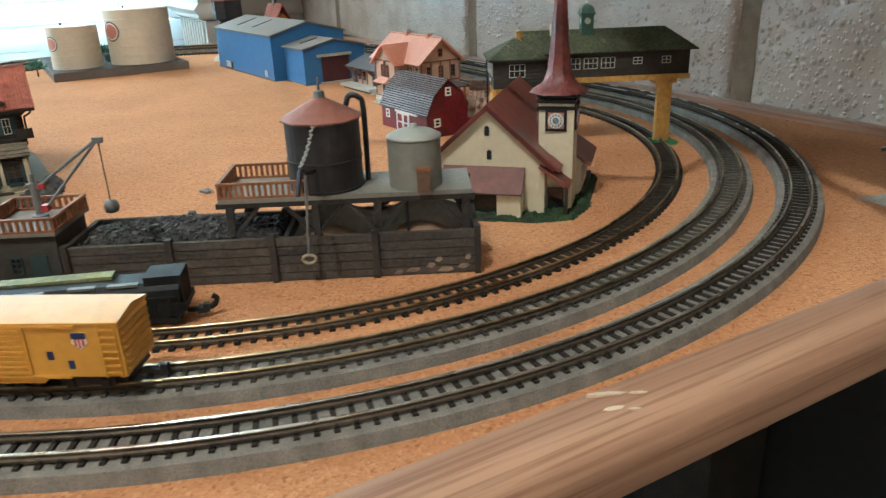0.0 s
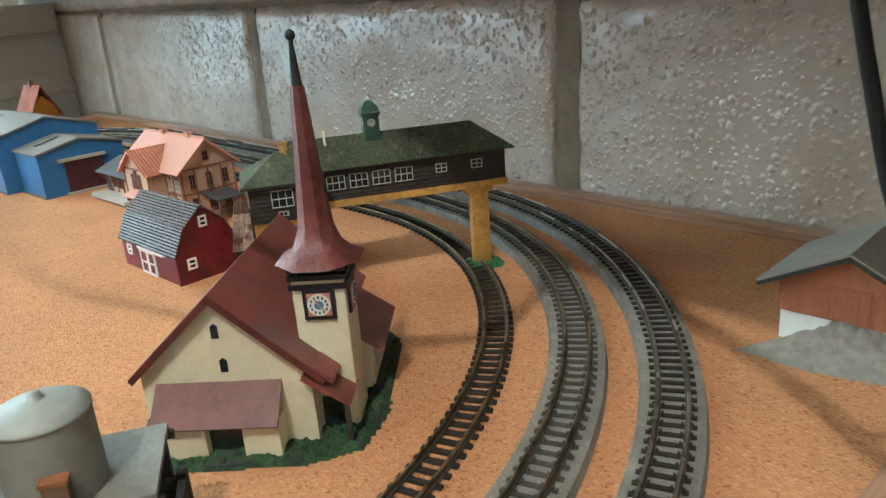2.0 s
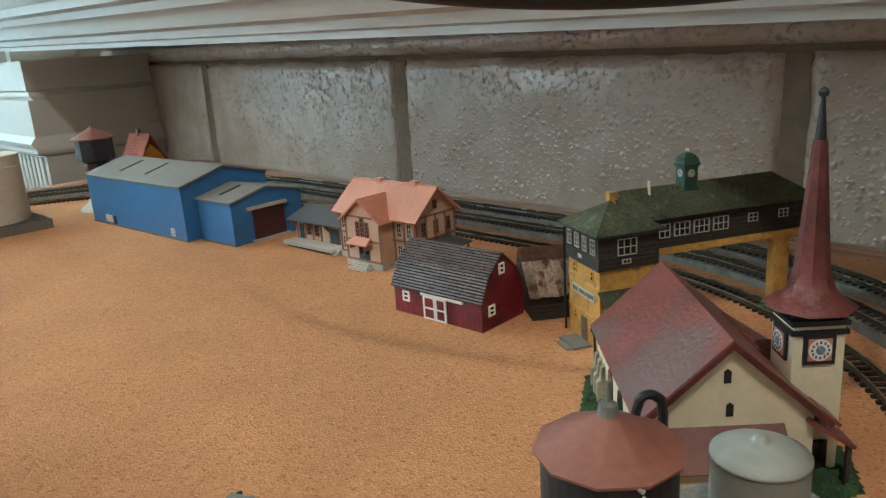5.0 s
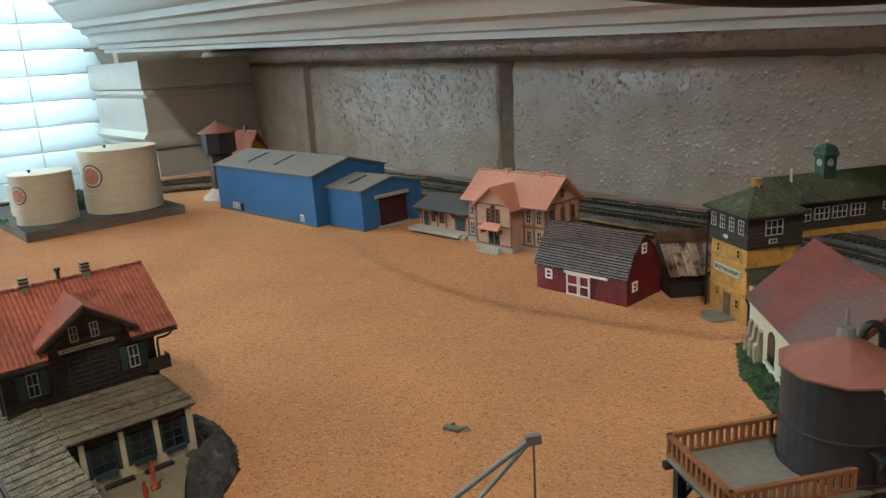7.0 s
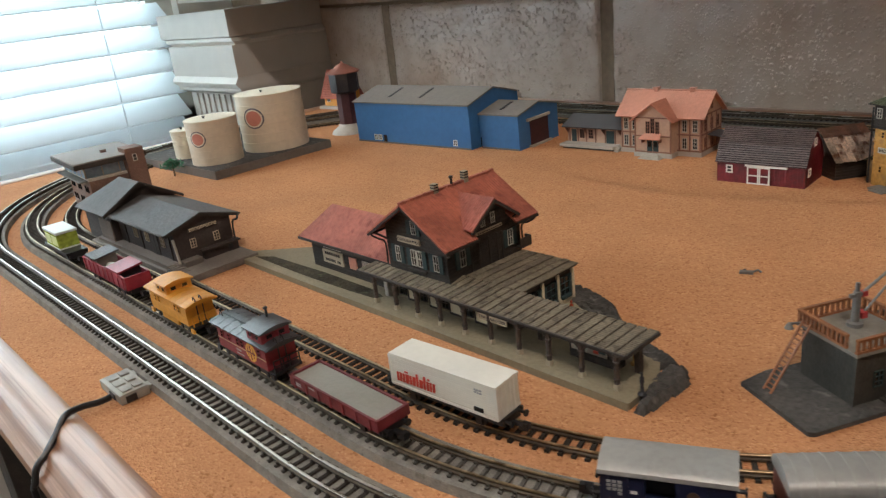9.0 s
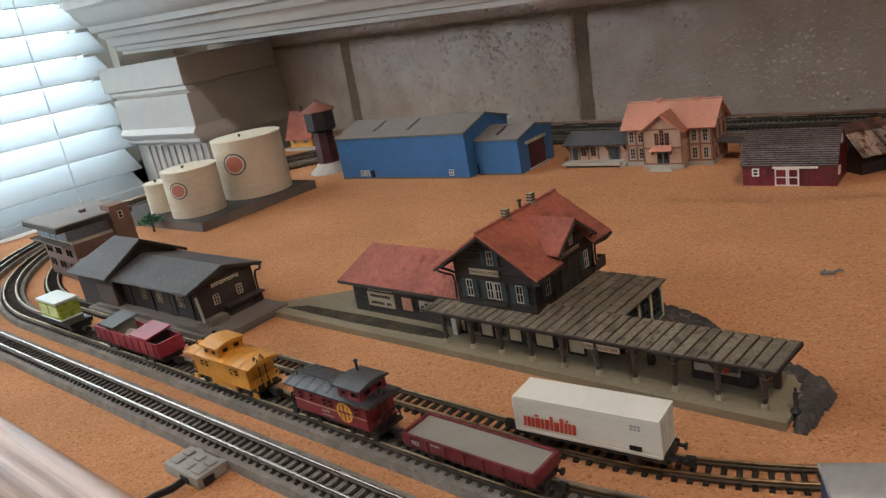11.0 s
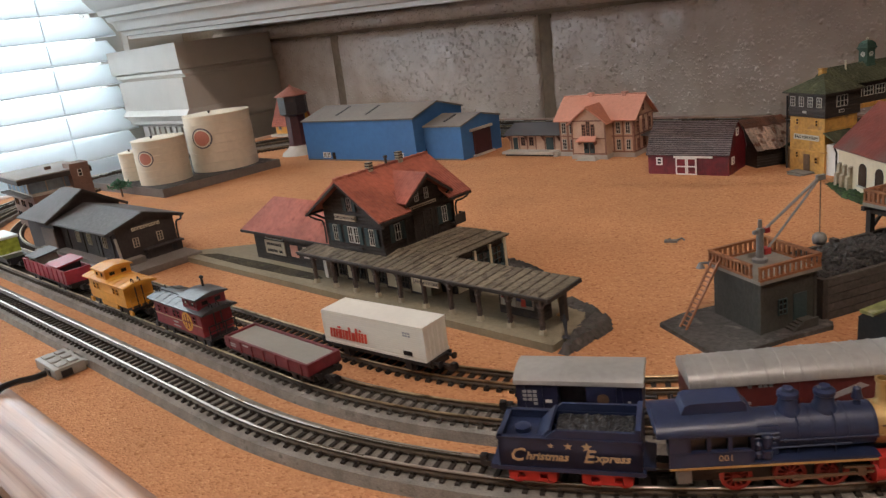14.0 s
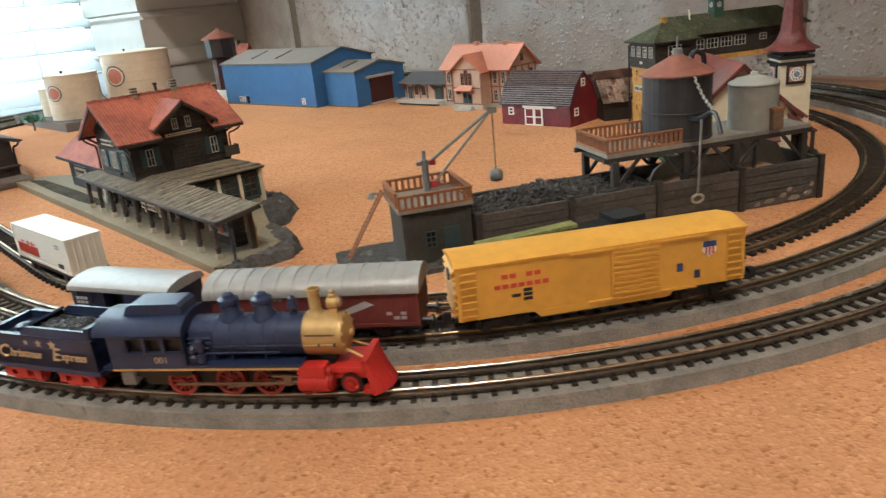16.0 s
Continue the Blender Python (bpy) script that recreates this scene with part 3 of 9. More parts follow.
def lump_field(outline, height, step, amount, freq, seed=0.0, edge=2.0, base=0.0):
    """A heaped surface over a convex outline: (x, y) in millimetres; height(x, y) gives its top."""
    bm = bmesh.new()
    xs, ys = [p[0] for p in outline], [p[1] for p in outline]
    nx, ny = int((max(xs) - min(xs)) / step) + 1, int((max(ys) - min(ys)) / step) + 1

    def inside(x, y):
        d = 1e9
        k = len(outline)
        for i in range(k):
            (ax, ay), (bx, by) = outline[i], outline[(i + 1) % k]
            ln = math.hypot(bx - ax, by - ay)
            d = min(d, ((bx - ax) * (y - ay) - (by - ay) * (x - ax)) / ln)
        return d

    grid = {}
    for i in range(nx + 1):
        for j in range(ny + 1):
            x, y = min(xs) + i * step, min(ys) + j * step
            x += noise.noise(Vector((x * 0.9, y * 0.9, seed))) * step * 0.5
            d = inside(x, y)
            if d > -step * 0.6:
                k = min(1.0, max(0.0, d / edge))
                z = base + height(x, y) * k + amount * k * noise.noise(Vector((x * freq, y * freq, seed + 7)))
                z += 0.5 * amount * k * noise.noise(Vector((x * freq * 2.7, y * freq * 2.7, seed + 3)))
                grid[i, j] = bm.verts.new((x, y, max(z, base)))
    for (i, j), v in list(grid.items()):
        q = [grid.get(k) for k in ((i, j), (i + 1, j), (i + 1, j + 1), (i, j + 1))]
        if all(q):
            bm.faces.new(q)
    loose = [v for v in bm.verts if not v.link_faces]
    for v in loose:
        bm.verts.remove(v)
    rim = [e for e in bm.edges if len(e.link_faces) == 1]
    ext = bmesh.ops.extrude_edge_only(bm, edges=rim)
    for g in ext["geom"]:
        if isinstance(g, bmesh.types.BMVert):
            g.co.z = base - 0.4
    return bm


def lettering(text, size, material, parent, m, name="lettering", depth=0.06, shear=0.0, bold=0.0):
    cu = bpy.data.curves.new("letters", "FONT")
    cu.body, cu.size, cu.align_x, cu.align_y, cu.extrude, cu.shear = text, size * MM, "CENTER", "CENTER", depth * MM, shear
    cu.resolution_u, cu.offset = 2, bold * MM
    tmp = bpy.data.objects.new("letters", cu)
    me = bpy.data.meshes.new_from_object(tmp)
    bpy.data.objects.remove(tmp)
    bpy.data.curves.remove(cu)
    me.materials.append(material)
    ob = new(name, me)
    ob.parent = parent
    ob.matrix_local = m
    return ob


WINDOWS = {}


def window(parent, x, y, z, ang, w, h, nx=2, ny=2, frame_mat=None, pane_mat=None, depth=0.5, bar=0.32, sill=False, name="window"):
    """A glazed window on a wall that faces -y turned by ang degrees; its middle at x, y, z."""
    frame_mat, pane_mat = frame_mat or WHITE, pane_mat or PANE
    key = (w, h, nx, ny, frame_mat.name, pane_mat.name, depth, bar, sill)
    m = at(x, y, z, ang)
    if key in WINDOWS:
        f0, p0 = WINDOWS[key]
        f = share(name, f0, m, parent)
        share("pane", p0, Matrix.Identity(4), f)
        for c in f0.children:
            if c.name.startswith("window_sill"):
                share("window_sill", c, Matrix.Identity(4), f)
        return f
    xs, zs = [-w / 2, -w / 2 + bar], [-h / 2, -h / 2 + bar]
    for i in range(1, nx):
        c = -w / 2 + w * i / nx
        xs += [c - bar * 0.4, c + bar * 0.4]
    for i in range(1, ny):
        c = -h / 2 + h * i / ny
        zs += [c - bar * 0.4, c + bar * 0.4]
    xs += [w / 2 - bar, w / 2]
    zs += [h / 2 - bar, h / 2]
    lattice = bmesh.new()
    vs = {(i, j): lattice.verts.new((x, -depth, z)) for i, x in enumerate(xs) for j, z in enumerate(zs)}
    for i in range(len(xs) - 1):
        for j in range(len(zs) - 1):
            if i % 2 == 0 or j % 2 == 0:
                lattice.faces.new((vs[i, j], vs[i + 1, j], vs[i + 1, j + 1], vs[i, j + 1]))
    back = bmesh.ops.extrude_face_region(lattice, geom=lattice.faces[:])
    for g in back["geom"]:
        if isinstance(g, bmesh.types.BMVert):
            g.co.y = 0.1
    f = part(name, lattice, frame_mat, parent, m=m)
    if sill:
        part("window_sill", B(-w / 2 - bar, w / 2 + bar, -depth * 1.8, 0.1, -h / 2 - bar, -h / 2 - 0.02), frame_mat, f)
    p = part("pane", B(-w / 2 + bar * 0.5, w / 2 - bar * 0.5, -depth * 0.35, 0.1, -h / 2 + bar * 0.5, h / 2 - bar * 0.5), pane_mat, f)
    WINDOWS[key] = (f, p)
    return f


def bars_of(parent, x, y, z, ang, w, h, material, rows=1, cols=6, name="lettering", seed=1):
    """Unreadable print: plain bars on a face that looks to -y turned by ang."""
    rnd = random.Random(seed)
    bs = []
    rh = h / rows
    for r in range(rows):
        cw = w / cols
        for c in range(cols):
            if rnd.random() < 0.88:
                bs.append((-w / 2 + c * cw + cw * 0.12, -w / 2 + (c + 1) * cw - cw * 0.12, -0.08, 0.02, -h / 2 + r * rh + rh * 0.15, -h / 2 + (r + 1) * rh - rh * 0.15))
    return part(name, B(*bs), material, parent, m=at(x, y, z, ang))


def gable_walls(L, D, he, hr, z0=0.0):
    """Walls with a ridge along x."""
    return prism([(-D / 2, z0), (D / 2, z0), (D / 2, he), (0, hr), (-D / 2, he)], -L / 2, L / 2, "x")


def gable_roof(parent, L, D, he, hr, og, oe, t, material, m=None, label=""):
    """Two sloping sheets, ridge along x; og, oe: overhang at the gables and the eaves."""
    k = (hr - he) / (D / 2)
    out = []
    for s in (-1, 1):
        pts = [(-L / 2 - og, s * (D / 2 + oe), he - k * oe + t), (L / 2 + og, s * (D / 2 + oe), he - k * oe + t), (L / 2 + og, 0, hr + t), (-L / 2 - og, 0, hr + t)]
        out.append(part("roof_slope", slab(pts, t), material, parent, label, m=m))
    return out

# ---------------------------------------------------------------- the room
WALL_Y = 415.0
CX, CY, XL = -338.0, 137.0, -668.0
RAD = {"inner": 195.0, "middle": 220.0, "outer": 245.0}


def setting(name, bm, material, label, category, m=None):
    ob = part(name, bm, material, m=m)
    return tagged(ob, label, category, kind="structure")


setting("floor", B(-1500, 1700, -2100, 600, -790, -760), FLOOR, "dark carpeted floor of the room far below the table", "floor")
setting("ceiling", B(-1500, 1700, -2100, 600, 1690, 1720), CEILING, "plain pale plaster ceiling over the whole room", "ceiling")
# these two walls are unseen; their distance and pale plaster add bounce light
setting("wall_east", B(1700, 1750, -2100, 600, -760, 1690), PLASTER, "unseen plain warm plaster wall, set near for bounce light", "wall")
setting("wall_south", B(-1500, 1750, -2150, -2100, -760, 1690), PLASTER, "unseen plain warm plaster wall, set near for bounce light", "wall")
wx = WINDOW_X * 1000
wall_w = setting("wall_west", B((wx - 120, wx, -2100, -1050, -760, 1690), (wx - 120, wx, 330, 600, -760, 1690), (wx - 120, wx, -1050, 330, -760, -55), (wx - 120, wx, -1050, 330, 930, 1690)), PLASTER, "pale wall with a broad window opening full of daylight", "wall")

# near-black sheet: the shade under the table is put into its colour
setting("wall_panel", B(-1380, 1700, WALL_Y - 22, WALL_Y - 8, -760, -34), DARKPANEL, "near-black sheet painting the deep shade below the table", "wall")
# painted block wall behind the layout, slightly out of level
TILTED = pose(-0.6, 0, 0.1, 0, 1.1, 0) @ pose(0.6, 0, -0.1)
wall_n = setting("wall_north", B(-1420, 1700, WALL_Y + 6, WALL_Y + 90, -770, 1690), MORTAR, "grey-white painted concrete block wall with brownish recessed joints", "wall", TILTED)


def wall_block(w, h, seed):
    bm = bmesh.new()
    nx, nz = int(w / 5), int(h / 5)
    rows = []
    for j in range(nz + 1):
        row = []
        for i in range(nx + 1):
            x, z = -w / 2 + w * i / nx, -h / 2 + h * j / nz
            edge = min(x + w / 2, w / 2 - x, z + h / 2, h / 2 - z)
            q = Vector((x * 0.045 + seed, 0, z * 0.045))
            pit = noise.noise(q * 2.6)
            y = -3.2 * min(1.0, edge / 4) ** 0.5 + 0.8 * noise.noise(q) - 0.45 * noise.noise(q * 2.9) + (1.6 * (pit - 0.46) if pit > 0.46 else 0)
            wob = 1.6 * noise.noise(q * 1.4 + Vector((9, 9, 9)))
            row.append(bm.verts.new((x + (wob if i in (0, nx) else 0), y + 2.4, z + (wob if j in (0, nz) else 0))))
        rows.append(row)
    for j in range(nz):
        for i in range(nx):
            bm.faces.new((rows[j][i], rows[j][i + 1], rows[j + 1][i + 1], rows[j + 1][i]))
    rim = [e for e in bm.edges if len(e.link_faces) == 1]
    ext = bmesh.ops.extrude_edge_only(bm, edges=rim)
    for g in ext["geom"]:
        if isinstance(g, bmesh.types.BMVert):
            g.co.y = 8.0
    return bm


BLOCK_W, BLOCK_H, GAP = 307.0, 203.0, 11.0
JOINT_Z = 106.0


def upright_joint(k):
    """Where the k-th upright joint of the middle course stands; the blocks to the west are a little longer."""
    return -584.0 + (BLOCK_W if k >= 0 else 326.0) * k


count = 0
for course in (-1, 0, 1):
    for k in range(-2, 7):
        x0, x1 = upright_joint(k), upright_joint(k + 1)
        if course % 2:
            x0, x1 = x0 + 153, x1 + 153
        cx, cz = (x0 + x1) / 2, JOINT_Z + BLOCK_H * (course - 0.5)
        up = course == 1
        count += 1
        part("joint", B(x0 - 7, x0 + 7, WALL_Y + 1.2 + (3.2 if up else 0.0), WALL_Y + 12, cz - BLOCK_H / 2 + (20 if up else 2.5), cz + BLOCK_H / 2 + (16 if up else -2.5)), MORTAR, wall_n)
        part("block", wall_block(x1 - x0 - GAP, BLOCK_H - 4.0, count * 13.7), BLOCK, wall_n, smooth=True, m=at(cx, WALL_Y + (3.2 if up else 0.0), cz + (19.0 if up else 0.0)))


def joint_band(L, seed):
    """A lumpy raised ribbon of mortar, long in x, 17 mm high."""
    bm = bmesh.new()
    n = int(L / 4)
    rows = []
    for i in range(n + 1):
        x = -L / 2 + L * i / n
        w = 0.9 * noise.noise(Vector((x * 0.03, seed, 0)))
        row = []
        for k in range(6):
            f = k / 5
            bulge = -3.4 * math.sin(math.pi * min(1.0, max(0.0, f))) ** 0.6 - 1.0 * noise.noise(Vector((x * 0.14, f * 3, seed)))
            row.append(bm.verts.new((x, 2.6 + bulge, -8.5 + 17 * f + w)))
        rows.append(row)
    for a, b in zip(rows, rows[1:]):
        for k in range(5):
            bm.faces.new((a[k], b[k], b[k + 1], a[k + 1]))
    rim = [e for e in bm.edges if len(e.link_faces) == 1]
    ext = bmesh.ops.extrude_edge_only(bm, edges=rim)
    for g in ext["geom"]:
        if isinstance(g, bmesh.types.BMVert):
            g.co.y = 8.0
    return bm


part("joint_band", joint_band(2880, 3.0), BLOCK, wall_n, "raised lumpy mortar band", smooth=True, m=at(240, WALL_Y, JOINT_Z + 10.5))
# window with its blind
win = tagged(new("window_1"), "bright daylight window behind a white slatted blind", "window", kind="structure")
part("window_frame", B((wx - 60, wx - 20, -1050, 330, -55, -15), (wx - 60, wx - 20, -1050, 330, 890, 930), (wx - 60, wx - 20, -1050, -1010, -55, 930), (wx - 60, wx - 20, 290, 330, -55, 930), (wx - 60, wx - 20, -380, -340, -15, 890)), TRIM, win)
part("window_sill", B(wx - 20, wx + 60, -1080, 345, -75, -55, bevel=4), TRIM, win, "white painted window sill")
pane = part("pane", B(wx - 44, wx - 40, -1010, 290, -15, 890), BLIND, win)
gl = bpy.data.materials.new("window_glass")
gl.use_nodes = True
gb = gl.node_tree.nodes["Principled BSDF"]
gb.inputs["Transmission Weight"].default_value, gb.inputs["Roughness"].default_value, gb.inputs["IOR"].default_value = 1.0, 0.02, 1.2
pane.data.materials[0] = gl
pane.visible_shadow = False
blind = thing("window_blind", at(wx + 14, 0, 0), "white horizontal slatted blind, half open, glowing with daylight", "blind")
slat0 = None
for i in range(28):
    z = -38 + i * 34.0
    m = at(0, -360, z, 0, 0, 37)
    if slat0 is None:
        slat0 = part("slat", B(-24, 24, -660, 660, -1.4, 1.4, bevel=0.6), BLIND, blind, m=m)
    else:
        share("slat", slat0, m, blind)
for y in (-860, -560, -260, 20, 200):
    part("ladder_cord", rod((-18, y, -45), (-18, y, 915), 1.2, 6), BLIND, blind)
    part("ladder_cord", rod((18, y, -45), (18, y, 915), 1.2, 6), BLIND, blind)
part("bottom_rail", B(-22, 22, -1020, 300, -56, -44, bevel=2), BLIND, blind)
part("head_rail", B(-25, 25, -1020, 300, 912, 945, bevel=2), BLIND, blind)
tagged(part("backdrop", B(wx - 900, wx - 890, -2800, 2000, -1200, 2200), glow("daylight_backdrop", (0.84, 0.93, 1.0), 9.0)), "plain bright overcast daylight outside the window", "backdrop", kind="structure")

# mantel shelf with mouldings over the wall, and the bracket under its end
mantel = thing("mantel_shelf", pose(-0.6, 0, 0.125, 0, 1.7, 0) @ pose(0.6, 0, -0.125), "white painted mantel shelf with stepped mouldings over the block wall", "shelf")
back = WALL_Y - 2
for nm, prof in (
    ("soffit_moulding", [(back, 124), (276, 124), (276, 128), (270, 129), (269, 134), (262, 136), (back, 136)]),
    ("bed_moulding", [(back, 136.05), (262, 136.05), (260.5, 139.5), (259, 144), (256, 146.6), (252, 148), (250, 154), (back, 154)]),
    ("cove_moulding", [(back, 154.05), (249, 154.05), (242, 156), (241.4, 160), (240, 163), (235, 165.4), (231, 170), (226, 176), (223, 183), (back, 183)]),
    ("fascia_board", [(back, 183.05), (222, 183.05), (218, 186), (218, 200), (back, 200)]),
    ("top_board", [(back, 200.05), (210, 200.05), (208, 204), (208, 228), (211, 232), (back, 232)]),
):
    part(nm, prism(prof, -1178, 1400, "x"), TRIM, mantel)
bracket = thing("mantel_bracket", at(-1045, 271), "white painted stepped bracket pillar under the mantel shelf end", "pillar")
br_y = WALL_Y - 271 - 2


def stepped(rings):
    """A pillar section from (left, right, front, z) rectangles, its back against the wall."""
    bm = bmesh.new()
    loops = [[bm.verts.new(p) for p in ((l, f, z), (r, f, z), (r, br_y, z), (l, br_y, z))] for l, r, f, z in rings]
    for a, b in zip(loops, loops[1:]):
        for i in range(4):
            bm.faces.new((a[i], a[(i + 1) % 4], b[(i + 1) % 4], b[i]))
    bm.faces.new(loops[0])
    bm.faces.new(loops[-1])
    return bm


part("capital", stepped([(-196, -2, 3, 93), (-203, 0, 0, 95), (-205, 0, 0, 98), (-205, 0, 0, 127)]), TRIM, bracket)
part("upper_moulding", stepped([(-182, 3, 4, 84), (-184, 4, 3, 86.5), (-189, 4, 1, 88.5), (-194, 2, 1, 90), (-196, 0, 2, 92.9)]), TRIM, bracket)
part("shaft_block", stepped([(-182, 5, -2, 44), (-182, 5, -2, 83.9)]), TRIM, bracket)
part("lower_moulding", stepped([(-150, 8, 2, 22), (-160, 11, -3, 24), (-168, 12, -5, 26), (-168, 12, -5, 30), (-172, 10, -8, 34), (-178, 8, -9, 37), (-181, 6, -5, 41), (-182, 5, -2, 43.9)]), TRIM, bracket)
part("plinth", stepped([(-150, 8, 4, -760), (-150, 8, 4, 21.9)]), TRIM, bracket)
for i in range(9):
    part("flute", B(-140 + i * 16, -131 + i * 16, 1.5, 5, -40, 20), TRIM, bracket)

# ---------------------------------------------------------------- the table
CORK_X0, CORK_X1, CORK_Y0, CORK_Y1 = -934.0, -82.0, -141.5, 400.0
table = thing("layout_table", at(0, 0, 0), "cork-topped table with lacquered oak edging under a model railway", "table")
part("cork_sheet", B(CORK_X0, CORK_X1, CORK_Y0, CORK_Y1, -6, 0), CORK, table, "orange-brown granular cork sheet")


def edging(length, along):
    """A rounded rail, inner edge at 0, along x or y."""
    pr = [(0, 0.3), (1.6, 1.2), (4.5, 1.5), (7.5, 0.6), (9.6, -1.4), (10.8, -3.9), (11.6, -4.5), (13.2, -4.6), (14.4, -5.4), (15.6, -8.2), (18, -11), (19.4, -13), (19.4, -19), (0, -19)]
    if along == "y":
        pr = [(0, 0.3), (1.4, 1.0), (4.5, 1.7), (9.5, 2.0), (14.5, 1.5), (17.6, 0.5), (19.2, -1.0), (20.0, -3.4), (20.0, -10.2), (18.8, -11.4), (0, -11.4)]
    bm = prism([(-p[0], p[1]) for p in pr], -length / 2, length / 2, "x") if along == "x" else prism(pr, -length / 2, length / 2, "y")
    return bm


part("edge_board", edging(CORK_X1 - CORK_X0 + 40, "x"), OAK_X, table, m=at((CORK_X0 + CORK_X1) / 2, CORK_Y0))
part("edge_board", edging(CORK_Y1 - CORK_Y0, "y"), OAK, table, m=at(CORK_X1, (CORK_Y0 + CORK_Y1) / 2))
part("edge_board", edging(CORK_Y1 - CORK_Y0, "y"), OAK, table, m=at(CORK_X0, (CORK_Y0 + CORK_Y1) / 2, 0, 180))
part("edge_board", B(CORK_X0 - 19, CORK_X1 + 19, CORK_Y1, WALL_Y - 6, -20, 4.0, bevel=0.8), OAK_X, table)
part("underframe", B(CORK_X0 + 6, CORK_X1 - 90, CORK_Y0 + 6, CORK_Y1 + 4, -60, -20), DARKBEAM, table)
part("top_board", B(CORK_X0 + 2, CORK_X1 - 2, CORK_Y0 + 2, CORK_Y1 - 2, -20, -6.3), DARKBEAM, table)
for x, y, a, w, d in ((-84.0 + 6, 130, 62, 9.0, 1.3), (-72.9, 127.4, 75, 5.0, 1.6), (-74.6, 136, 58, 4.0, 0.9), (-70.5, 131, 60, 3.0, 0.7)):
    part("scuff_mark", prism([(-w * 0.5, 0), (-w * 0.2, -d * 0.5), (w * 0.3, -d * 0.4), (w * 0.5, d * 0.1), (w * 0.1, d * 0.5), (-w * 0.3, d * 0.35)], 0.3, 2.15, "z"), SCUFF, table, "pale scuff in the lacquer", m=at(x, y, 0, a))
for x in (CORK_X0 + 40, CORK_X1 - 150):
    for y in (CORK_Y0 + 40, CORK_Y1 - 40):
        part("leg", B(x - 25, x + 25, y - 25, y + 25, -760, -60, bevel=3), DARKBEAM, table)

# ---------------------------------------------------------------- tracks


def track_point(R, s):
    """Place and heading at s millimetres along an oval, from the left end of the front straight, eastwards."""
    straight, half = CX - XL, math.pi * R
    s %= 2 * straight + 2 * half
    if s < straight:
        return XL + s, CY - R, 0.0
    s -= straight
    if s < half:
        a = s / R - math.pi / 2
        return CX + R * math.cos(a), CY + R * math.sin(a), math.degrees(a) + 90
    s -= half
    if s < straight:
        return CX - s, CY + R, 180.0
    s -= straight
    a = s / R + math.pi / 2
    return XL + R * math.cos(a), CY + R * math.sin(a), math.degrees(a) + 90


def sweep(R, prof, n=220):
    """A profile of (offset outwards, z) round the oval."""
    bm = bmesh.new()
    total = 2 * (CX - XL) + 2 * math.pi * R
    rings = []
    for i in range(n):
        x, y, h = track_point(R, total * i / n)
        ox, oy = math.sin(radians(h)), -math.cos(radians(h))
        rings.append([bm.verts.new((x + ox * o, y + oy * o, z)) for o, z in prof])
    k = len(prof)
    for i in range(n):
        a, b = rings[i], rings[(i + 1) % n]
        for j in range(k):
            bm.faces.new((a[j], a[(j + 1) % k], b[(j + 1) % k], b[j]))
    return bm


def railway(key, bed, sleeper_mat, rail_mat, label):
    R = RAD[key]
    tr = thing("railway_track", at(0, 0, 0), label, "track", "concentric oval tracks")
    z = 0.0
    if bed:
        pr = [(-8.5, 0.0), (-7.8, bed), (7.8, bed), (8.5, 0.0)]
        part("roadbed", sweep(R, pr), BED, tr, "speckled grey foam roadbed")
        z = bed
    zs = z + 1.0
    hw, top = (0.68, 0.62) if bed else (0.82, 0.95)
    total = 2 * (CX - XL) + 2 * math.pi * R
    n = int(total / 4.0)
    first = None
    rest = bmesh.new()
    singles = 0
    for i in range(n):
        s = total * i / n
        x, y, h = track_point(R, s)
        near = (-560 < x and y < 260) and singles < 300
        if near:
            singles += 1
            m = at(x, y, z, h)
            if first is None:
                bm = prism([(-hw, -0.3), (hw, -0.3), (hw - 0.12, top), (0.12 - hw, top)], -5.7, 5.7, "y")
                for sy in (-4.6, -2.3, 2.3, 4.6):
                    box(bm, -0.45, 0.45, sy - 0.3, sy + 0.3, top - 0.1, 1.3)
                first = part("sleeper", bm, sleeper_mat, tr, m=m)
            else:
                share("sleeper", first, m, tr)
        else:
            mat4 = Matrix.Translation((x, y, z)) @ Matrix.Rotation(radians(h), 4, "Z")
            vs = box(rest, -hw, hw, -5.7, 5.7, -0.3, top)
            for v in vs:
                v.co = mat4 @ v.co
    tagged(part("sleeper_strip", rest, sleeper_mat, tr), kind="stuff")
    for side in (-1, 1):
        c = side * 3.6
        web = [(c - 0.75, zs - 0.4), (c + 0.75, zs - 0.4), (c + 0.72, zs + 0.2), (c + 0.2, zs + 0.45), (c + 0.2, zs + 1.02), (c - 0.2, zs + 1.02), (c - 0.2, zs + 0.45), (c - 0.72, zs + 0.2)]
        rail = part("rail", sweep(R, web, 300), RAILSIDE, tr)
        head = [(c - 0.2, zs + 1.0), (c + 0.2, zs + 1.0), (c + 0.40, zs + 1.12), (c + 0.40, zs + 1.4), (c + 0.3, zs + 1.5), (c - 0.3, zs + 1.5), (c - 0.40, zs + 1.4), (c - 0.40, zs + 1.12)]
        part("rail_head", sweep(R, head, 300), rail_mat, rail, "worn bright rail head")
    return zs + 1.5


RAILTOP = {}
RAILTOP["inner"] = railway("inner", 0.0, SLEEPER, BRASS, "innermost oval of brassy rails on brown sleepers laid on cork")
RAILTOP["middle"] = railway("middle", 3.0, SLEEPER_GREY, BRASS, "middle oval of brassy rails on a grey roadbed")
RAILTOP["outer"] = railway("outer", 3.2, SLEEPER, RAIL, "outermost oval of silvery rails on a grey roadbed")

# ---------------------------------------------------------------- buildings of the layout


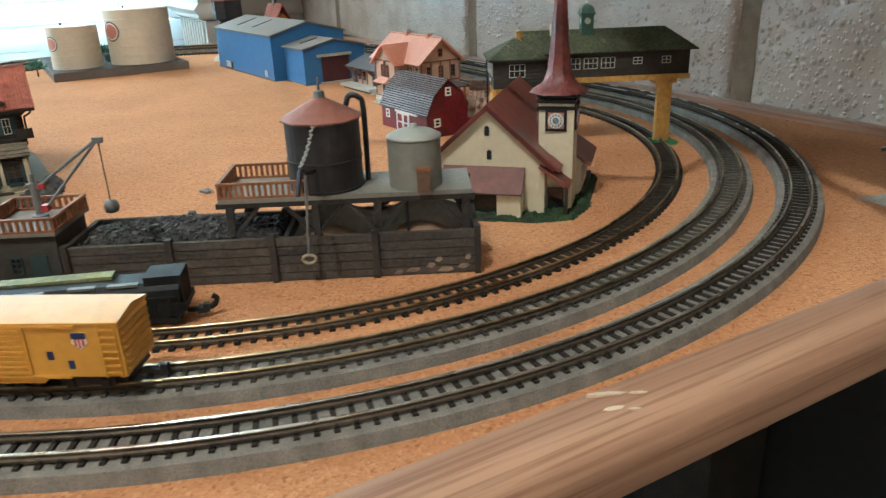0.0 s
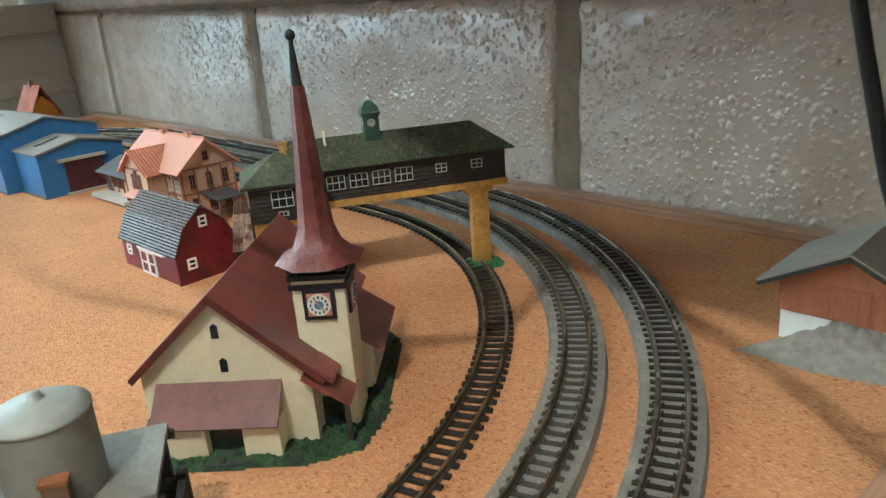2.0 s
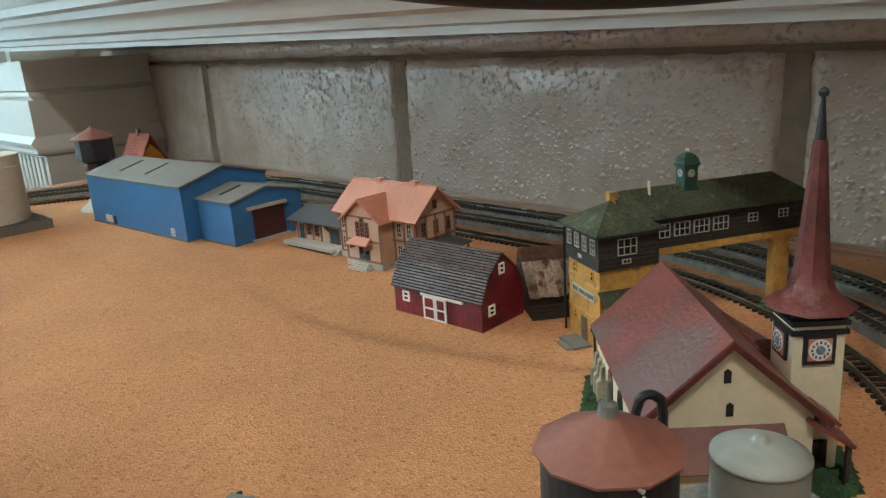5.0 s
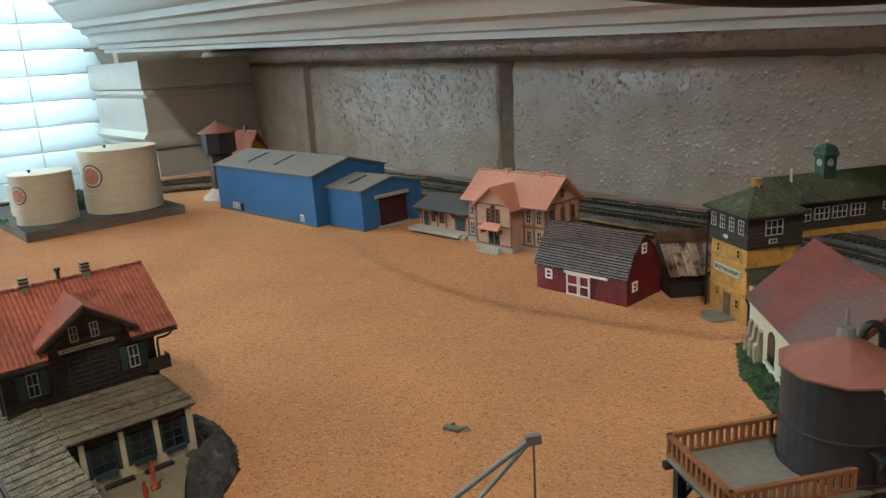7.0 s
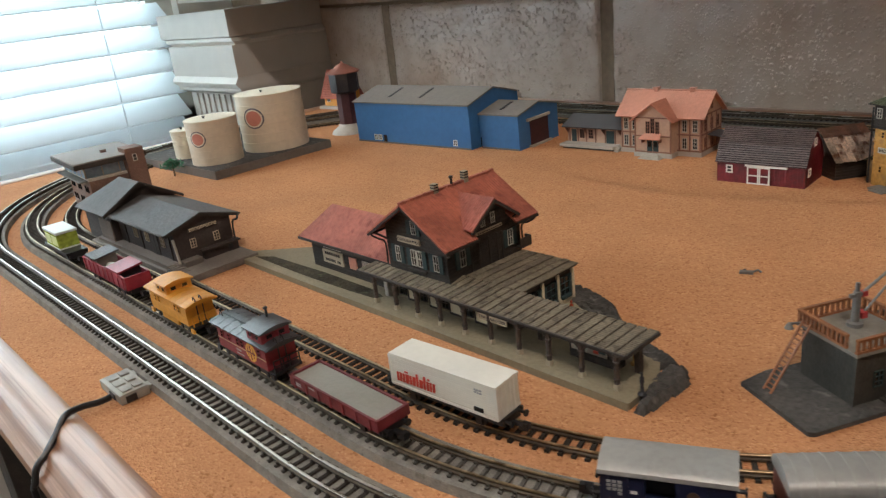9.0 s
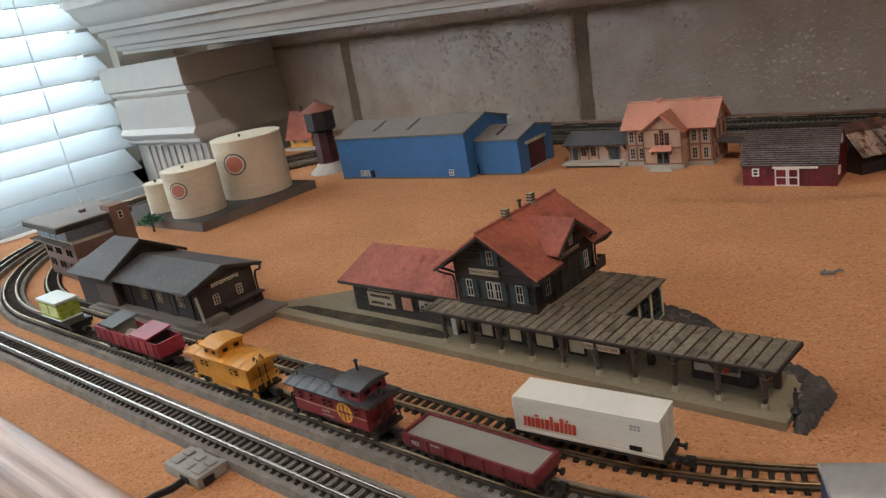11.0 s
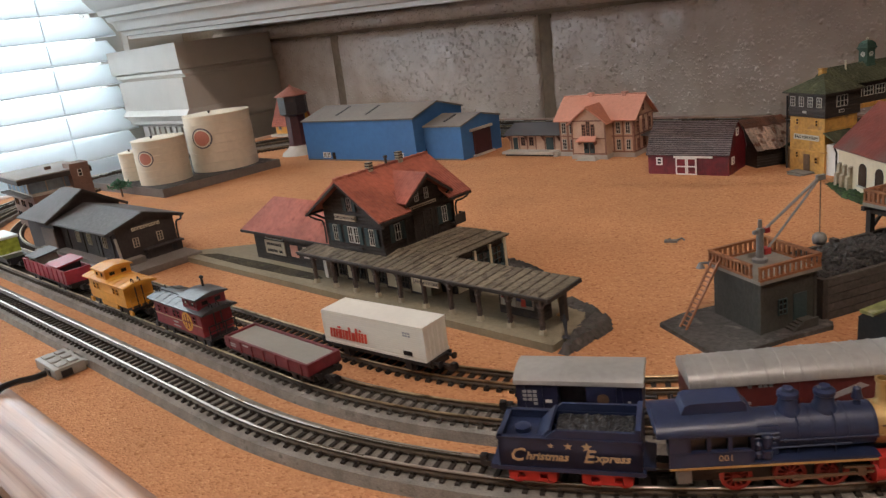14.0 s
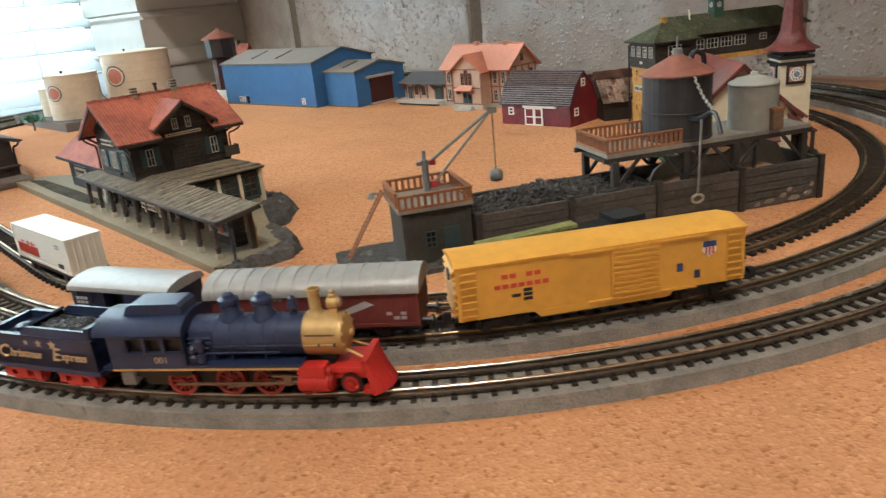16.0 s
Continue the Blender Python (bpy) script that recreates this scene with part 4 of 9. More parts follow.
def warehouse():
    t = thing("warehouse", at(-721, 211, 0, 4.1), "blue panel warehouse with grey roof and a lower annex", "building")
    for (x0, x1, y0, d, he, hr, slots) in ((0, 138, 0, 66, 36, 45, (38, 76)), (142, 180, 9, 54, 27.5, 33.5, (158,))):
        L = x1 - x0
        c = at((x0 + x1) / 2, y0 + d / 2)
        part("wall", gable_walls(L, d, he, hr), BLUE, t, m=c)
        gable_roof(t, L, d, he, hr, 1.2, 1.4, 1.1, GREYROOF, c)
        k = (hr - he) / (d / 2)
        for sx in slots:
            ya, yb = d * 0.14, d * 0.42
            pts = [(sx - 1.2, y0 + ya, he + k * ya + 1.5), (sx + 1.2, y0 + ya, he + k * ya + 1.5), (sx + 1.2, y0 + yb, he + k * yb + 1.5), (sx - 1.2, y0 + yb, he + k * yb + 1.5)]
            part("roof_slot", slab(pts, 0.8), BLACK, t, "dark open roof slot")
    part("wall", B(138, 142, 12, 60, 0, 27), BLUE, t, "narrow link wall")
    for x, z in ((24.5, 5), (30, 5), (121, 5)):
        window(t, x, 0, z, 0, 4.4, 5.0, 2, 2, bar=0.5)
    part("door", B(34.5, 38.5, -0.3, 0.3, 0, 7.5), PANE, t, "small dark doorway")
    part("door", B(139, 142, 11.4, 12.2, 0, 8.5), PANE, t, "small dark doorway")
    part("sliding_door", B(179.9, 180.8, 24, 48, 0.4, 21), DARKMAROON, t, "brown sliding freight door")
    part("door_track", B(179.9, 182, 20, 50, 21, 23), STONE, t)
    part("loading_step", B(180, 183, 22, 50, 0, 1.5), STONE, t)
    part("plinth", B((0, 138, -0.4, 0, 0, 1.4), (142, 180, 8.6, 9, 0, 1.4)), BASEGREY, t)


def pink_station():
    t = thing("station_building", at(-466, 259.5, 0, 3.5), "two-storey buff timber station with a salmon tiled roof and gabled bay", "building")
    L, D, he, hr = 60, 31, 28.5, 41.5
    part("wall", gable_walls(L, D, he, hr), BUFF, t, m=at(L / 2, D / 2))
    gable_roof(t, L, D, he, hr, 3.4, 3.2, 0.9, SALMON, at(L / 2, D / 2))
    part("ridge_cap", rod((-3.4, D / 2, hr + 1.0), (L + 3.4, D / 2, hr + 1.0), 0.6, 6), SALMON, t)
    bx0, bx1, by = 15.5, 43.0, -9.0
    bc = (bx0 + bx1) / 2
    part("bay_wall", prism([(bx0, 0), (bx1, 0), (bx1, 27), (bc, 37.2), (bx0, 27)], by, 4, "y"), BUFF, t, "projecting gabled bay")
    for s in (-1, 1):
        e = bc + s * ((bx1 - bx0) / 2 + 3.0)
        ez = 27 - 3.0 * 10.2 / 13.75
        pts = [(e, by - 2.6, ez + 0.9), (bc, by - 2.6, 38.1), (bc, D * 0.40, 38.1), (e, 0.5, ez + 0.9)]
        part("bay_roof", slab(pts, 0.9), SALMON if s < 0 else SALMONTILE, t)
    for x in (20, 47):
        part("chimney", B((x - 1.6, x + 1.6, D / 2 - 1.4, D / 2 + 1.4, 40, 43.6), (x - 2.1, x + 2.1, D / 2 - 1.9, D / 2 + 1.9, 43.6, 44.4)), SALMON, t)
    part("plinth", B((-0.6, L + 0.6, -0.6, D + 0.6, 0, 3.2), (bx0 - 0.7, bx1 + 0.7, by - 0.7, 0, 0, 3.2)), STONE, t, "pale stone plinth")
    for z in (3.4, 14.5, 27.2):
        part("string_course", B((0, bx0, -0.45, 0.2, z, z + 0.9), (bx1, L, -0.45, 0.2, z, z + 0.9), (bx0, bx1, by - 0.45, by + 0.2, z, z + 0.9), (L - 0.2, L + 0.45, 0, D, z, z + 0.9)), STATIONTRIM, t)
    for x in (0.5, 7, 14, 44.5, 52, 59.5):
        part("post", B(x - 0.45, x + 0.45, -0.5, 0.2, 3, 28), STATIONTRIM, t)
    for x in (bx0 + 0.5, bx1 - 0.5):
        part("post", B(x - 0.45, x + 0.45, by - 0.5, by + 0.2, 3, 27), STATIONTRIM, t)
    for y in (0.5, 8, 15.5, 23, 30.5):
        part("post", B(L - 0.2, L + 0.5, y - 0.45, y + 0.45, 3, 28), STATIONTRIM, t)
    for x in (3.8, 10.5, 48.3, 55.8):
        for z, h in ((9, 7.5), (21, 8)):
            window(t, x, -0.1, z, 0, 3.4, h, 2, 3, DULLWHITE, sill=True)
    for y in (6, 15.5, 25):
        for z, h in ((9, 7.0), (21, 7.4)):
            window(t, L + 0.1, y, z, 90, 3.4, h, 2, 3, STATIONTRIM, sill=True)
    window(t, L + 0.1, D / 2, 33, 90, 3.0, 5, 2, 2, STATIONTRIM)
    for dx, z, h in ((-3.6, 21, 8.5), (0, 22.2, 11), (3.6, 21, 8.5)):
        window(t, bc + dx, by - 0.1, z, 0, 3.0, h, 2, 4, STATIONTRIM, sill=True)
    pts = [(bc - 8, by - 6, 14.0), (bc + 8, by - 6, 14.0), (bc + 6, by, 17.2), (bc - 6, by, 17.2)]
    part("porch_roof", slab(pts, 0.7), SALMON, t)
    part("porch_bracket", B((bc - 6.6, bc - 6.0, by - 4.5, by, 11, 13.2), (bc + 6.0, bc + 6.6, by - 4.5, by, 11, 13.2)), STATIONTRIM, t)
    door = part("door", B((bc - 4.2, bc - 0.3, by - 0.3, by + 0.2, 2.6, 12), (bc + 0.3, bc + 4.2, by - 0.3, by + 0.2, 2.6, 12)), TEAL, t, "dark green double door")
    part("pane", B((bc - 3.4, bc - 1.2, by - 0.42, by, 7.4, 11), (bc + 1.2, bc + 3.4, by - 0.42, by, 7.4, 11)), PANE, door)
    for i in range(4):
        part("step", B(bc - 8 + i * 1.1, bc + 8 - i * 1.1, by - 7 + i * 1.6, by, i * 0.65, i * 0.65 + 0.65), STONE, t)
    # goods wing
    part("goods_wall", gable_walls(50, 26, 17, 22), BUFF, t, "low goods wing", m=at(-26, 19))
    gable_roof(t, 50, 26, 17, 22, 2.4, 5.0, 0.8, DARKROOF, at(-26, 19))
    for x in (-49, -41.5, -34, -26, -17.5, -9, -2):
        part("post", B(x - 0.4, x + 0.4, 5.4, 6.2, 2, 17), STATIONTRIM, t)
    for x in (-37.8, -30):
        window(t, x, 5.9, 10, 0, 4.0, 7.0, 2, 3, STATIONTRIM)
    part("goods_door", B(-16.5, -10, 5.5, 6.2, 2.6, 13), TEAL, t)
    part("goods_door", B(-47, -43, 5.5, 6.2, 2.6, 13), TEAL, t)
    for x in (-50, -34, -18, -4):
        part("bracket", slab([(x, 6, 10), (x, 6, 14), (x, 1.5, 15.2), (x, 1.8, 14.2)], 0.6), STATIONTRIM, t)
    part("loading_deck", B(-52, -5, -4.5, 6, 1.6, 3.6), STONE, t, "pale plank loading deck")
    part("deck_support", B((-50, -6, -2.5, 5, 0, 1.6),), DARKBEAM, t)
    for i in range(3):
        part("step", B(-5, -1.5 + i * -0.0, -4 + i * 1.4, 2, i * 1.1, i * 1.1 + 1.1), STONE, t)
    part("canopy", slab([(L, 10, 14), (L + 16, 10, 12.5), (L + 16, 26, 12.5), (L, 26, 14)], 0.8), DARKROOF, t, "small dark side canopy")
    part("canopy_post", B((L + 14, L + 15, 11, 12, 0, 12), (L + 14, L + 15, 24, 25, 0, 12)), STATIONTRIM, t)


def barn():
    t = thing("barn", at(-371, 217.5, 0, 3.2), "dark red gambrel barn with worn shingle roof and white door frame", "barn")
    L, D = 50.5, 27.0
    c = D / 2
    prof = [(0, 0), (D, 0), (D, 13.2), (D - 4.4, 22.0), (c, 29.6), (4.4, 22.0), (0, 13.2)]
    part("wall", prism(prof, 0, L, "x"), BARNRED, t)
    top = [(-1.2, 12.0), (4.2, 22.6), (c, 30.6), (D - 4.2, 22.6), (D + 1.2, 12.0)]
    rows = 9
    for a, b in zip(top, top[1:]):
        low, high = (a, b) if a[1] < b[1] else (b, a)
        for r in range(rows):
            bm = bmesh.new()
            f0, f1 = r / rows, (r + 0.80) / rows
            y0, z0 = low[0] + (high[0] - low[0]) * f0, low[1] + (high[1] - low[1]) * f0
            y1, z1 = low[0] + (high[0] - low[0]) * f1, low[1] + (high[1] - low[1]) * f1
            n = 30
            for i in range(n):
                x0 = -0.9 + (L + 1.8) * i / n
                x1 = -0.9 + (L + 1.8) * (i + 1) / n - 0.03
                lift = 0.62 + 0.16 * noise.noise(Vector((i * 3.1, r * 2.7, a[0])))
                sag = 0.14 * noise.noise(Vector((i * 1.7, r * 5.3, 3.0)))
                slab([(x0, y0 + sag, z0 + lift), (x1, y0 + sag, z0 + lift), (x1, y1, z1 + 0.25), (x0, y1, z1 + 0.25)], 0.5, bm)
            part("shingle_course", bm, SHINGLE, t)
        # black underlay paints the shadow line below each shingle row
        part("roof_felt", slab([(-0.8, low[0], low[1] + 0.14), (L + 0.8, low[0], low[1] + 0.14), (L + 0.8, high[0], high[1] + 0.14), (-0.8, high[0], high[1] + 0.14)], 0.12), ROWSHADE, t, "dark sheet painting the shadow lines between the shingle rows")
        part("roof_board", slab([(-0.7, low[0], low[1]), (L + 0.7, low[0], low[1]), (L + 0.7, high[0], high[1]), (-0.7, high[0], high[1])], 0.5), BARNRED, t)
    for x, z in ((7.5, 8.2),):
        window(t, x, -0.05, z, 0, 4.0, 4.8, 1, 2, WHITE, bar=0.8)
    for y, z, w in ((6.0, 8.0, 4.0), (c, 24.0, 3.6)):
        window(t, L + 0.05, y, z, 90, w, 4.6, 1, 2, WHITE, bar=0.8)
    part("door_track", B(17, 41, -1.0, 0.2, 10.6, 12.0), WHITE, t)
    d = part("barn_door", B(18.2, 31.0, -0.5, 0.1, 0.2, 10.6), BARNRED, t, "red double door framed in white")
    fr = []
    for x in (18.2, 24.2, 25.2, 30.4):
        fr.append((x, x + 0.75, -0.85, 0, 0.2, 10.6))
    for z in (0.2, 4.9, 9.8):
        fr.append((18.2, 31.1, -0.8, 0, z, z + 0.7))
    part("door_frame", B(*fr), WHITE, d)
    for y in (-0.15, D + 0.15):
        part("corner_board", B(L - 0.7, L + 0.15, y - 0.3, y + 0.3, 0, 13), BARNRED, t)


def rusty_shed():
    t = thing("tin_shed", at(-313, 242, 0, 53), "small black timber shed under a bent, rusted corrugated tin roof", "shed")
    part("wall", B(0.4, 26, 0.3, 25, 0, 12.5), DARKWOOD, t)
    for i in range(7):
        w = 0.25 * noise.noise(Vector((i * 2.3, 1.0, 0.5)))
        part("wall_board", B(0.2 + w, 26.2, -0.3 + w, 0.35, 0.2 + i * 1.75, 1.65 + i * 1.75), DARKBEAM, t)
    part("gable", prism([(0.3, 12.4), (25, 12.4), (18.5, 23.0), (15.5, 24.4), (11.5, 21.0)], 0.4, 26, "x"), DARKWOOD, t)
    # separate sheets, each a little askew, bent over the knee of the roof
    runs = (("roof_sheet", [(-2.4, 10.8), (11.4, 22.8)], 7), ("ridge_sheet", [(10.4, 22.8), (17.0, 27.0), (18.6, 26.8)], 5), ("roof_sheet", [(17.8, 26.4), (27.6, 11.8)], 5))
    for name, prof, count in runs:
        for k in range(count):
            x0, x1 = -0.9 + 28.0 * k / count, -0.9 + 28.0 * (k + 1) / count + 0.5
            tilt = 0.45 * noise.noise(Vector((k * 4.1, len(prof), prof[0][1])))
            drop = 0.8 * noise.noise(Vector((k * 2.2, 7.0, prof[0][0])))
            bm = bmesh.new()
            rows = []
            n, steps = 12, 8
            for jj in range(steps + 1):
                f = jj / steps * (len(prof) - 1)
                a = min(int(f), len(prof) - 2)
                g = f - a
                y = prof[a][0] + (prof[a + 1][0] - prof[a][0]) * g
                z = prof[a][1] + (prof[a + 1][1] - prof[a][1]) * g
                row = []
                for ii in range(n + 1):
                    x = x0 + (x1 - x0) * ii / n
                    wav = 0.2 * (1 if ii % 2 else -1) + 0.55 * noise.noise(Vector((x * 0.3, y * 0.25, 4.0)))
                    ragged = drop + 0.5 * noise.noise(Vector((x * 1.3, 9.0, k))) if jj == 0 else 0.0
                    row.append(bm.verts.new((x, y + ragged, z + wav + tilt * (ii / n - 0.5) + 0.12 * (k % 2))))
                rows.append(row)
            for jj in range(steps):
                for ii in range(n):
                    bm.faces.new((rows[jj][ii], rows[jj][ii + 1], rows[jj + 1][ii + 1], rows[jj + 1][ii]))
            bmesh.ops.solidify(bm, geom=bm.faces[:], thickness=0.25)
            part(name, bm, RUST if name == "roof_sheet" else RUSTBROWN, t, smooth=False)


def signal_box():
    t = thing("signal_box", at(-271, 228, 0, -28), "ochre signal box with dark timber bridge under green slate roofs", "signal box")
    part("tower_wall", B(-27.5, -2.5, 2.5, 25, 0, 32), OCHRE, t, "weathered ochre brick tower")
    part("cabin_wall", B(-28.3, -1.7, 1.7, 26, 31.5, 45.2), DARKWOOD, t, "dark brown timber cabin")
    apex = (-15, 13.5, 54)
    ring = [(-30.5, -0.6, 45.2), (0.5, -0.6, 45.2), (0.5, 28, 45.2), (-30.5, 28, 45.2)]
    for a, b in zip(ring, ring[1:] + ring[:1]):
        part("roof_slope", slab([a, b, apex], 0.7), MOSS, t)
    part("eave_board", B(-30.5, 0.5, -0.6, 28, 44.4, 45.0), DARKBEAM, t)
    for i in range(4):
        window(t, -24.6 + i * 6.3, 1.7, 40.0, 0, 3.3, 5.6, 2, 3, DULLWHITE)
    window(t, -1.7, 13, 39.8, 90, 7.6, 6.2, 3, 2, DULLWHITE)
    part("name_plate", B(-17.5, -14.8, 1.4, 1.8, 33.6, 35.0), DULLWHITE, t)
    tag = part("name_plate", B(-1.9, -1.4, 11, 14.6, 33.4, 35.2), DULLWHITE, t)
    bars_of(tag, -1.25, 12.7, 34.4, 90, 2.8, 1.6, BLACK, 1, 2)
    sg = part("name_board", B(-24.4, -6.2, 2.1, 2.6, 18.5, 21.6), DULLWHITE, t, "white station name board with black letters")
    lettering("BAD NAUHEIM", 2.5, BLACK, sg, at(-15.3, 2.04, 20.05, 0, 90))
    for x, z in ((-22, 28.5), (-8, 28.5), (-22, 9.5), (-8, 7.5)):
        window(t, x, 2.5, z, 0, 2.6, 4.0, 1, 2, OCHRE, bar=0.5)
    dr = part("door", B(-17, -12.6, 2.1, 2.7, 1.2, 10.5), BROWNTRIM, t, "narrow brown door")
    part("step", B(-22, -9, -5, 2.5, 0, 1.0), DECK, t, "worn grey landing")
    part("step", B(-19, -10, -7.5, -4.6, 0, 0.6), DECK, t)
    part("downpipe", rod((-28.6, 1.2, 1), (-28.6, 1.2, 43), 0.5, 6), BLACK, t)
    for z in (12, 24, 31.2):
        part("brick_band", B(-27.9, -2.1, 2.1, 25.3, z, z + 0.8), OCHRE, t)
    # bridge over the tracks
    part("bridge_wall", B(-29, -11, 26, 98.5, 34, 46), DARKWOOD, t, "long dark timber bridge cabin")
    e0, e1, zz, rz = -31.5, -8.5, 46.0, 56.0
    rx = -20
    part("roof_slope", slab([(e1, 20, zz), (e1, 102, zz), (rx, 88, rz), (rx, 16, rz)], 0.8), MOSS, t)
    part("roof_slope", slab([(e0, 20, zz), (e0, 102, zz), (rx, 88, rz), (rx, 16, rz)], 0.8), MOSS, t)
    part("roof_slope", slab([(e0, 102, zz), (e1, 102, zz), (rx, 88, rz)], 0.8), MOSS, t)
    for side, x in ((90, -11), (-90, -29)):
        for y in (33, 41.5, 50, 58.5):
            window(t, x, y, 40.6, side, 6.8, 5.4, 3, 2, DULLWHITE)
        for y in (73, 87):
            window(t, x, y, 41, side, 4.4, 3.4, 2, 2, DULLWHITE)
    part("floor_beam", B((-30, -27.5, 25, 99, 31.5, 34), (-12.5, -10, 25, 99, 31.5, 34), (-29, -11, 25, 98, 33, 34)), OCHRE, t, "ochre floor beam")
    for x in (-13,):
        part("pier", B(x - 2.2, x + 2.2, 84, 91, 0.8, 31.5, bevel=0.4), OCHRE, t)
    part("pier_head", B(-29.5, -10.5, 82, 93, 29.5, 31.5), OCHRE, t)
    part("pier_base", lump_field([(-20.5, 81), (-5, 80), (-4, 93), (-9, 96), (-21, 94)], lambda x, y: 1.0, 1.3, 0.8, 0.5, 4, 2.0), FLOCK, t, "green flocked base")
    cup = part("cupola", B((-22.9, -17.1, 46.4, 52.2, 52, 63), (-23.2, -16.8, 46.1, 52.5, 52, 54.2), (-23.3, -16.7, 46.0, 52.6, 62.2, 63)), PATINA, t, "green clock cupola")
    bm = bmesh.new()
    rings = []
    for r, z in ((3.7, 63.0), (3.7, 63.5), (3.3, 64.0), (3.0, 65.6), (2.0, 66.9), (0.45, 67.8)):
        rings.append([bm.verts.new((-20 + q * r, 49.3 + w * r, z)) for q, w in ((-1, -1), (1, -1), (1, 1), (-1, 1))])
    for lo, hi in zip(rings, rings[1:]):
        for k in range(4):
            bm.faces.new((lo[k], lo[(k + 1) % 4], hi[(k + 1) % 4], hi[k]))
    bm.faces.new(rings[0][::-1])
    bm.faces.new(rings[-1])
    part("cupola_roof", bm, PATINA, cup)
    part("finial", lathe([(0.35, 67.6), (0.75, 68.2), (0.75, 68.7), (0.2, 69.2)], 8, centre=(-20, 49.3)), CREAM, cup, "cream finial ball")
    for m in (at(-17.1, 49.3, 59.9, 90, 90), at(-20, 46.4, 59.9, 0, 90)):
        dial = part("clock_face", lathe([(0.05, 0), (1.5, 0.0), (1.5, 0.22), (0.05, 0.25)], 18), DULLWHITE, cup, m=m)
        part("clock_ring", B(*[(math.cos(a) * 1.12 - 0.1, math.cos(a) * 1.12 + 0.1, math.sin(a) * 1.12 - 0.1, math.sin(a) * 1.12 + 0.1, 0.2, 0.34) for a in [k * math.pi / 6 for k in range(12)]], (-0.09, 0.09, -0.1, 0.9, 0.24, 0.36), (-0.1, 0.65, -0.09, 0.09, 0.24, 0.36)), BLACK, dial)
    part("chimney", B((-20.2, -17.2, 14.8, 17.8, 48, 56.0), (-20.5, -16.9, 14.5, 18.1, 55.6, 56.4)), OCHRE, t, "ochre chimney")
    part("vent_pipe", rod((-17.5, 31.8, 50), (-17.5, 31.2, 58.8), 0.5, 8), CREAM, t)
    # dull ochre lean-to against the tower
    part("lean_to", B(-33.6, -27.4, 5, 16, 0, 12.6), LEANWALL, t, "dull ochre lean-to wall")
    part("lean_to_roof", slab([(-34.6, 3.6, 12.6), (-34.6, 17, 12.6), (-27.4, 17, 17.0), (-27.4, 3.6, 17.0)], 0.6), MOSS, t)
    # low porch beside the tower
    part("porch_wall", B(-2.6, 9, 4, 18, 0, 17), WHITE, t, "white porch wall")
    part("porch_roof", slab([(-3, 2, 24), (11, 2, 16.5), (11, 20, 16.5), (-3, 20, 24)], 0.8), MOSS, t)
    for y in (8, 14):
        window(t, 9, y, 10, 90, 3, 5, 2, 2, STONE)


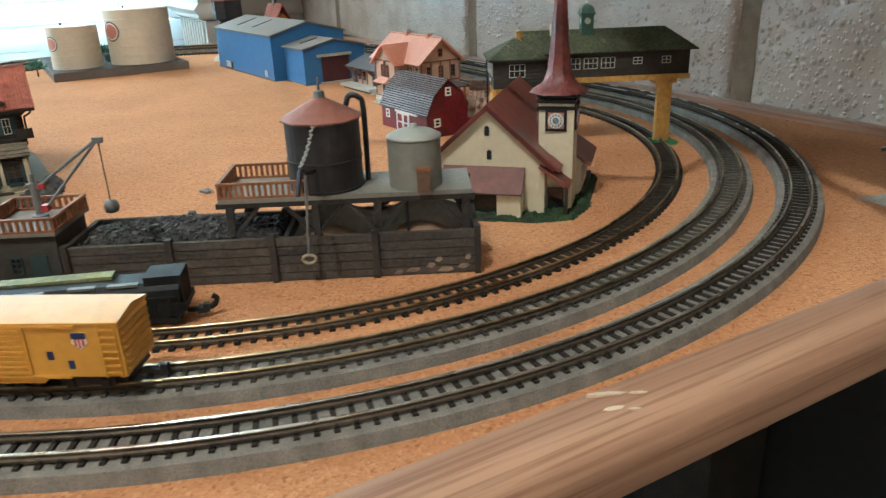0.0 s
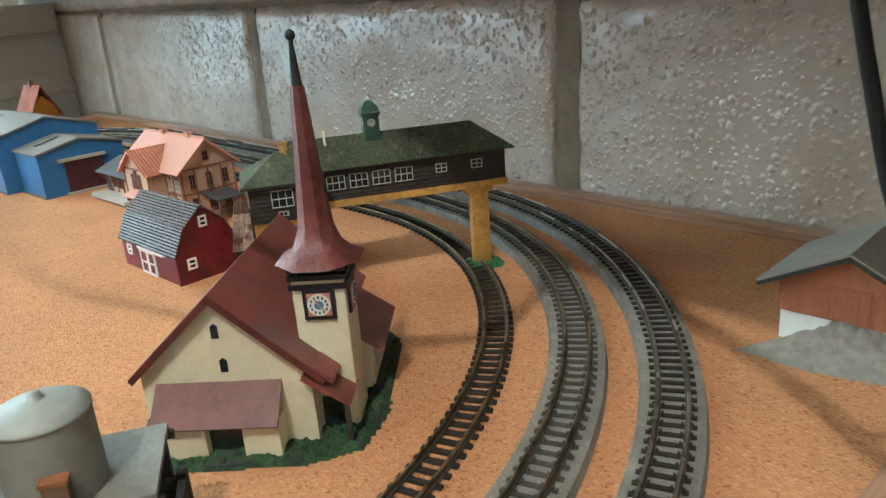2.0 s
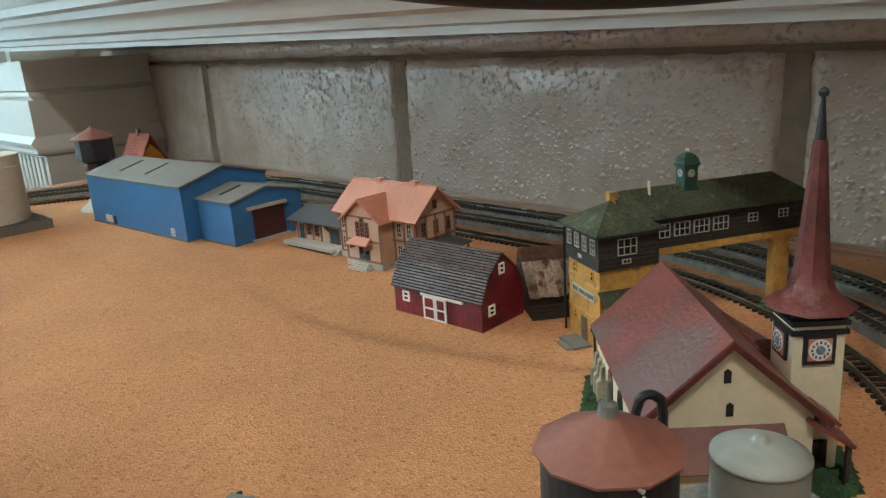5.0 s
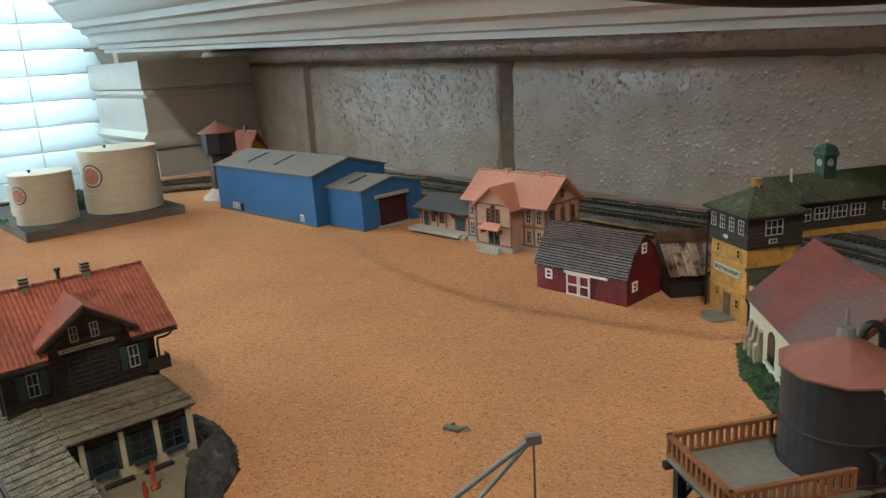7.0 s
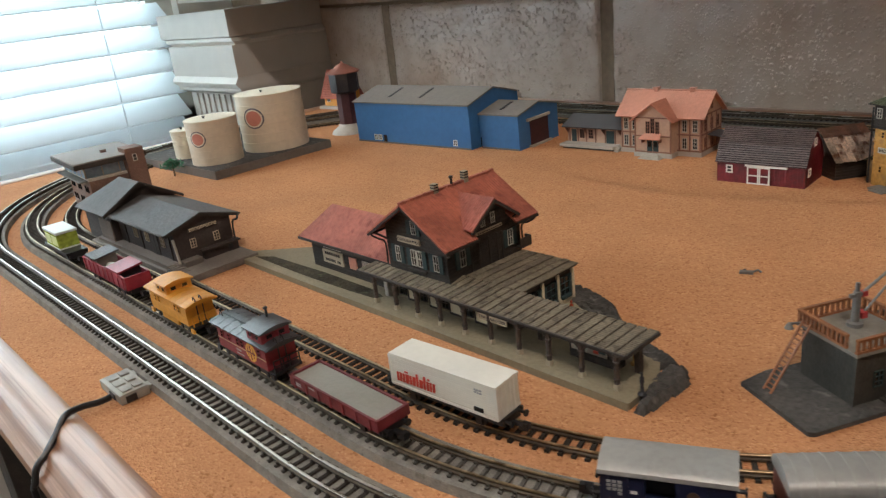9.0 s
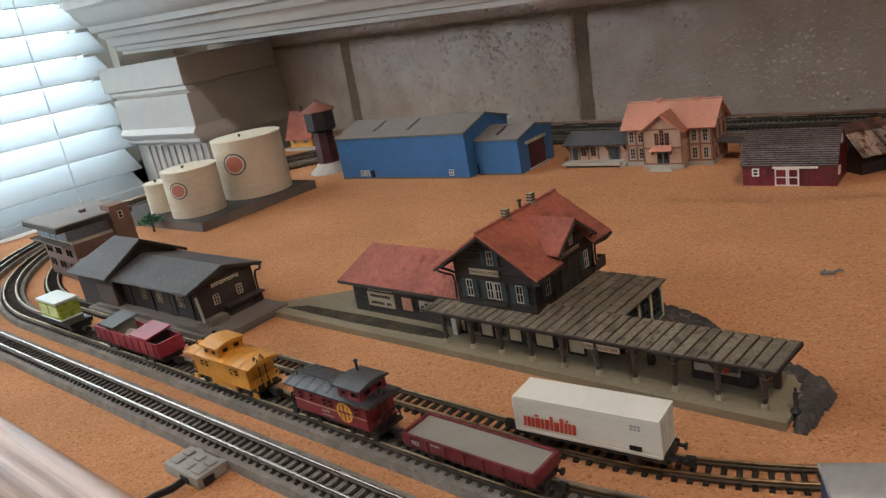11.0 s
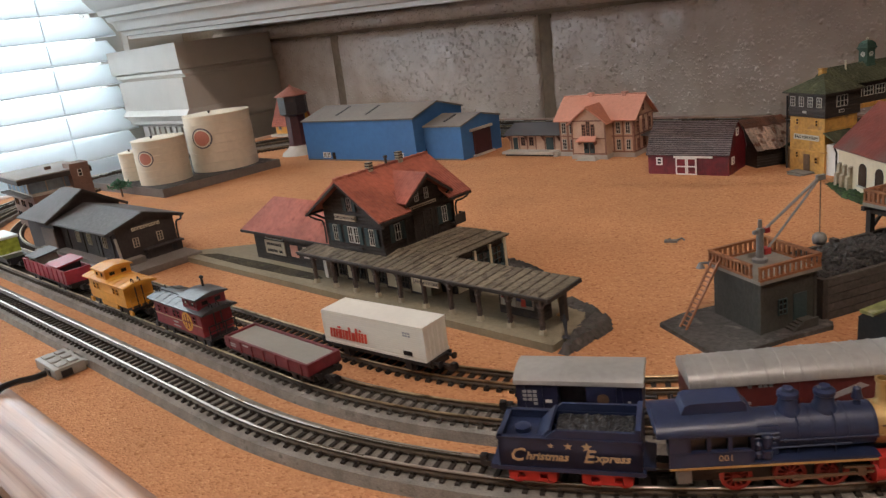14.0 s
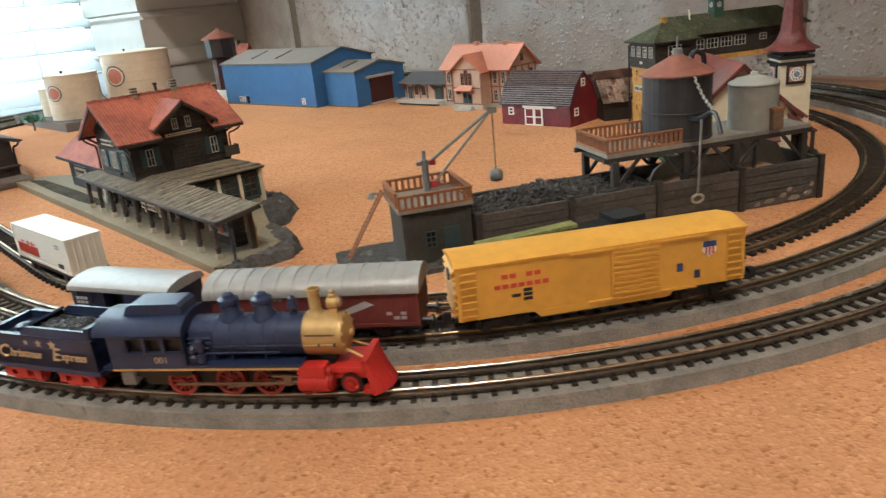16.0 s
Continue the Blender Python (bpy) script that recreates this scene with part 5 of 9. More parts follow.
def church():
    t = thing("church", at(-200, 180, 0, 44.2), "cream village church with red roofs and a tall dark red spire", "church")
    W, Ln, he, hr = 21.0, 62.5, 21.5, 40.6
    part("nave_wall", prism([(-W, 0), (W, 0), (W, he), (0, hr - 0.6), (-W, he)], 0, Ln, "y"), CREAM, t)
    k = (hr - he) / W
    for s, ov in ((-1, 2.2), (1, 4.2)):
        e = s * (W + ov)
        ez = he - k * ov
        part("roof_slope", slab([(0, -2.0, hr + 1), (e, -2.0, ez + 1), (e, Ln + 2, ez + 1), (0, Ln + 2, hr + 1)], 1.0), CHURCHROOF, t, "weathered red roof with grey wear")
        part("barge_board", slab([(0, -2.4, hr + 0.6), (e, -2.4, ez + 0.6), (e, -1.9, ez + 0.6), (0, -1.9, hr + 0.6)], 1.5), SPIRE, t)
    for x, z in ((-0.5, 31.5), (0.3, 22.5)):
        part("slit_window", prism([(x - 0.9, z - 1.9), (x + 0.9, z - 1.9), (x + 0.9, z + 1.2), (x, z + 1.9), (x - 0.9, z + 1.2)], -0.25, 0.4, "y"), PANE, t, "small dark arched window")
    part("awning", slab([(-17.5, 0.2, 18.2), (13.8, 0.2, 18.2), (13.8, -8.6, 10.0), (-17.5, -8.6, 10.0)], 0.8), AWNING, t, "red roof over the entrance")
    part("awning_wall", prism([(0.2, 9.5), (0.2, 17.4), (-7.6, 10.0), (-7.6, 9.5)], -17.0, -16.2, "x"), CREAM, t)
    part("entrance_wall", B((-17, -5, -6.2, 0.2, 0, 10), (4.2, 13.2, -6.2, 0.2, 0, 10)), CREAM, t)
    part("doorway", B(-5, 4.2, -3.5, 0.3, 0, 9.8), PANE, t, "dark open doorway")
    part("door_step", B(-6.5, 5.0, -9.5, -3, 0, 0.9), ROCK, t)
    # porch between nave and tower
    part("porch_roof", slab([(W - 1.5, -2.6, 19.5), (W + 9.6, -2.6, 12.0), (W + 9.6, 9, 12.0), (W - 1.5, 9, 19.5)], 1.0), CHURCHROOF, t)
    part("porch_roof", slab([(W + 1.5, -1.8, 21.5), (W + 6.0, -1.8, 17.8), (W + 6.0, 7, 17.8), (W + 1.5, 7, 21.5)], 1.0), CHURCHROOF, t)
    part("porch_post", B(W + 7.6, W + 8.8, -2.0, -0.8, 0, 12), DARKBEAM, t)
    part("porch_door", B(W + 0.5, W + 6.5, 5.6, 6.6, 0, 9), PANE, t)
    # tower
    x0, x1, y0, y1 = 17.6, 30.4, 6.6, 19.4
    xc, yc = (x0 + x1) / 2, (y0 + y1) / 2
    part("tower_wall", B(x0, x1, y0, y1, 0, 41, bevel=0.15), CREAM, t)
    part("belfry", B((x0 + 1.4, x1 - 1.4, y0 + 1.4, y1 - 1.4, 38, 44.5),), DARKBEAM, t, "dark timber belfry")
    for z in (38.2, 40.6, 42.8):
        part("belfry_rail", B((x0 - 0.7, x1 + 0.7, y0 - 0.7, y0 + 0.4, z, z + 1.3), (x0 - 0.7, x1 + 0.7, y1 - 0.4, y1 + 0.7, z, z + 1.3), (x0 - 0.7, x0 + 0.4, y0, y1, z, z + 1.3), (x1 - 0.4, x1 + 0.7, y0, y1, z, z + 1.3)), BLACK, t)
    for ang, px, py in ((0, xc, y0), (90, x1, yc), (180, xc, y1), (270, x0, yc)):
        clock = part("clock", B(-3.9, 3.9, -0.7, 0.2, -4.2, 3.6), BLACK, t, "black framed clock with a red and white dial", m=at(px, py, 34.6, ang))
        part("dial_plate", B(-2.9, 2.9, -0.95, -0.4, -3.1, 2.7), EMBLEMRED, clock)
        part("dial", cone((0, -0.9, -0.2), (0, -1.1, -0.2), 2.85, 2.85, 24), WHITE, clock)
        part("dial", cone((0, -1.1, -0.2), (0, -1.2, -0.2), 1.15, 1.15, 24), CLOCKBLUE, clock)
        bm = bmesh.new()
        for i in range(12):
            a = i * math.pi / 6
            box(bm, 2.05 * math.sin(a) - 0.2, 2.05 * math.sin(a) + 0.2, -1.22, -1.05, -0.2 + 2.05 * math.cos(a) - 0.32, -0.2 + 2.05 * math.cos(a) + 0.32)
        part("hour_marks", bm, SIGNBLUE, clock)
        part("clock_hand", slab([(-0.15, -1.3, -0.2), (0.15, -1.3, -0.2), (1.5, -1.3, -1.7), (1.2, -1.3, -1.9)], 0.1), GOLD, clock)
        part("clock_hand", slab([(-0.15, -1.3, -0.2), (0.15, -1.3, -0.2), (-0.9, -1.3, 1.6), (-1.2, -1.3, 1.4)], 0.1), GOLD, clock)
    part("spire", lathe([(11.2, 44.0), (10.8, 44.5), (8.0, 46.0), (5.9, 48.2), (4.5, 52.0), (3.9, 57), (1.7, 85), (1.6, 85.6)], 8, centre=(xc, yc)), SPIRE, t)
    part("spire_tip", lathe([(1.35, 85.4), (0.95, 90), (0.5, 95.5), (0.5, 96)], 10, centre=(xc, yc)), BLACK, t)
    part("finial_ball", lathe([(0.2, 95.4), (1.0, 95.9), (1.3, 96.7), (1.0, 97.5), (0.2, 98)], 12, centre=(xc, yc)), BLACK, t, "tiny black ball with a worn white top", smooth=True)
    # low wing behind the tower
    part("wing_wall", B(W - 2, W + 11, 24, 46, 0, 16), CREAM, t)
    part("wing_roof", slab([(W - 6, 21, 29), (W + 15, 21, 14.2), (W + 15, 49, 14.2), (W - 6, 49, 29)], 1.0), CHURCHROOF, t)
    part("wing_roof", slab([(W - 6, 19.5, 22), (W + 3, 19.5, 26), (W + 2, 24, 30), (W - 6, 24, 30)], 0.8), CHURCHROOF, t)
    for y in (29, 36, 43):
        window(t, W + 11, y, 8.5, 90, 2.4, 6, 2, 2, STONE)
    # west side with arched windows and buttresses
    for y in (12, 26, 40):
        arch = [(y - 3.3, 4.5), (y + 3.3, 4.5)] + [(y + 3.3 * math.cos(a), 12.5 + 3.3 * math.sin(a)) for a in [i * math.pi / 8 for i in range(9)]]
        part("arched_window", prism(arch, -W - 0.3, -W + 0.5, "x"), PANE, t, "dark arched window")
        part("window_surround", prism([(y - 3.9, 3.7), (y + 3.9, 3.7), (y + 3.9, 4.5), (y - 3.9, 4.5)], -W - 0.7, -W + 0.2, "x"), STONE, t)
    for y in (50, 55.2, 60.4):
        part("buttress", prism([(-W - 2.8, 0), (-W + 0.2, 0), (-W + 0.2, 13), (-W - 1.2, 12), (-W - 1.6, 8), (-W - 2.6, 7.2)], y - 1.2, y + 1.2, "y"), CHIMNEY, t, "grey stone buttress")
    part("downpipe", hose([(-W - 2, Ln + 0.5, 20), (-W - 0.9, Ln + 0.5, 17.5), (-W - 0.8, Ln + 0.5, 1)], 0.5, 6), BLACK, t)
    out = [(-27, -8), (-12, -11), (20, -10), (33, -4), (37, 12), (36, 55), (26, 70), (-24, 70), (-31, 40)]
    part("lawn", lump_field(out, lambda x, y: 1.0, 0.9, 1.5, 0.6, 11, 2.2), GRASS, t, "mottled green flock around the church")
    # black strip painting the church's shade along this side of the lawn
    part("shadowed_kerb", B(31.5, 33.5, 22, 56, 0, 2.2), BLACK, t)


YARD = at(-224, 15, 0, 62)


def balustrade(parent, x0, y0, x1, y1, z, h, n):
    """Posts, two rails and turned-like slats between two corners."""
    d = Vector((x1 - x0, y1 - y0, 0))
    ang = math.degrees(math.atan2(d.y, d.x))
    ln = d.length
    m = at(x0, y0, z, ang)
    part("handrail", B(-0.4, ln + 0.4, -0.55, 0.55, h - 0.8, h), RAILWOOD, parent, m=m)
    part("bottom_rail", B(-0.4, ln + 0.4, -0.5, 0.5, 0, 0.7), RAILWOOD, parent, m=m)
    first = None
    for i in range(n + 1):
        x = ln * i / n
        mm = m @ at(x, 0, 0)
        if first is None:
            first = part("baluster", B(-0.42, 0.42, -0.35, 0.35, 0.6, h - 0.7), RAILWOOD, parent, m=mm)
        else:
            share("baluster", first, mm, parent)


def coal_hut():
    t = thing("coal_hut", YARD, "dark stone coaling hut with railed roof deck, ladder and hand crane", "building")
    part("base_plate", prism([(-19.5, 25.5), (-20, -5.0), (-18.5, -6.2), (8, -5.9), (22, -6.8), (24, -4.5), (24, 26), (-8.5, 28)], 0, 1.5, "z"), ROCK, t, "dark textured base plate")
    part("wall", prism([(0, 0), (21, 0), (21, 22), (0, 22)], 1.4, 18.5, "z"), HUTWALL, t)
    for x in (0.1, 20.9):
        part("corner_pilaster", B(x - 0.5, x + 0.5, -0.4, 0.6, 1.4, 18.5), HUTWALL, t)
    part("roof_deck", B(-1.3, 22.3, -1.3, 23.3, 18.5, 19.6), DECK, t)
    for a in ((-0.8, -0.8, 21.8, -0.8), (21.8, -0.8, 21.8, 22.8), (21.8, 22.8, -0.8, 22.8), (-0.8, 3.5, -0.8, 22.8)):
        balustrade(t, *a, 19.6, 4.6, 11)
    window(t, 8.2, 0, 9.0, 0, 3.4, 5.4, 2, 3, TEAL, PANE)
    part("door", B(12.5, 17.6, -0.35, 0.2, 3.2, 12.2), TEAL, t, "green plank door")
    for i in range(4):
        part("step", B(9.2 + i * 1.4, 18.4, -3.6, -0.2, 1.5 + i * 0.55, 2.1 + i * 0.55), HUTWALL, t)
    part("stair_wall", prism([(8.6, 1.5), (18.6, 1.5), (18.6, 4.4), (13.5, 4.4)], -4.2, -3.5, "y"), HUTWALL, t)
    ladder = part("ladder", B((-0.3, 0.3, -1.9, -1.3, 0, 24.8), (-0.3, 0.3, 1.3, 1.9, 0, 24.8)), RAILWOOD, t, "leaning rust-brown ladder", m=at(-16.0, 17.5, 1.4, 0, 0, 33))
    for i in range(15):
        part("rung", rod((0, -1.5, 1.2 + i * 1.6), (0, 1.5, 1.2 + i * 1.6), 0.25, 6), RAILWOOD, ladder)
    px, py = 11.5, 13.5
    part("crane_post", lathe([(2.4, 19.6), (2.4, 20.8), (1.2, 21.2), (1.1, 31), (0.7, 31.3), (0.6, 34)], 12, centre=(px, py)), STEEL, t)
    part("crane_arm", B(px - 2.6, px + 2.6, py - 0.5, py + 0.5, 29.4, 30.6), STEEL, t)
    part("boom", rod((px + 1.5, py, 30), (34, 12.2, 44), 0.5, 8), STEEL, t)
    part("boom", rod((px + 2, py, 22.5), (34, 12.2, 43.6), 0.42, 8), STEEL, t)
    part("winch", B((px + 1.2, px + 3.4, py - 1.3, py + 1.3, 22, 24), (px + 1.6, px + 3.4, py - 0.8, py + 0.8, 29.2, 30.8)), RUBRED, t, "small red winch")
    part("boom_head", B(33, 36, 11.6, 12.8, 43, 44.8), STEEL, t)
    part("hoist_line", rod((34.6, 12.2, 43), (34.6, 12.2, 25), 0.22, 6), BROWNTRIM, t)
    part("bucket", lathe([(0.9, 20.8), (2.0, 21.3), (2.4, 22.8), (2.0, 24.3), (1.1, 25.0)], 14, centre=(34.6, 12.2)), STEEL, t, "grey iron hoist bucket", smooth=True)
    lamp = part("bracket_lamp", rod((-1, 21.5, 20), (-5.5, 21.5, 20.8), 0.45, 6), STEEL, t)
    part("lamp_shade", cone((-5.6, 21.5, 21), (-5.6, 21.5, 19.2), 0.5, 1.5, 10), STEEL, lamp)


def coal_bin():
    t = thing("coal_bin", YARD, "long weathered plank coal bunker with a heap of black coal", "coal bunker")
    X0, X1, Y1 = 23.5, 148.0, 26.0
    rows = 5
    h = 14.3
    for side in (0, 1):
        y = 0.0 if side == 0 else Y1
        for j in range(4):
            a, b = X0 + (X1 - X0) * j / 4, X0 + (X1 - X0) * (j + 1) / 4
            for r in range(rows):
                z = r * h / rows
                part("plank", B(a + 0.15, b - 0.15, y - 0.75, y + 0.75, z + 0.16, z + h / rows - 0.16), PLANK, t)
            part("plank_backing", B(a + 0.3, b - 0.3, y - 0.35, y + 0.35, 0, h - 0.3), DARKBEAM, t)
            part("post", B(b - 1.0, b + 1.0, y - 1.8, y + 0.9, 0, h + 1.2), DARKBEAM, t)
    part("post", B(X0 - 1.0, X0 + 1.0, -1.8, 0.9, 0, h + 0.6), DARKBEAM, t)
    for x in (X0, X1):
        part("end_wall", B(x - 0.8, x + 0.8, 0.4, Y1 - 0.4, 0, h), PLANK, t)
    for i, (x, z, w) in enumerate(((128, 2.0, 4.5), (133.5, 3.2, 3.0), (138, 1.6, 5.0), (143.5, 2.6, 4.0), (136, 5.0, 2.4), (145, 5.4, 2.0), (123.5, 1.4, 2.6))):
        part("chipped_patch", prism([(x - w / 2, z - 0.6), (x + w * 0.1, z - 1.0), (x + w / 2, z - 0.2), (x + w * 0.35, z + 0.7), (x - w * 0.2, z + 0.5 + 0.2 * (i % 3))], -0.9, -0.7, "y"), CHIPPED, t, "pale chipped paint")
    part("divider", B(88, 89.4, 0.5, Y1 - 0.5, 0, h - 2), PLANK, t)
    heap = lump_field([(X0 + 0.8, 0.9), (88, 0.9), (88, Y1 - 0.9), (X0 + 0.8, Y1 - 0.9)], lambda x, y: 13.0 + 3.8 * math.sin((x - X0) / 62 * math.pi) * math.sin(y / Y1 * math.pi), 0.95, 1.5, 0.55, 5.0, 2.0)
    part("coal_mound", heap, COAL, t, "lumpy black coal heap", smooth=False)
    rnd = random.Random(7)
    lumps = bmesh.new()
    for i in range(420):
        x, y = rnd.uniform(X0 + 2, 87), rnd.uniform(2, Y1 - 2)
        z = 13.0 + 3.8 * math.sin((x - X0) / 62 * math.pi) * math.sin(y / Y1 * math.pi)
        s = rnd.uniform(0.35, 1.05)
        mm = Matrix.Translation((x, y, z)) @ Euler((rnd.uniform(0, 6), rnd.uniform(0, 6), 0)).to_matrix().to_4x4()
        for v in box(lumps, -s, s, -s * 0.7, s * 0.7, -s * 0.6, s * 0.6):
            v.co = mm @ (v.co * rnd.uniform(0.75, 1.1))
    tagged(part("loose_coal", lumps, COAL, t), kind="stuff")
    # lined bay with tan sand
    part("bay_lining", prism([(x, y) for x, y in [(89.8, 3), (89.8, 9.5), (93, 15), (99, 18.8), (107, 19.4), (114, 17.0), (119, 16.4), (125, 19.0), (134, 20.8), (142, 18), (146, 11), (146, 3)]], 14.0, 15.4, "y"), DECK, t, "curved grey bay lining")
    part("sand_mound", lump_field([(90, 1), (147, 1), (147, Y1 - 1.2), (90, Y1 - 1.2)], lambda x, y: 8.5 + 4.2 * math.sin((x - 86) / 30 * math.pi) ** 2, 1.8, 0.8, 0.3, 2.0, 3.0), BALLAST, t, "tan sand heap")


def water_stage():
    t = thing("water_stage", YARD, "raised timber water stage with black and silver tanks", "water tower")
    Z = 24.2
    part("deck", B(70, 147, 4, 28, Z, Z + 1.4), DECK, t, "grey plank deck")
    part("deck_beam", B((69, 148, 4.2, 5.6, Z - 1.6, Z), (69, 148, 26.4, 27.8, Z - 1.6, Z)), DARKBEAM, t)
    balustrade(t, 70.4, 4.6, 97, 4.6, Z + 1.4, 5.0, 15)
    balustrade(t, 70.4, 27.4, 97, 27.4, Z + 1.4, 5.0, 15)
    balustrade(t, 70.4, 4.6, 70.4, 27.4, Z + 1.4, 5.0, 12)
    for x in (73, 99, 118, 145):
        for y in (4.9, 27.1):
            part("leg", B(x - 1.1, x + 1.1, y - 1.0, y + 1.0, 0, Z - 1.4), DARKBEAM, t)
        part("cross_beam", B(x - 0.9, x + 0.9, 4.4, 27.6, Z - 3.0, Z - 1.5), DARKBEAM, t)
    for x, s in ((73, 1), (99, -1), (99, 1), (118, -1), (118, 1), (145, -1)):
        for y in (4.6, 27.4):
            part("brace", slab([(x + s * 0.5, y, Z - 10), (x + s * 1.9, y, Z - 10), (x + s * 9.4, y, Z - 1.6), (x + s * 8.0, y, Z - 1.6)], 0.9), DARKBEAM, t)
    # black tank
    wx0, wy0 = 102.0, 15.2
    tank = part("water_tank", lathe([(11.5, Z + 1.4), (11.5, Z + 23.6)], 32, centre=(wx0, wy0)), TANKBLACK, t, "black riveted water tank", smooth=False)
    for z in (Z + 2.0, Z + 10.8, Z + 22.6):
        part("hoop", lathe([(11.5, z - 0.3), (11.85, z - 0.2), (11.85, z + 0.2), (11.5, z + 0.3)], 32, centre=(wx0, wy0)), TANKBLACK, tank)
    part("tank_roof", lathe([(12.7, Z + 22.8), (12.7, Z + 23.3), (2.2, Z + 28.8), (1.6, Z + 29.6)], 10, centre=(wx0, wy0)), TANKROOF, tank, "faceted rust-red tank roof")
    part("roof_vent", lathe([(1.9, Z + 29.2), (1.6, Z + 31), (0.4, Z + 31.4), (0.35, Z + 35)], 10, centre=(wx0, wy0)), STEEL, tank)
    part("overflow_pipe", hose(spline([(wx0 + 12.8, wy0 + 4, Z + 1.5), (wx0 + 12.8, wy0 + 4, Z + 24), (wx0 + 11.5, wy0 + 4, Z + 28), (wx0 + 8.5, wy0 + 4, Z + 28.4), (wx0 + 7, wy0 + 4, Z + 24)], 6), 0.9, 8), BLACK, tank, "black curved overflow pipe")
    # chain, swung-out spout and the pull rod with its ring
    ch = bmesh.new()
    a, b = Vector((wx0 - 1.2, wy0 - 12.2, Z + 22.6)), Vector((wx0 - 3.5, wy0 - 25.6, Z + 14.6))
    n = 14
    for i in range(n):
        p = a.lerp(b, i / (n - 1)) - Vector((0, 0, 1.2 * math.sin(math.pi * i / (n - 1))))
        q = Vector((0.4 * (1 if i % 2 else -1), 0, 0.35))
        cone(p - q, p + q, 0.5, 0.3, 6, ch)
    part("chain", ch, SILVERTOP, t, "silver link chain")
    part("spout", hose(spline([(wx0 - 2.0, wy0 - 10.8, Z + 9.4), (wx0 - 3.2, wy0 - 18.0, Z + 10.4), (wx0 - 3.5, wy0 - 25.8, Z + 13.4), (wx0 - 3.8, wy0 - 28.6, Z + 12.0), (wx0 - 4.2, wy0 - 31.4, Z + 7.6)], 6), 0.7, 10), BLACK, t, "black swung-out filling spout")
    part("spout_rod", rod((wx0 - 4.8, wy0 - 20.6, 10.2), (wx0 - 3.4, wy0 - 20.0, Z + 10.8), 0.42, 8), STEEL, t, "grey pull rod")
    ring = hose([(2.0 * math.cos(k * math.tau / 14), 0, 1.35 * math.sin(k * math.tau / 14)) for k in range(15)], 0.5, 6)
    part("pull_ring", ring, CHIMNEY, t, "pale oval pull ring", m=at(wx0 - 4.8, wy0 - 20.6, 8.9))
    # silver tank
    sx, sy = 130.0, 12.5
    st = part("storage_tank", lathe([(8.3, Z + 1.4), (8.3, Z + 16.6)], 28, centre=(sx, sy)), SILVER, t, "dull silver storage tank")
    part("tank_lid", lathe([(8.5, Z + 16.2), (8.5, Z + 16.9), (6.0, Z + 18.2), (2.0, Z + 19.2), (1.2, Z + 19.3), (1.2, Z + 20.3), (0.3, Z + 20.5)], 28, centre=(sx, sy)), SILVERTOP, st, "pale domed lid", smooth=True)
    part("valve_box", B(sx + 0.5, sx + 4.5, sy - 10.4, sy - 8.0, Z + 1.4, Z + 8.6), BROWNTRIM, t, "brown valve box")
    part("valve_cover", B(sx + 0.2, sx + 4.8, sy - 10.7, sy - 7.8, Z + 8.0, Z + 8.8), RAILWOOD, t)
    part("drop_pipe", rod((sx - 3, sy - 6, Z), (sx - 3, sy - 6, 11), 0.5, 8), BLACK, t)


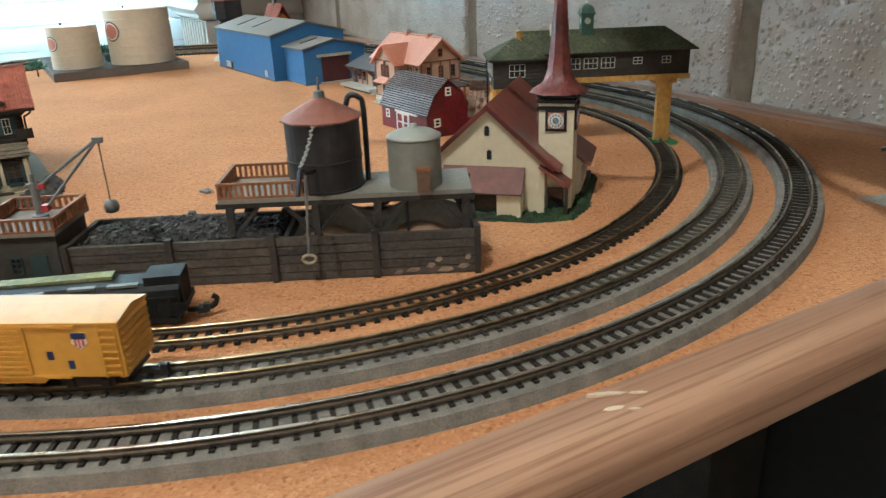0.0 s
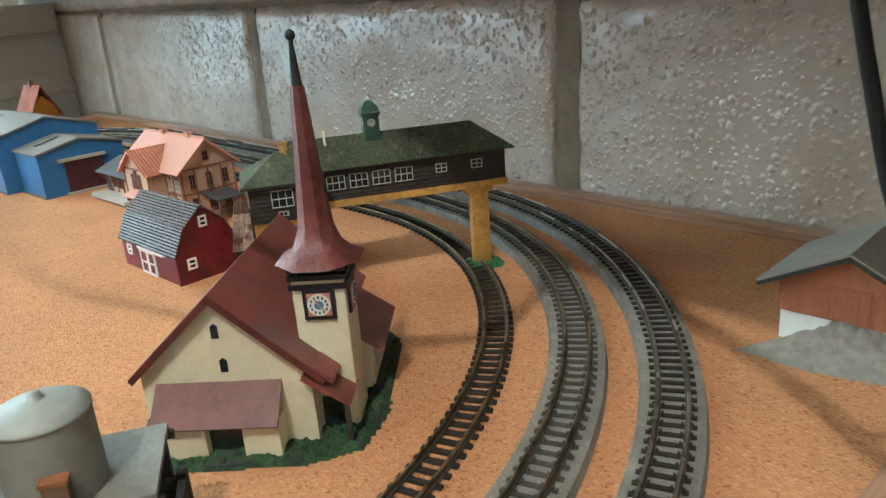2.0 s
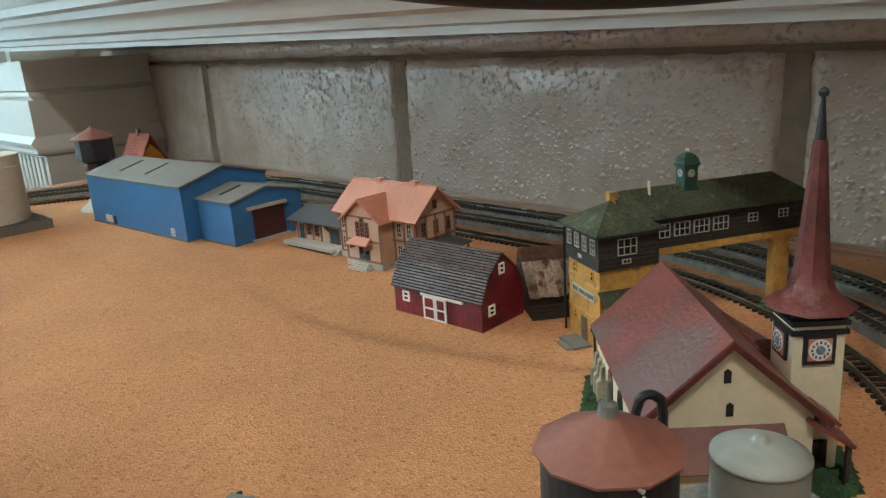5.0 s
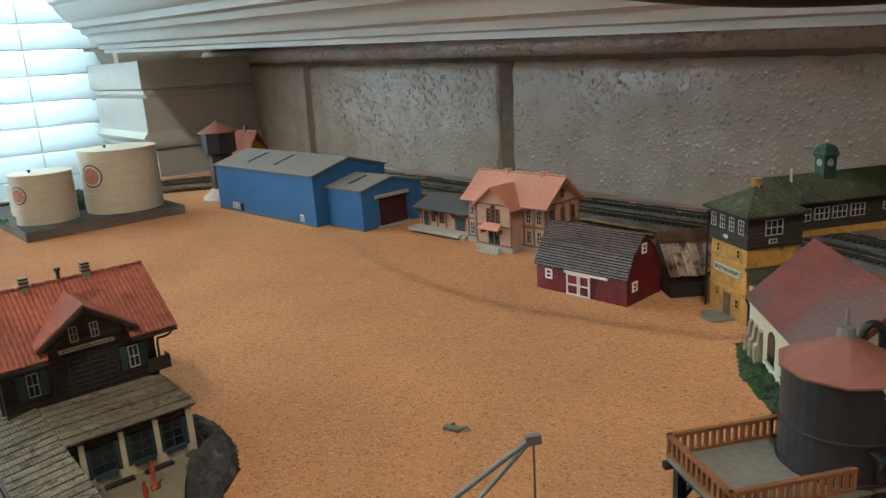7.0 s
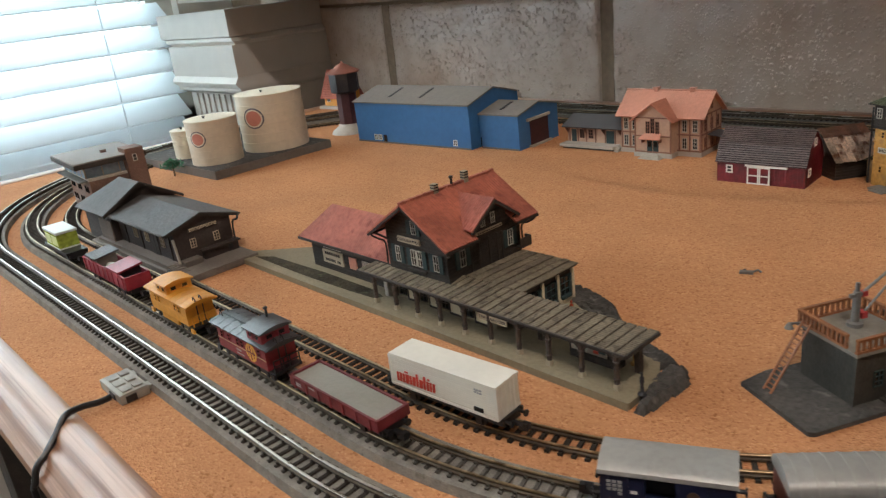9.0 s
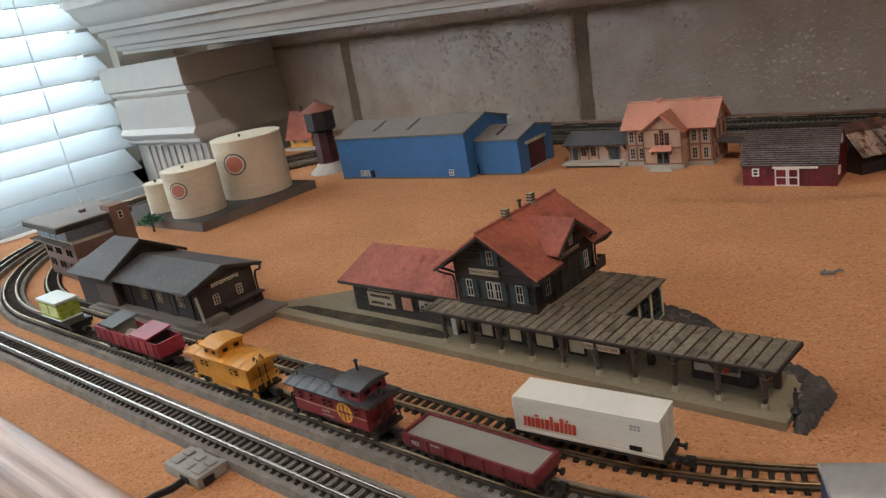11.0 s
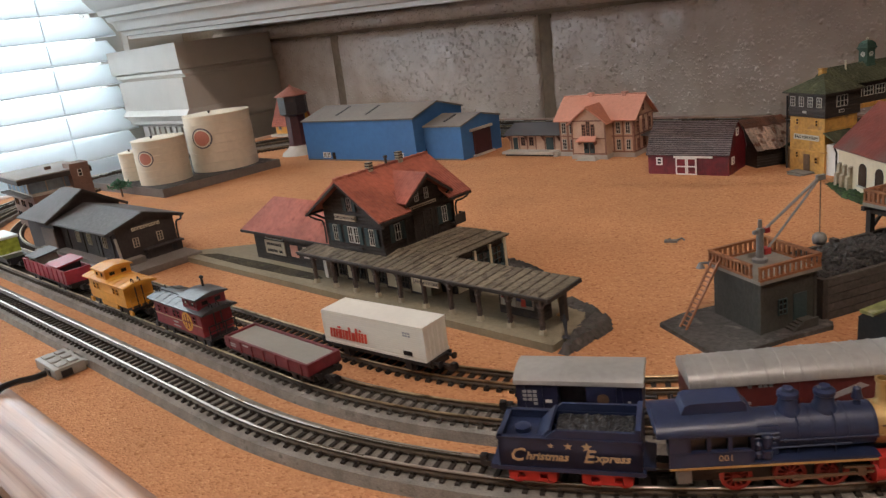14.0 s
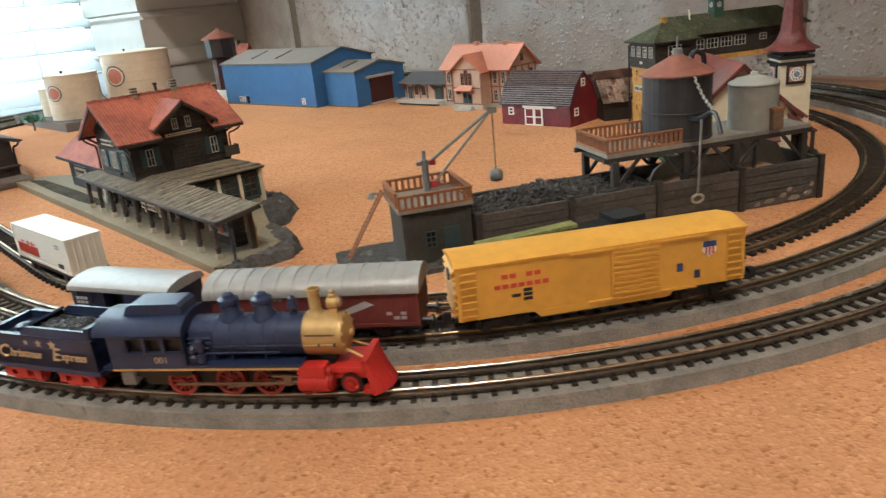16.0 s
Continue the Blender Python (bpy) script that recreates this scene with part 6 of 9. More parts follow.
def depot():
    t = thing("chalet_station", at(-386, 10, 0), "dark timber chalet station with red roofs and long platform canopy", "building")
    # all lengths from the middle of the main block
    prof = [(-140, -33.0), (110, -33.0), (109.5, -15), (104, -5), (83, 3), (64, 11), (48, 19), (30, 29), (-20, 26), (-96, 14), (-142, -24)]
    part("platform", prism(prof, 0, 2.6, "z"), PLATFORM, t, "khaki platform slab")
    part("rock_edge", lump_field([(82, 6), (78, 14), (64, 27), (50, 32.5), (34, 34), (20, 31), (24, 24), (46, 16.5), (62, 9), (80, 1.5)], lambda x, y: 3.0, 1.0, 1.3, 0.4, 1.0, 1.6), ROCK, t, "dark rocky edge")
    part("rock_edge", lump_field([(106.8, -33.5), (115.5, -33.2), (117, -20), (117.5, -9), (112, -1), (103.5, -6), (106.5, -16)], lambda x, y: 3.0, 1.0, 1.3, 0.4, 2.0, 1.6), ROCK, t, "dark rocky edge")
    part("rock_edge", lump_field([(79, 0.5), (103, -7.5), (112, -2), (98, 4.5), (82, 6.5)], lambda x, y: 2.9, 1.0, 1.3, 0.4, 3.0, 1.4), ROCK, t, "dark rocky edge")
    part("kerb", prism([(-141, -34.0), (110, -34.0), (108, -30.4), (-141, -30.4)], 0, 2.9, "z"), PLATFORM, t, "paler platform kerb")
    part("track_slot", prism([(-131, -27.6), (-84, -28.6), (-45, -27.8), (-27, -26.6), (-25, -23.2), (-36, -20.6), (-75, -20.4), (-121, -22.0)], 0, 2.72, "z"), MOSSY, t, "dark strip along the platform")
    # lower floor: cream panels between dark glazed doors
    part("ground_wall", B(-27, 40, -18.2, 20, 2.6, 18), PLATFORM, t, "shaded khaki ground floor wall")
    for x, w in ((-21.5, 2.0), (-9, 5.6), (5, 5.6), (18.5, 7.6), (32.5, 6.2)):
        part("wall_panel", B(x - w / 2, x + w / 2, -18.8, -18.0, 3.6, 15.2), CREAM, t, "cream wall panel")
        part("panel_frame", B((x - w / 2 - 0.6, x - w / 2, -19.0, -18.0, 2.7, 15.8), (x + w / 2, x + w / 2 + 0.6, -19.0, -18.0, 2.7, 15.8), (x - w / 2, x + w / 2, -19.0, -18.0, 2.7, 3.6)), DARKBEAM, t)
    for x in (-9, 5, 32.5):
        part("panel_plaque", prism([(x - 0.9, 10.2), (x + 0.9, 10.2), (x + 1.2, 11.4), (x + 0.9, 12.8), (x - 0.9, 12.8), (x - 1.2, 11.4)], -19.05, -18.7, "y"), CHIMNEY, t, "small worn wall plaque")
    for x in (-16, -2.2, 11.4, 25.4):
        window(t, x, -18.2, 9.6, 0, 4.4, 11.0, 2, 4, DARKBEAM, bar=0.4, name="glazed_door")
    part("phone_box", B((-25.2, -22.6, -21.8, -19.4, 2.6, 12.4), bevel=0.25), DULLWHITE, t, "narrow off-white call box")
    # dark wall colour stands in for canopy shade; cream strips follow
    part("lounge_wall", B(36, 48, -12, 20.5, 2.6, 17), DARKWOOD, t, "lounge wall, dark to paint the shade under its canopy")
    part("lounge_plinth", B(47.9, 48.6, -11, 20.6, 2.6, 6.2), CREAM, t, "cream plinth below the lounge windows")
    for y in (-9.6, 0.8, 10.4, 20.0):
        part("lounge_post", B(47.9, 48.9, y - 0.7, y + 0.7, 6.0, 17), CREAM, t, "cream wall strip between the shutters")
    part("lounge_end_wall", B(36, 48.6, 20.4, 21.2, 2.6, 17), CREAM, t)
    for y in (-4.5, 6, 15):
        window(t, 48, y, 10.6, 90, 6.0, 8.4, 2, 3, TEAL)
        for s in (-1, 1):
            part("shutter", B(47.9, 48.7, y + s * 4.3 - 1.1, y + s * 4.3 + 1.1, 6, 15), TEAL, t)
        part("window_box", B(48, 49.6, y - 3, y + 3, 5.4, 6.6), TEAL, t)
    part("bench", B((49.6, 51.2, -6, 2, 2.6, 3.6), (49.6, 51.2, 5, 13, 2.6, 3.6)), DARKBEAM, t)
    # upper floor
    part("upper_wall", prism([(-19, 17), (19, 17), (19, 38.2), (0, 50), (-19, 38.2)], -21, 23, "y"), DARKWOOD, t, "dark log upper storey")
    for s in (-1, 1):
        runs = ((-27, 29, 25),) if s < 0 else ((-27, -8.6, 25), (-8.55, 14.55, 16.5), (14.6, 29, 25))
        for ya, yb, out in runs:
            ez = 50.9 - out * 16.1 / 25
            part("roof_slope", slab([(s * out, ya, ez), (s * out, yb, ez), (0, yb, 50.9), (0, ya, 50.9)], 0.8), TILE, t, "red tiled roof slope")
        for ya, yb in ((-26.8, 28.8),) if s < 0 else ((-26.8, -9), (15, 28.8)):
            part("eave_board", B(*sorted((s * 25.2, s * 24.2)), ya, yb, 33.2, 34.2), DARKBEAM, t)
        for y in (-26.6, 28.4):
            part("barge_board", slab([(s * 25, y - 0.3, 34.2), (s * 25, y + 0.3, 34.2), (0, y + 0.3, 50.2), (0, y - 0.3, 50.2)], 1.3), DARKBEAM, t)
        for y in (-24, 26):
            part("bracket", hose([(s * 19, y * 0.86, 31), (s * 21.5, y * 0.95, 33), (s * 24, y, 34)], 0.5, 6), DARKBEAM, t)
    part("ridge_tiles", B(*[(-0.75, 0.75, -27 + 2 * i, -25.3 + 2 * i, 50.6, 51.6 + 0.15 * (i % 2)) for i in range(28)]), TILE, t)
    for cx, cy, ox in ((19.4, -21.4, 24.6), (-19.4, -21.4, -24.6), (19.4, 23.4, 24.6)):
        q = 1 if cy > 0 else -1
        part("downpipe", hose(spline([(ox, cy + q * 3.5, 34.4), (ox * 0.99, cy + q * 3.3, 32.6), ((cx + ox) / 2, cy + q * 1.6, 31.0), (cx, cy + q * 0.4, 29.4), (cx, cy + q * 0.4, 20.0)], 4), 0.42, 6), DARKBEAM, t)
    for x in (-12, -1.9, 1.9, 12):
        window(t, x, -21, 25.5, 0, 3.2, 7.2, 2, 2, DULLWHITE, bar=0.3)
    for x in (-14.9, -9.1, -4.8, 4.8, 9.1, 14.9):
        part("shutter", B(x - 1.15, x + 1.15, -21.6, -20.8, 21.6, 29.4), TEAL, t)
    part("flower_shelf", B(-5.5, 5.5, -22.2, -20.9, 19.6, 20.6), DARKBEAM, t)
    window(t, 0, -21, 39, 0, 2.9, 5.8, 2, 2, DULLWHITE, bar=0.3)
    part("shutter", B((-4.2, -2, -21.6, -20.8, 36, 42), (2, 4.2, -21.6, -20.8, 36, 42)), TEAL, t)
    nb = part("name_board", B(-10.5, 3.5, -22, -21.2, 31.8, 34.2), TANBOARD, t, "tan station name board")
    lettering("CHATEAU-D'OEX", 1.75, BLACK, nb, at(-3.5, -22.06, 33.0, 0, 90))
    for y in (-13, 16):
        window(t, 19, y, 26.5, 90, 3.2, 7.2, 2, 2, DULLWHITE, bar=0.3)
        for s in (-1, 1):
            part("shutter", B(18.8, 19.6, y + s * 3.1 - 1.1, y + s * 3.1 + 1.1, 22.6, 30.4), TEAL, t)
    for y in (-8, -3, 3, 8, 11):
        part("timber_stud", B(18.9, 19.5, y - 0.4, y + 0.4, 18, 31), DARKBEAM, t)
    # dormer on the east slope
    dy0, dy1 = -10, 16
    dc = (dy0 + dy1) / 2
    for q in (-1, 1):
        part("dormer_barge", slab([(24.3, dc, 47.9), (24.9, dc, 47.9), (24.9, dc + q * 14.6, 37.6), (24.3, dc + q * 14.6, 37.6)], 1.1), DARKBEAM, t)
        part("dormer_bracket", hose(spline([(19.2, dc + q * 10.6, 33.0), (21.2, dc + q * 12.0, 35.4), (24.2, dc + q * 13.4, 38.0)], 4), 0.45, 6), DARKBEAM, t)
    db = part("name_board", B(19.2, 20.0, dc - 8, dc + 8, 33.6, 34.8), TANBOARD, t, "tan board below the dormer")
    bars_of(db, 20.05, dc, 34.2, 90, 14.5, 0.6, DARKBEAM, 1, 11, seed=6)
    part("dormer_wall", prism([(dy0 + 2, 33), (dy1 - 2, 33), (dy1 - 2, 39.6), (dc, 47.0), (dy0 + 2, 39.6)], 12, 19.3, "x"), DARKWOOD, t)
    for s in (-1, 1):
        e = dc + s * 14.5
        part("dormer_roof", slab([(24.5, dc, 48.6), (24.5, e, 38.4), (17.5, e, 38.4), (3.6, dc, 48.6)], 0.8), TILE_X, t)
    for y in (dc - 3, dc + 3):
        window(t, 19.3, y, 38.6, 90, 2.4, 4.8, 2, 2, DULLWHITE)
    part("balcony", B((19, 22.5, 19, 26, 20.5, 21.3), (22.0, 22.5, 19, 26, 21.3, 25), (19, 22.5, 25.5, 26, 21.3, 25)), DARKBEAM, t)
    for y, h in ((-7, 54.2), (11, 55.2)):
        ck = part("chimney", B((-1.2, 1.2, y - 1.2, y + 1.2, 46, h)), CHIMNEY, t)
        for z in (h - 3, h - 1.8, h - 0.6):
            part("chimney_band", B(-1.32, 1.32, y - 1.32, y + 1.32, z, z + 0.45), DARKBEAM, ck)
    part("vent_pipe", lathe([(0.6, 50), (0.6, 54), (1.0, 54.2), (1.0, 55)], 8, centre=(0, 3)), DARKBEAM, t)
    # canopy of separate weathered boards over a dark deck
    zf, zb, yf = 16.4, 19.4, -29.0
    part("canopy_deck", slab([(-33, yf + 0.4, zf - 0.35), (105.5, yf + 0.8, zf - 0.35), (108.5, -14.0, zb - 0.35), (-29, -14.0, zb - 0.35)], 0.8), SEAM, t, "dark underside of the platform canopy")
    part("canopy_deck", slab([(20, -14.0, zb - 0.35), (50.6, -14.0, zb - 0.35), (49.6, 22.0, zb - 0.95), (20, 22.0, zb - 0.95)], 0.8), SEAM, t)
    nb_front = 35
    for i in range(nb_front):
        wob = lambda k: 0.13 * noise.noise(Vector((i * 3.7, k, 1.5)))
        f0, f1 = i / nb_front, (i + 1) / nb_front
        xa0, xa1 = -33.4 + 139.6 * f0 + 0.36, -33.4 + 139.6 * f1 - 0.36
        xb0, xb1 = -29.4 + 138.4 * f0 + 0.36, -29.4 + 138.4 * f1 - 0.36
        lift = wob(9)
        part("board", slab([(xa0, yf + wob(1), zf + lift), (xa1, yf + wob(2), zf + lift), (xb1, -13.6, zb + lift), (xb0, -13.6, zb + lift)], 0.5), CANOPY, t)
    for i in range(7):
        x0, x1 = 20 + 31 * i / 7 + 0.28, 20 + 31 * (i + 1) / 7 - 0.28
        e = 0.3 * noise.noise(Vector((i * 2.9, 4.0, 2.5)))
        part("board", slab([(x0, -13.5, zb + e), (x1, -13.5, zb + e), (x1 - 0.7 * (i > 4), 22.5 + e, zb - 0.6 + e), (x0 - 0.7 * (i > 5), 22.5 + e, zb - 0.6 + e)], 0.5), CANOPY, t)
    part("fascia", slab([(-33.6, yf - 0.3, zf - 0.1), (106.0, yf + 0.1, zf - 0.1), (106.0, yf + 0.7, zf - 0.1), (-33.6, yf + 0.3, zf - 0.1)], 1.5), DARKBEAM, t)
    part("gutter", rod((-33.6, yf - 0.45, zf - 0.35), (106.2, yf - 0.05, zf - 0.35), 0.42, 8), DARKBEAM, t)
    part("fascia", slab([(105.8, yf + 0.2, zf - 0.1), (106.4, yf + 0.2, zf - 0.1), (109.4, -13.6, zb - 0.1), (108.8, -13.6, zb - 0.1)], 1.5), DARKBEAM, t)
    for i in range(10):
        x = -23.2 + i * 13.95
        py = -28.2
        p = part("post", prism([(-0.8, -0.5), (-0.5, -0.8), (0.5, -0.8), (0.8, -0.5), (0.8, 0.5), (0.5, 0.8), (-0.5, 0.8), (-0.8, 0.5)], 2.6, 15.4, "z"), POSTWOOD, t, m=at(x, py))
        part("post_base", lathe([(1.5, 2.6), (1.35, 4.2), (1.0, 4.8)], 4), CHIMNEY, p, "pale stone post base")
        for z, r in ((6.4, 1.2), (10.4, 1.05), (12.6, 1.3)):
            part("post_collar", lathe([(0.9, z - 0.5), (r, z - 0.2), (r, z + 0.2), (0.9, z + 0.5)], 8), POSTWOOD, p)
        for q in (-1, 1):
            part("knee_brace", hose(spline([(q * 0.6, 0, 12.4), (q * 1.5, 0, 14.0), (q * 3.2, 0, 15.2)], 4), 0.42, 6), POSTWOOD, p)
    part("beam", B(-31, 105, -28.9, -27.7, 14.9, 15.9), DARKBEAM, t)
    for x in (60, 102):
        part("post", B(x - 1.1, x + 1.1, -16.0, -14, 2.6, 18.2), POSTWOOD, t)
    kiosk = part("kiosk_wall", B(76, 96, -18.6, -13.8, 2.6, 14.6), DARKWOOD, t, "dark boarded screen wall with posters")
    board = part("poster_board", B(77, 92, -18.95, -18.5, 6.0, 12.8), POSTER, kiosk, "notice board pasted with small posters")
    for i, (x, z, w, h, mt) in enumerate(((79, 10.6, 2.6, 3.2, RUBRED), (82.4, 8.6, 3.0, 4.0, DULLWHITE), (85.6, 10.4, 2.4, 3.6, SIGNBLUE), (87.6, 8.2, 2.2, 2.8, SIGNRED), (90, 9.6, 2.8, 4.4, TEAL), (79.2, 7.4, 2.4, 2.0, DULLWHITE))):
        part("poster", B(x - w / 2, x + w / 2, -19.1, -18.9, z - h / 2, z + h / 2), mt, board)
    nb = part("name_board", B(41.5, 55.5, -28.9, -28.2, 12.2, 14.6), TANBOARD, t, "tan hanging name board")
    lettering("CHATEAU-D'OEX", 1.7, BLACK, nb, at(48.5, -28.96, 13.4, 0, 90))
    # low wing to the west
    part("wing_wall", B(-90, -19, -16, 10, 2.6, 18.5), DARKWOOD, t, "dark low goods wing")
    ridge_y, zr, ze = -4.0, 33.0, 18.6
    part("wing_roof", slab([(-95, -20, ze), (-18, -20, ze), (-18, ridge_y, zr), (-83, ridge_y, zr)], 0.8), TILE_X, t, "red tiled wing roof")
    part("wing_roof", slab([(-95, 13, ze), (-18, 13, ze), (-18, ridge_y, zr), (-83, ridge_y, zr)], 0.8), TILE_X, t)
    part("wing_roof", slab([(-95, -20, ze), (-95, 13, ze), (-83, ridge_y, zr)], 0.8), TILE_X, t)
    part("wing_fascia", B(-95, -18, -20.4, -19.7, ze - 1.4, ze), DARKBEAM, t)
    sb = part("name_board", B(-80, -63, -16.6, -15.9, 6.5, 13.5), TANBOARD, t, "pale board with worn print")
    for z, n in ((11.8, 7), (8.4, 9)):
        bars_of(sb, -71.5, -16.7, z, 0, 13, 1.9, DARKBEAM, 1, n, seed=n)
    window(t, -71.5, -16, 15.4, 0, 15, 2.0, 8, 1, DULLWHITE)
    part("poster", B(-58, -52, -16.5, -15.9, 7, 13), SALMON, t)
    pb = part("poster", B(-47.5, -38.5, -16.5, -15.9, 7.5, 13), POSTER, t)
    bars_of(pb, -43, -16.6, 10.2, 0, 7.5, 4, TEAL, 3, 3, "poster_print", 9)
    window(t, -28, -16, 10, 0, 4, 6, 2, 2)


def figurine(m, material, label):
    """A tiny plain standing form on a disc, in one mesh."""
    bm = lathe([(1.5, 0), (1.5, 0.4), (0.55, 0.5), (0.5, 3.4), (0.75, 4.8), (0.7, 6.4), (0.28, 6.8), (0.45, 7.4), (0.35, 8.1), (0.1, 8.3)], 10)
    tagged(part("figurine", bm, material, m=m, smooth=True), label, "figurine")


def freight_house():
    t = thing("freight_house", at(-587.5, -36, 0, 1.0), "dark brown freight house with slate-grey roofs on a stone base", "building")
    part("base_plate", B(-60, 69, -24.3, 20, 0, 4.0, bevel=0.6), BASEGREY, t, "grey-brown base plate")
    part("platform", B(-52, 46, -22.5, -15, 3.8, 6.4), BASEGREY, t)
    part("wall", gable_walls(88, 34, 24.3, 29.4, 3.8), FHWALL, t, m=at(4, 1))
    gable_roof(t, 88, 34, 24.3, 29.4, 1.8, 5.5, 0.9, FHROOF, at(4, 1))
    part("high_wall", prism([(-20, 3.8), (22, 3.8), (22, 26), (1, 37.8), (-20, 26)], -52, -28.4, "x"), FHWALL, t)
    part("high_wall", B(-71, -51, -20, 22, 3.8, 25.6), FHWALL, t)
    e0, e1, ze, zr = -74.0, -26.0, 24.2, 39.0
    part("roof_slope", slab([(e0, -25, ze), (e1, -25, ze), (e1, 1, zr), (-55, 1, zr)], 0.9), FHROOF, t)
    part("roof_slope", slab([(e0, 27, ze), (e1, 27, ze), (e1, 1, zr), (-55, 1, zr)], 0.9), FHROOF, t)
    part("roof_slope", slab([(e0, -25, ze), (e0, 27, ze), (-55, 1, zr)], 0.9), FHROOF, t)
    for q in (-1, 1):
        part("barge_board", slab([(49.4, 1, 29.8), (50.0, 1, 29.8), (50.0, 1 + q * 22.4, 23.0), (49.4, 1 + q * 22.4, 23.0)], 1.3), DARKBEAM, t)
        part("barge_board", slab([(e1, 1, zr - 0.6), (e1 + 0.5, 1, zr - 0.6), (e1 + 0.5, 1 + q * 26, ze - 0.6), (e1, 1 + q * 26, ze - 0.6)], 1.3), DARKBEAM, t)
        part("gutter", rod((-40 + 14.5, 1 + q * 22.8, 22.9), (49.8, 1 + q * 22.8, 22.9), 0.5, 8), DARKBEAM, t)
    nb = part("name_board", B(48, 48.5, -7.6, 9.6, 20.5, 23.2), DARKBEAM, t)
    for k in range(10):
        y = -6.3 + k * 1.66
        part("letter_plate", B(48.4, 48.8, y - 0.62, y + 0.62, 20.9 + 0.14 * (k % 3), 22.7), CREAM, nb, "pale letter plate with worn print")
        part("lettering", B(48.7, 48.9, y - 0.24, y + 0.24, 21.3, 22.3), DARKBEAM, nb)
    for y in (-5.9, 8.1):
        window(t, 48, y, 14.3, 90, 3.4, 5.2, 2, 3, TANBOARD, bar=0.36)
    part("loading_ledge", B((48, 52.8, -3.4, 19.4, 8.8, 9.7), (48, 51.4, -2.4, 18.4, 3.8, 8.9)), FHWALL, t, "dark ledge over the cellar front")
    part("cellar_hatch", B(51.3, 51.7, 12.2, 15, 5.2, 8.0), BLACK, t)
    part("foot_block", B(48, 54, -15.4, -5, 3.8, 7.2, bevel=0.3), BASEGREY, t)
    part("corner_post", rod((49.8, -16.2, 4), (48.8, -17.0, 19.6), 0.75, 8), STONE, t, "pale round corner post")
    for x in (-4, 12, 32.5):
        for q in (-1.4, 1.4):
            window(t, x + q, -16, 15.6, 0, 2.1, 6.4, 1, 3, TANBOARD, bar=0.36)
    part("goods_door", B(-48, -28.6, -20.7, -19.9, 5.0, 19.0), GOODSDOOR, t, "faded brown sliding door")
    part("goods_door", B(17.6, 26.4, -16.5, -15.8, 6.4, 19.8), DARKBEAM, t)
    for x in (-18, 4, 21.9, 42):
        part("wall_post", B(x - 0.5, x + 0.5, -16.7, -15.8, 6.4, 23.4), DARKBEAM, t)
    for i in range(6):
        part("step", B(46 + i * 2.2, 48.2 + i * 2.2, -22.5, -15.6, 3.8, 6.4 - i * 0.42), BASEGREY, t)
    part("downpipe", hose(spline([(50, 22, 22.8), (51.6, 20.4, 20.8), (49.2, 18.6, 18.8), (48.8, 18.3, 5)], 4), 0.6, 6), BLACK, t)


def interlocking():
    t = thing("interlocking_tower", at(-736, -15, 0, -4), "brown brick control tower with a flat overhanging roof", "building")
    part("wall", B((-33, 27, -18, 18, 0, 27), (27, 46, -17.5, 12, 0, 17)), BRICK, t)
    # the pale blue is the daylight reflection, put into the glass colour
    part("glazing", B(-34, 24, -19, 17, 29, 37.5), mat("glazing_with_reflection", (0.30, 0.40, 0.50), 0.15, var=0.2, scale=120, bump=0.02), t, "glazed cabin with a pale blue reflection painted into its colour")
    for x in (-34, -22, -10, 2, 14, 23.3):
        part("mullion", B(x, x + 0.7, -19.4, -18.6, 29, 37.5), STONE, t)
    for y in (-19, -7, 5):
        part("mullion", B(23.6, 24.4, y, y + 0.7, 29, 37.5), STONE, t)
    part("flat_roof", B(-36, 31, -26, 24, 37.5, 41.6, bevel=0.4), FLATROOF, t, "flat grey-brown roof slab")
    part("roof_edge", B((-36.3, 31.3, -26.3, -25.9, 37.3, 40.6), (30.9, 31.3, -26, 24, 37.3, 40.6)), DARKBEAM, t)
    part("roof_vent", B(2, 5, 0, 4, 41.6, 43.6), BRICK, t)
    part("stair_block", B(17, 33, 9, 22, 0, 45), BRICK, t)
    window(t, 33, 15, 38, 90, 3, 5, 1, 2)
    for z, w in ((20, 3.0), (10, 2.4)):
        for x in (-26, -20, -8, -2, 12, 18):
            window(t, x, -18, z, 0, w, 4.6, 2, 2, PANE)
    part("lintel_band", B(-33.3, 27.3, -18.3, 18.3, 27, 29), STONE, t)
    part("balcony", B((-40, -33, -24, 14, 26.5, 27.6), (-40, 24, -24, -18.2, 26.5, 27.6)), BASEGREY, t)


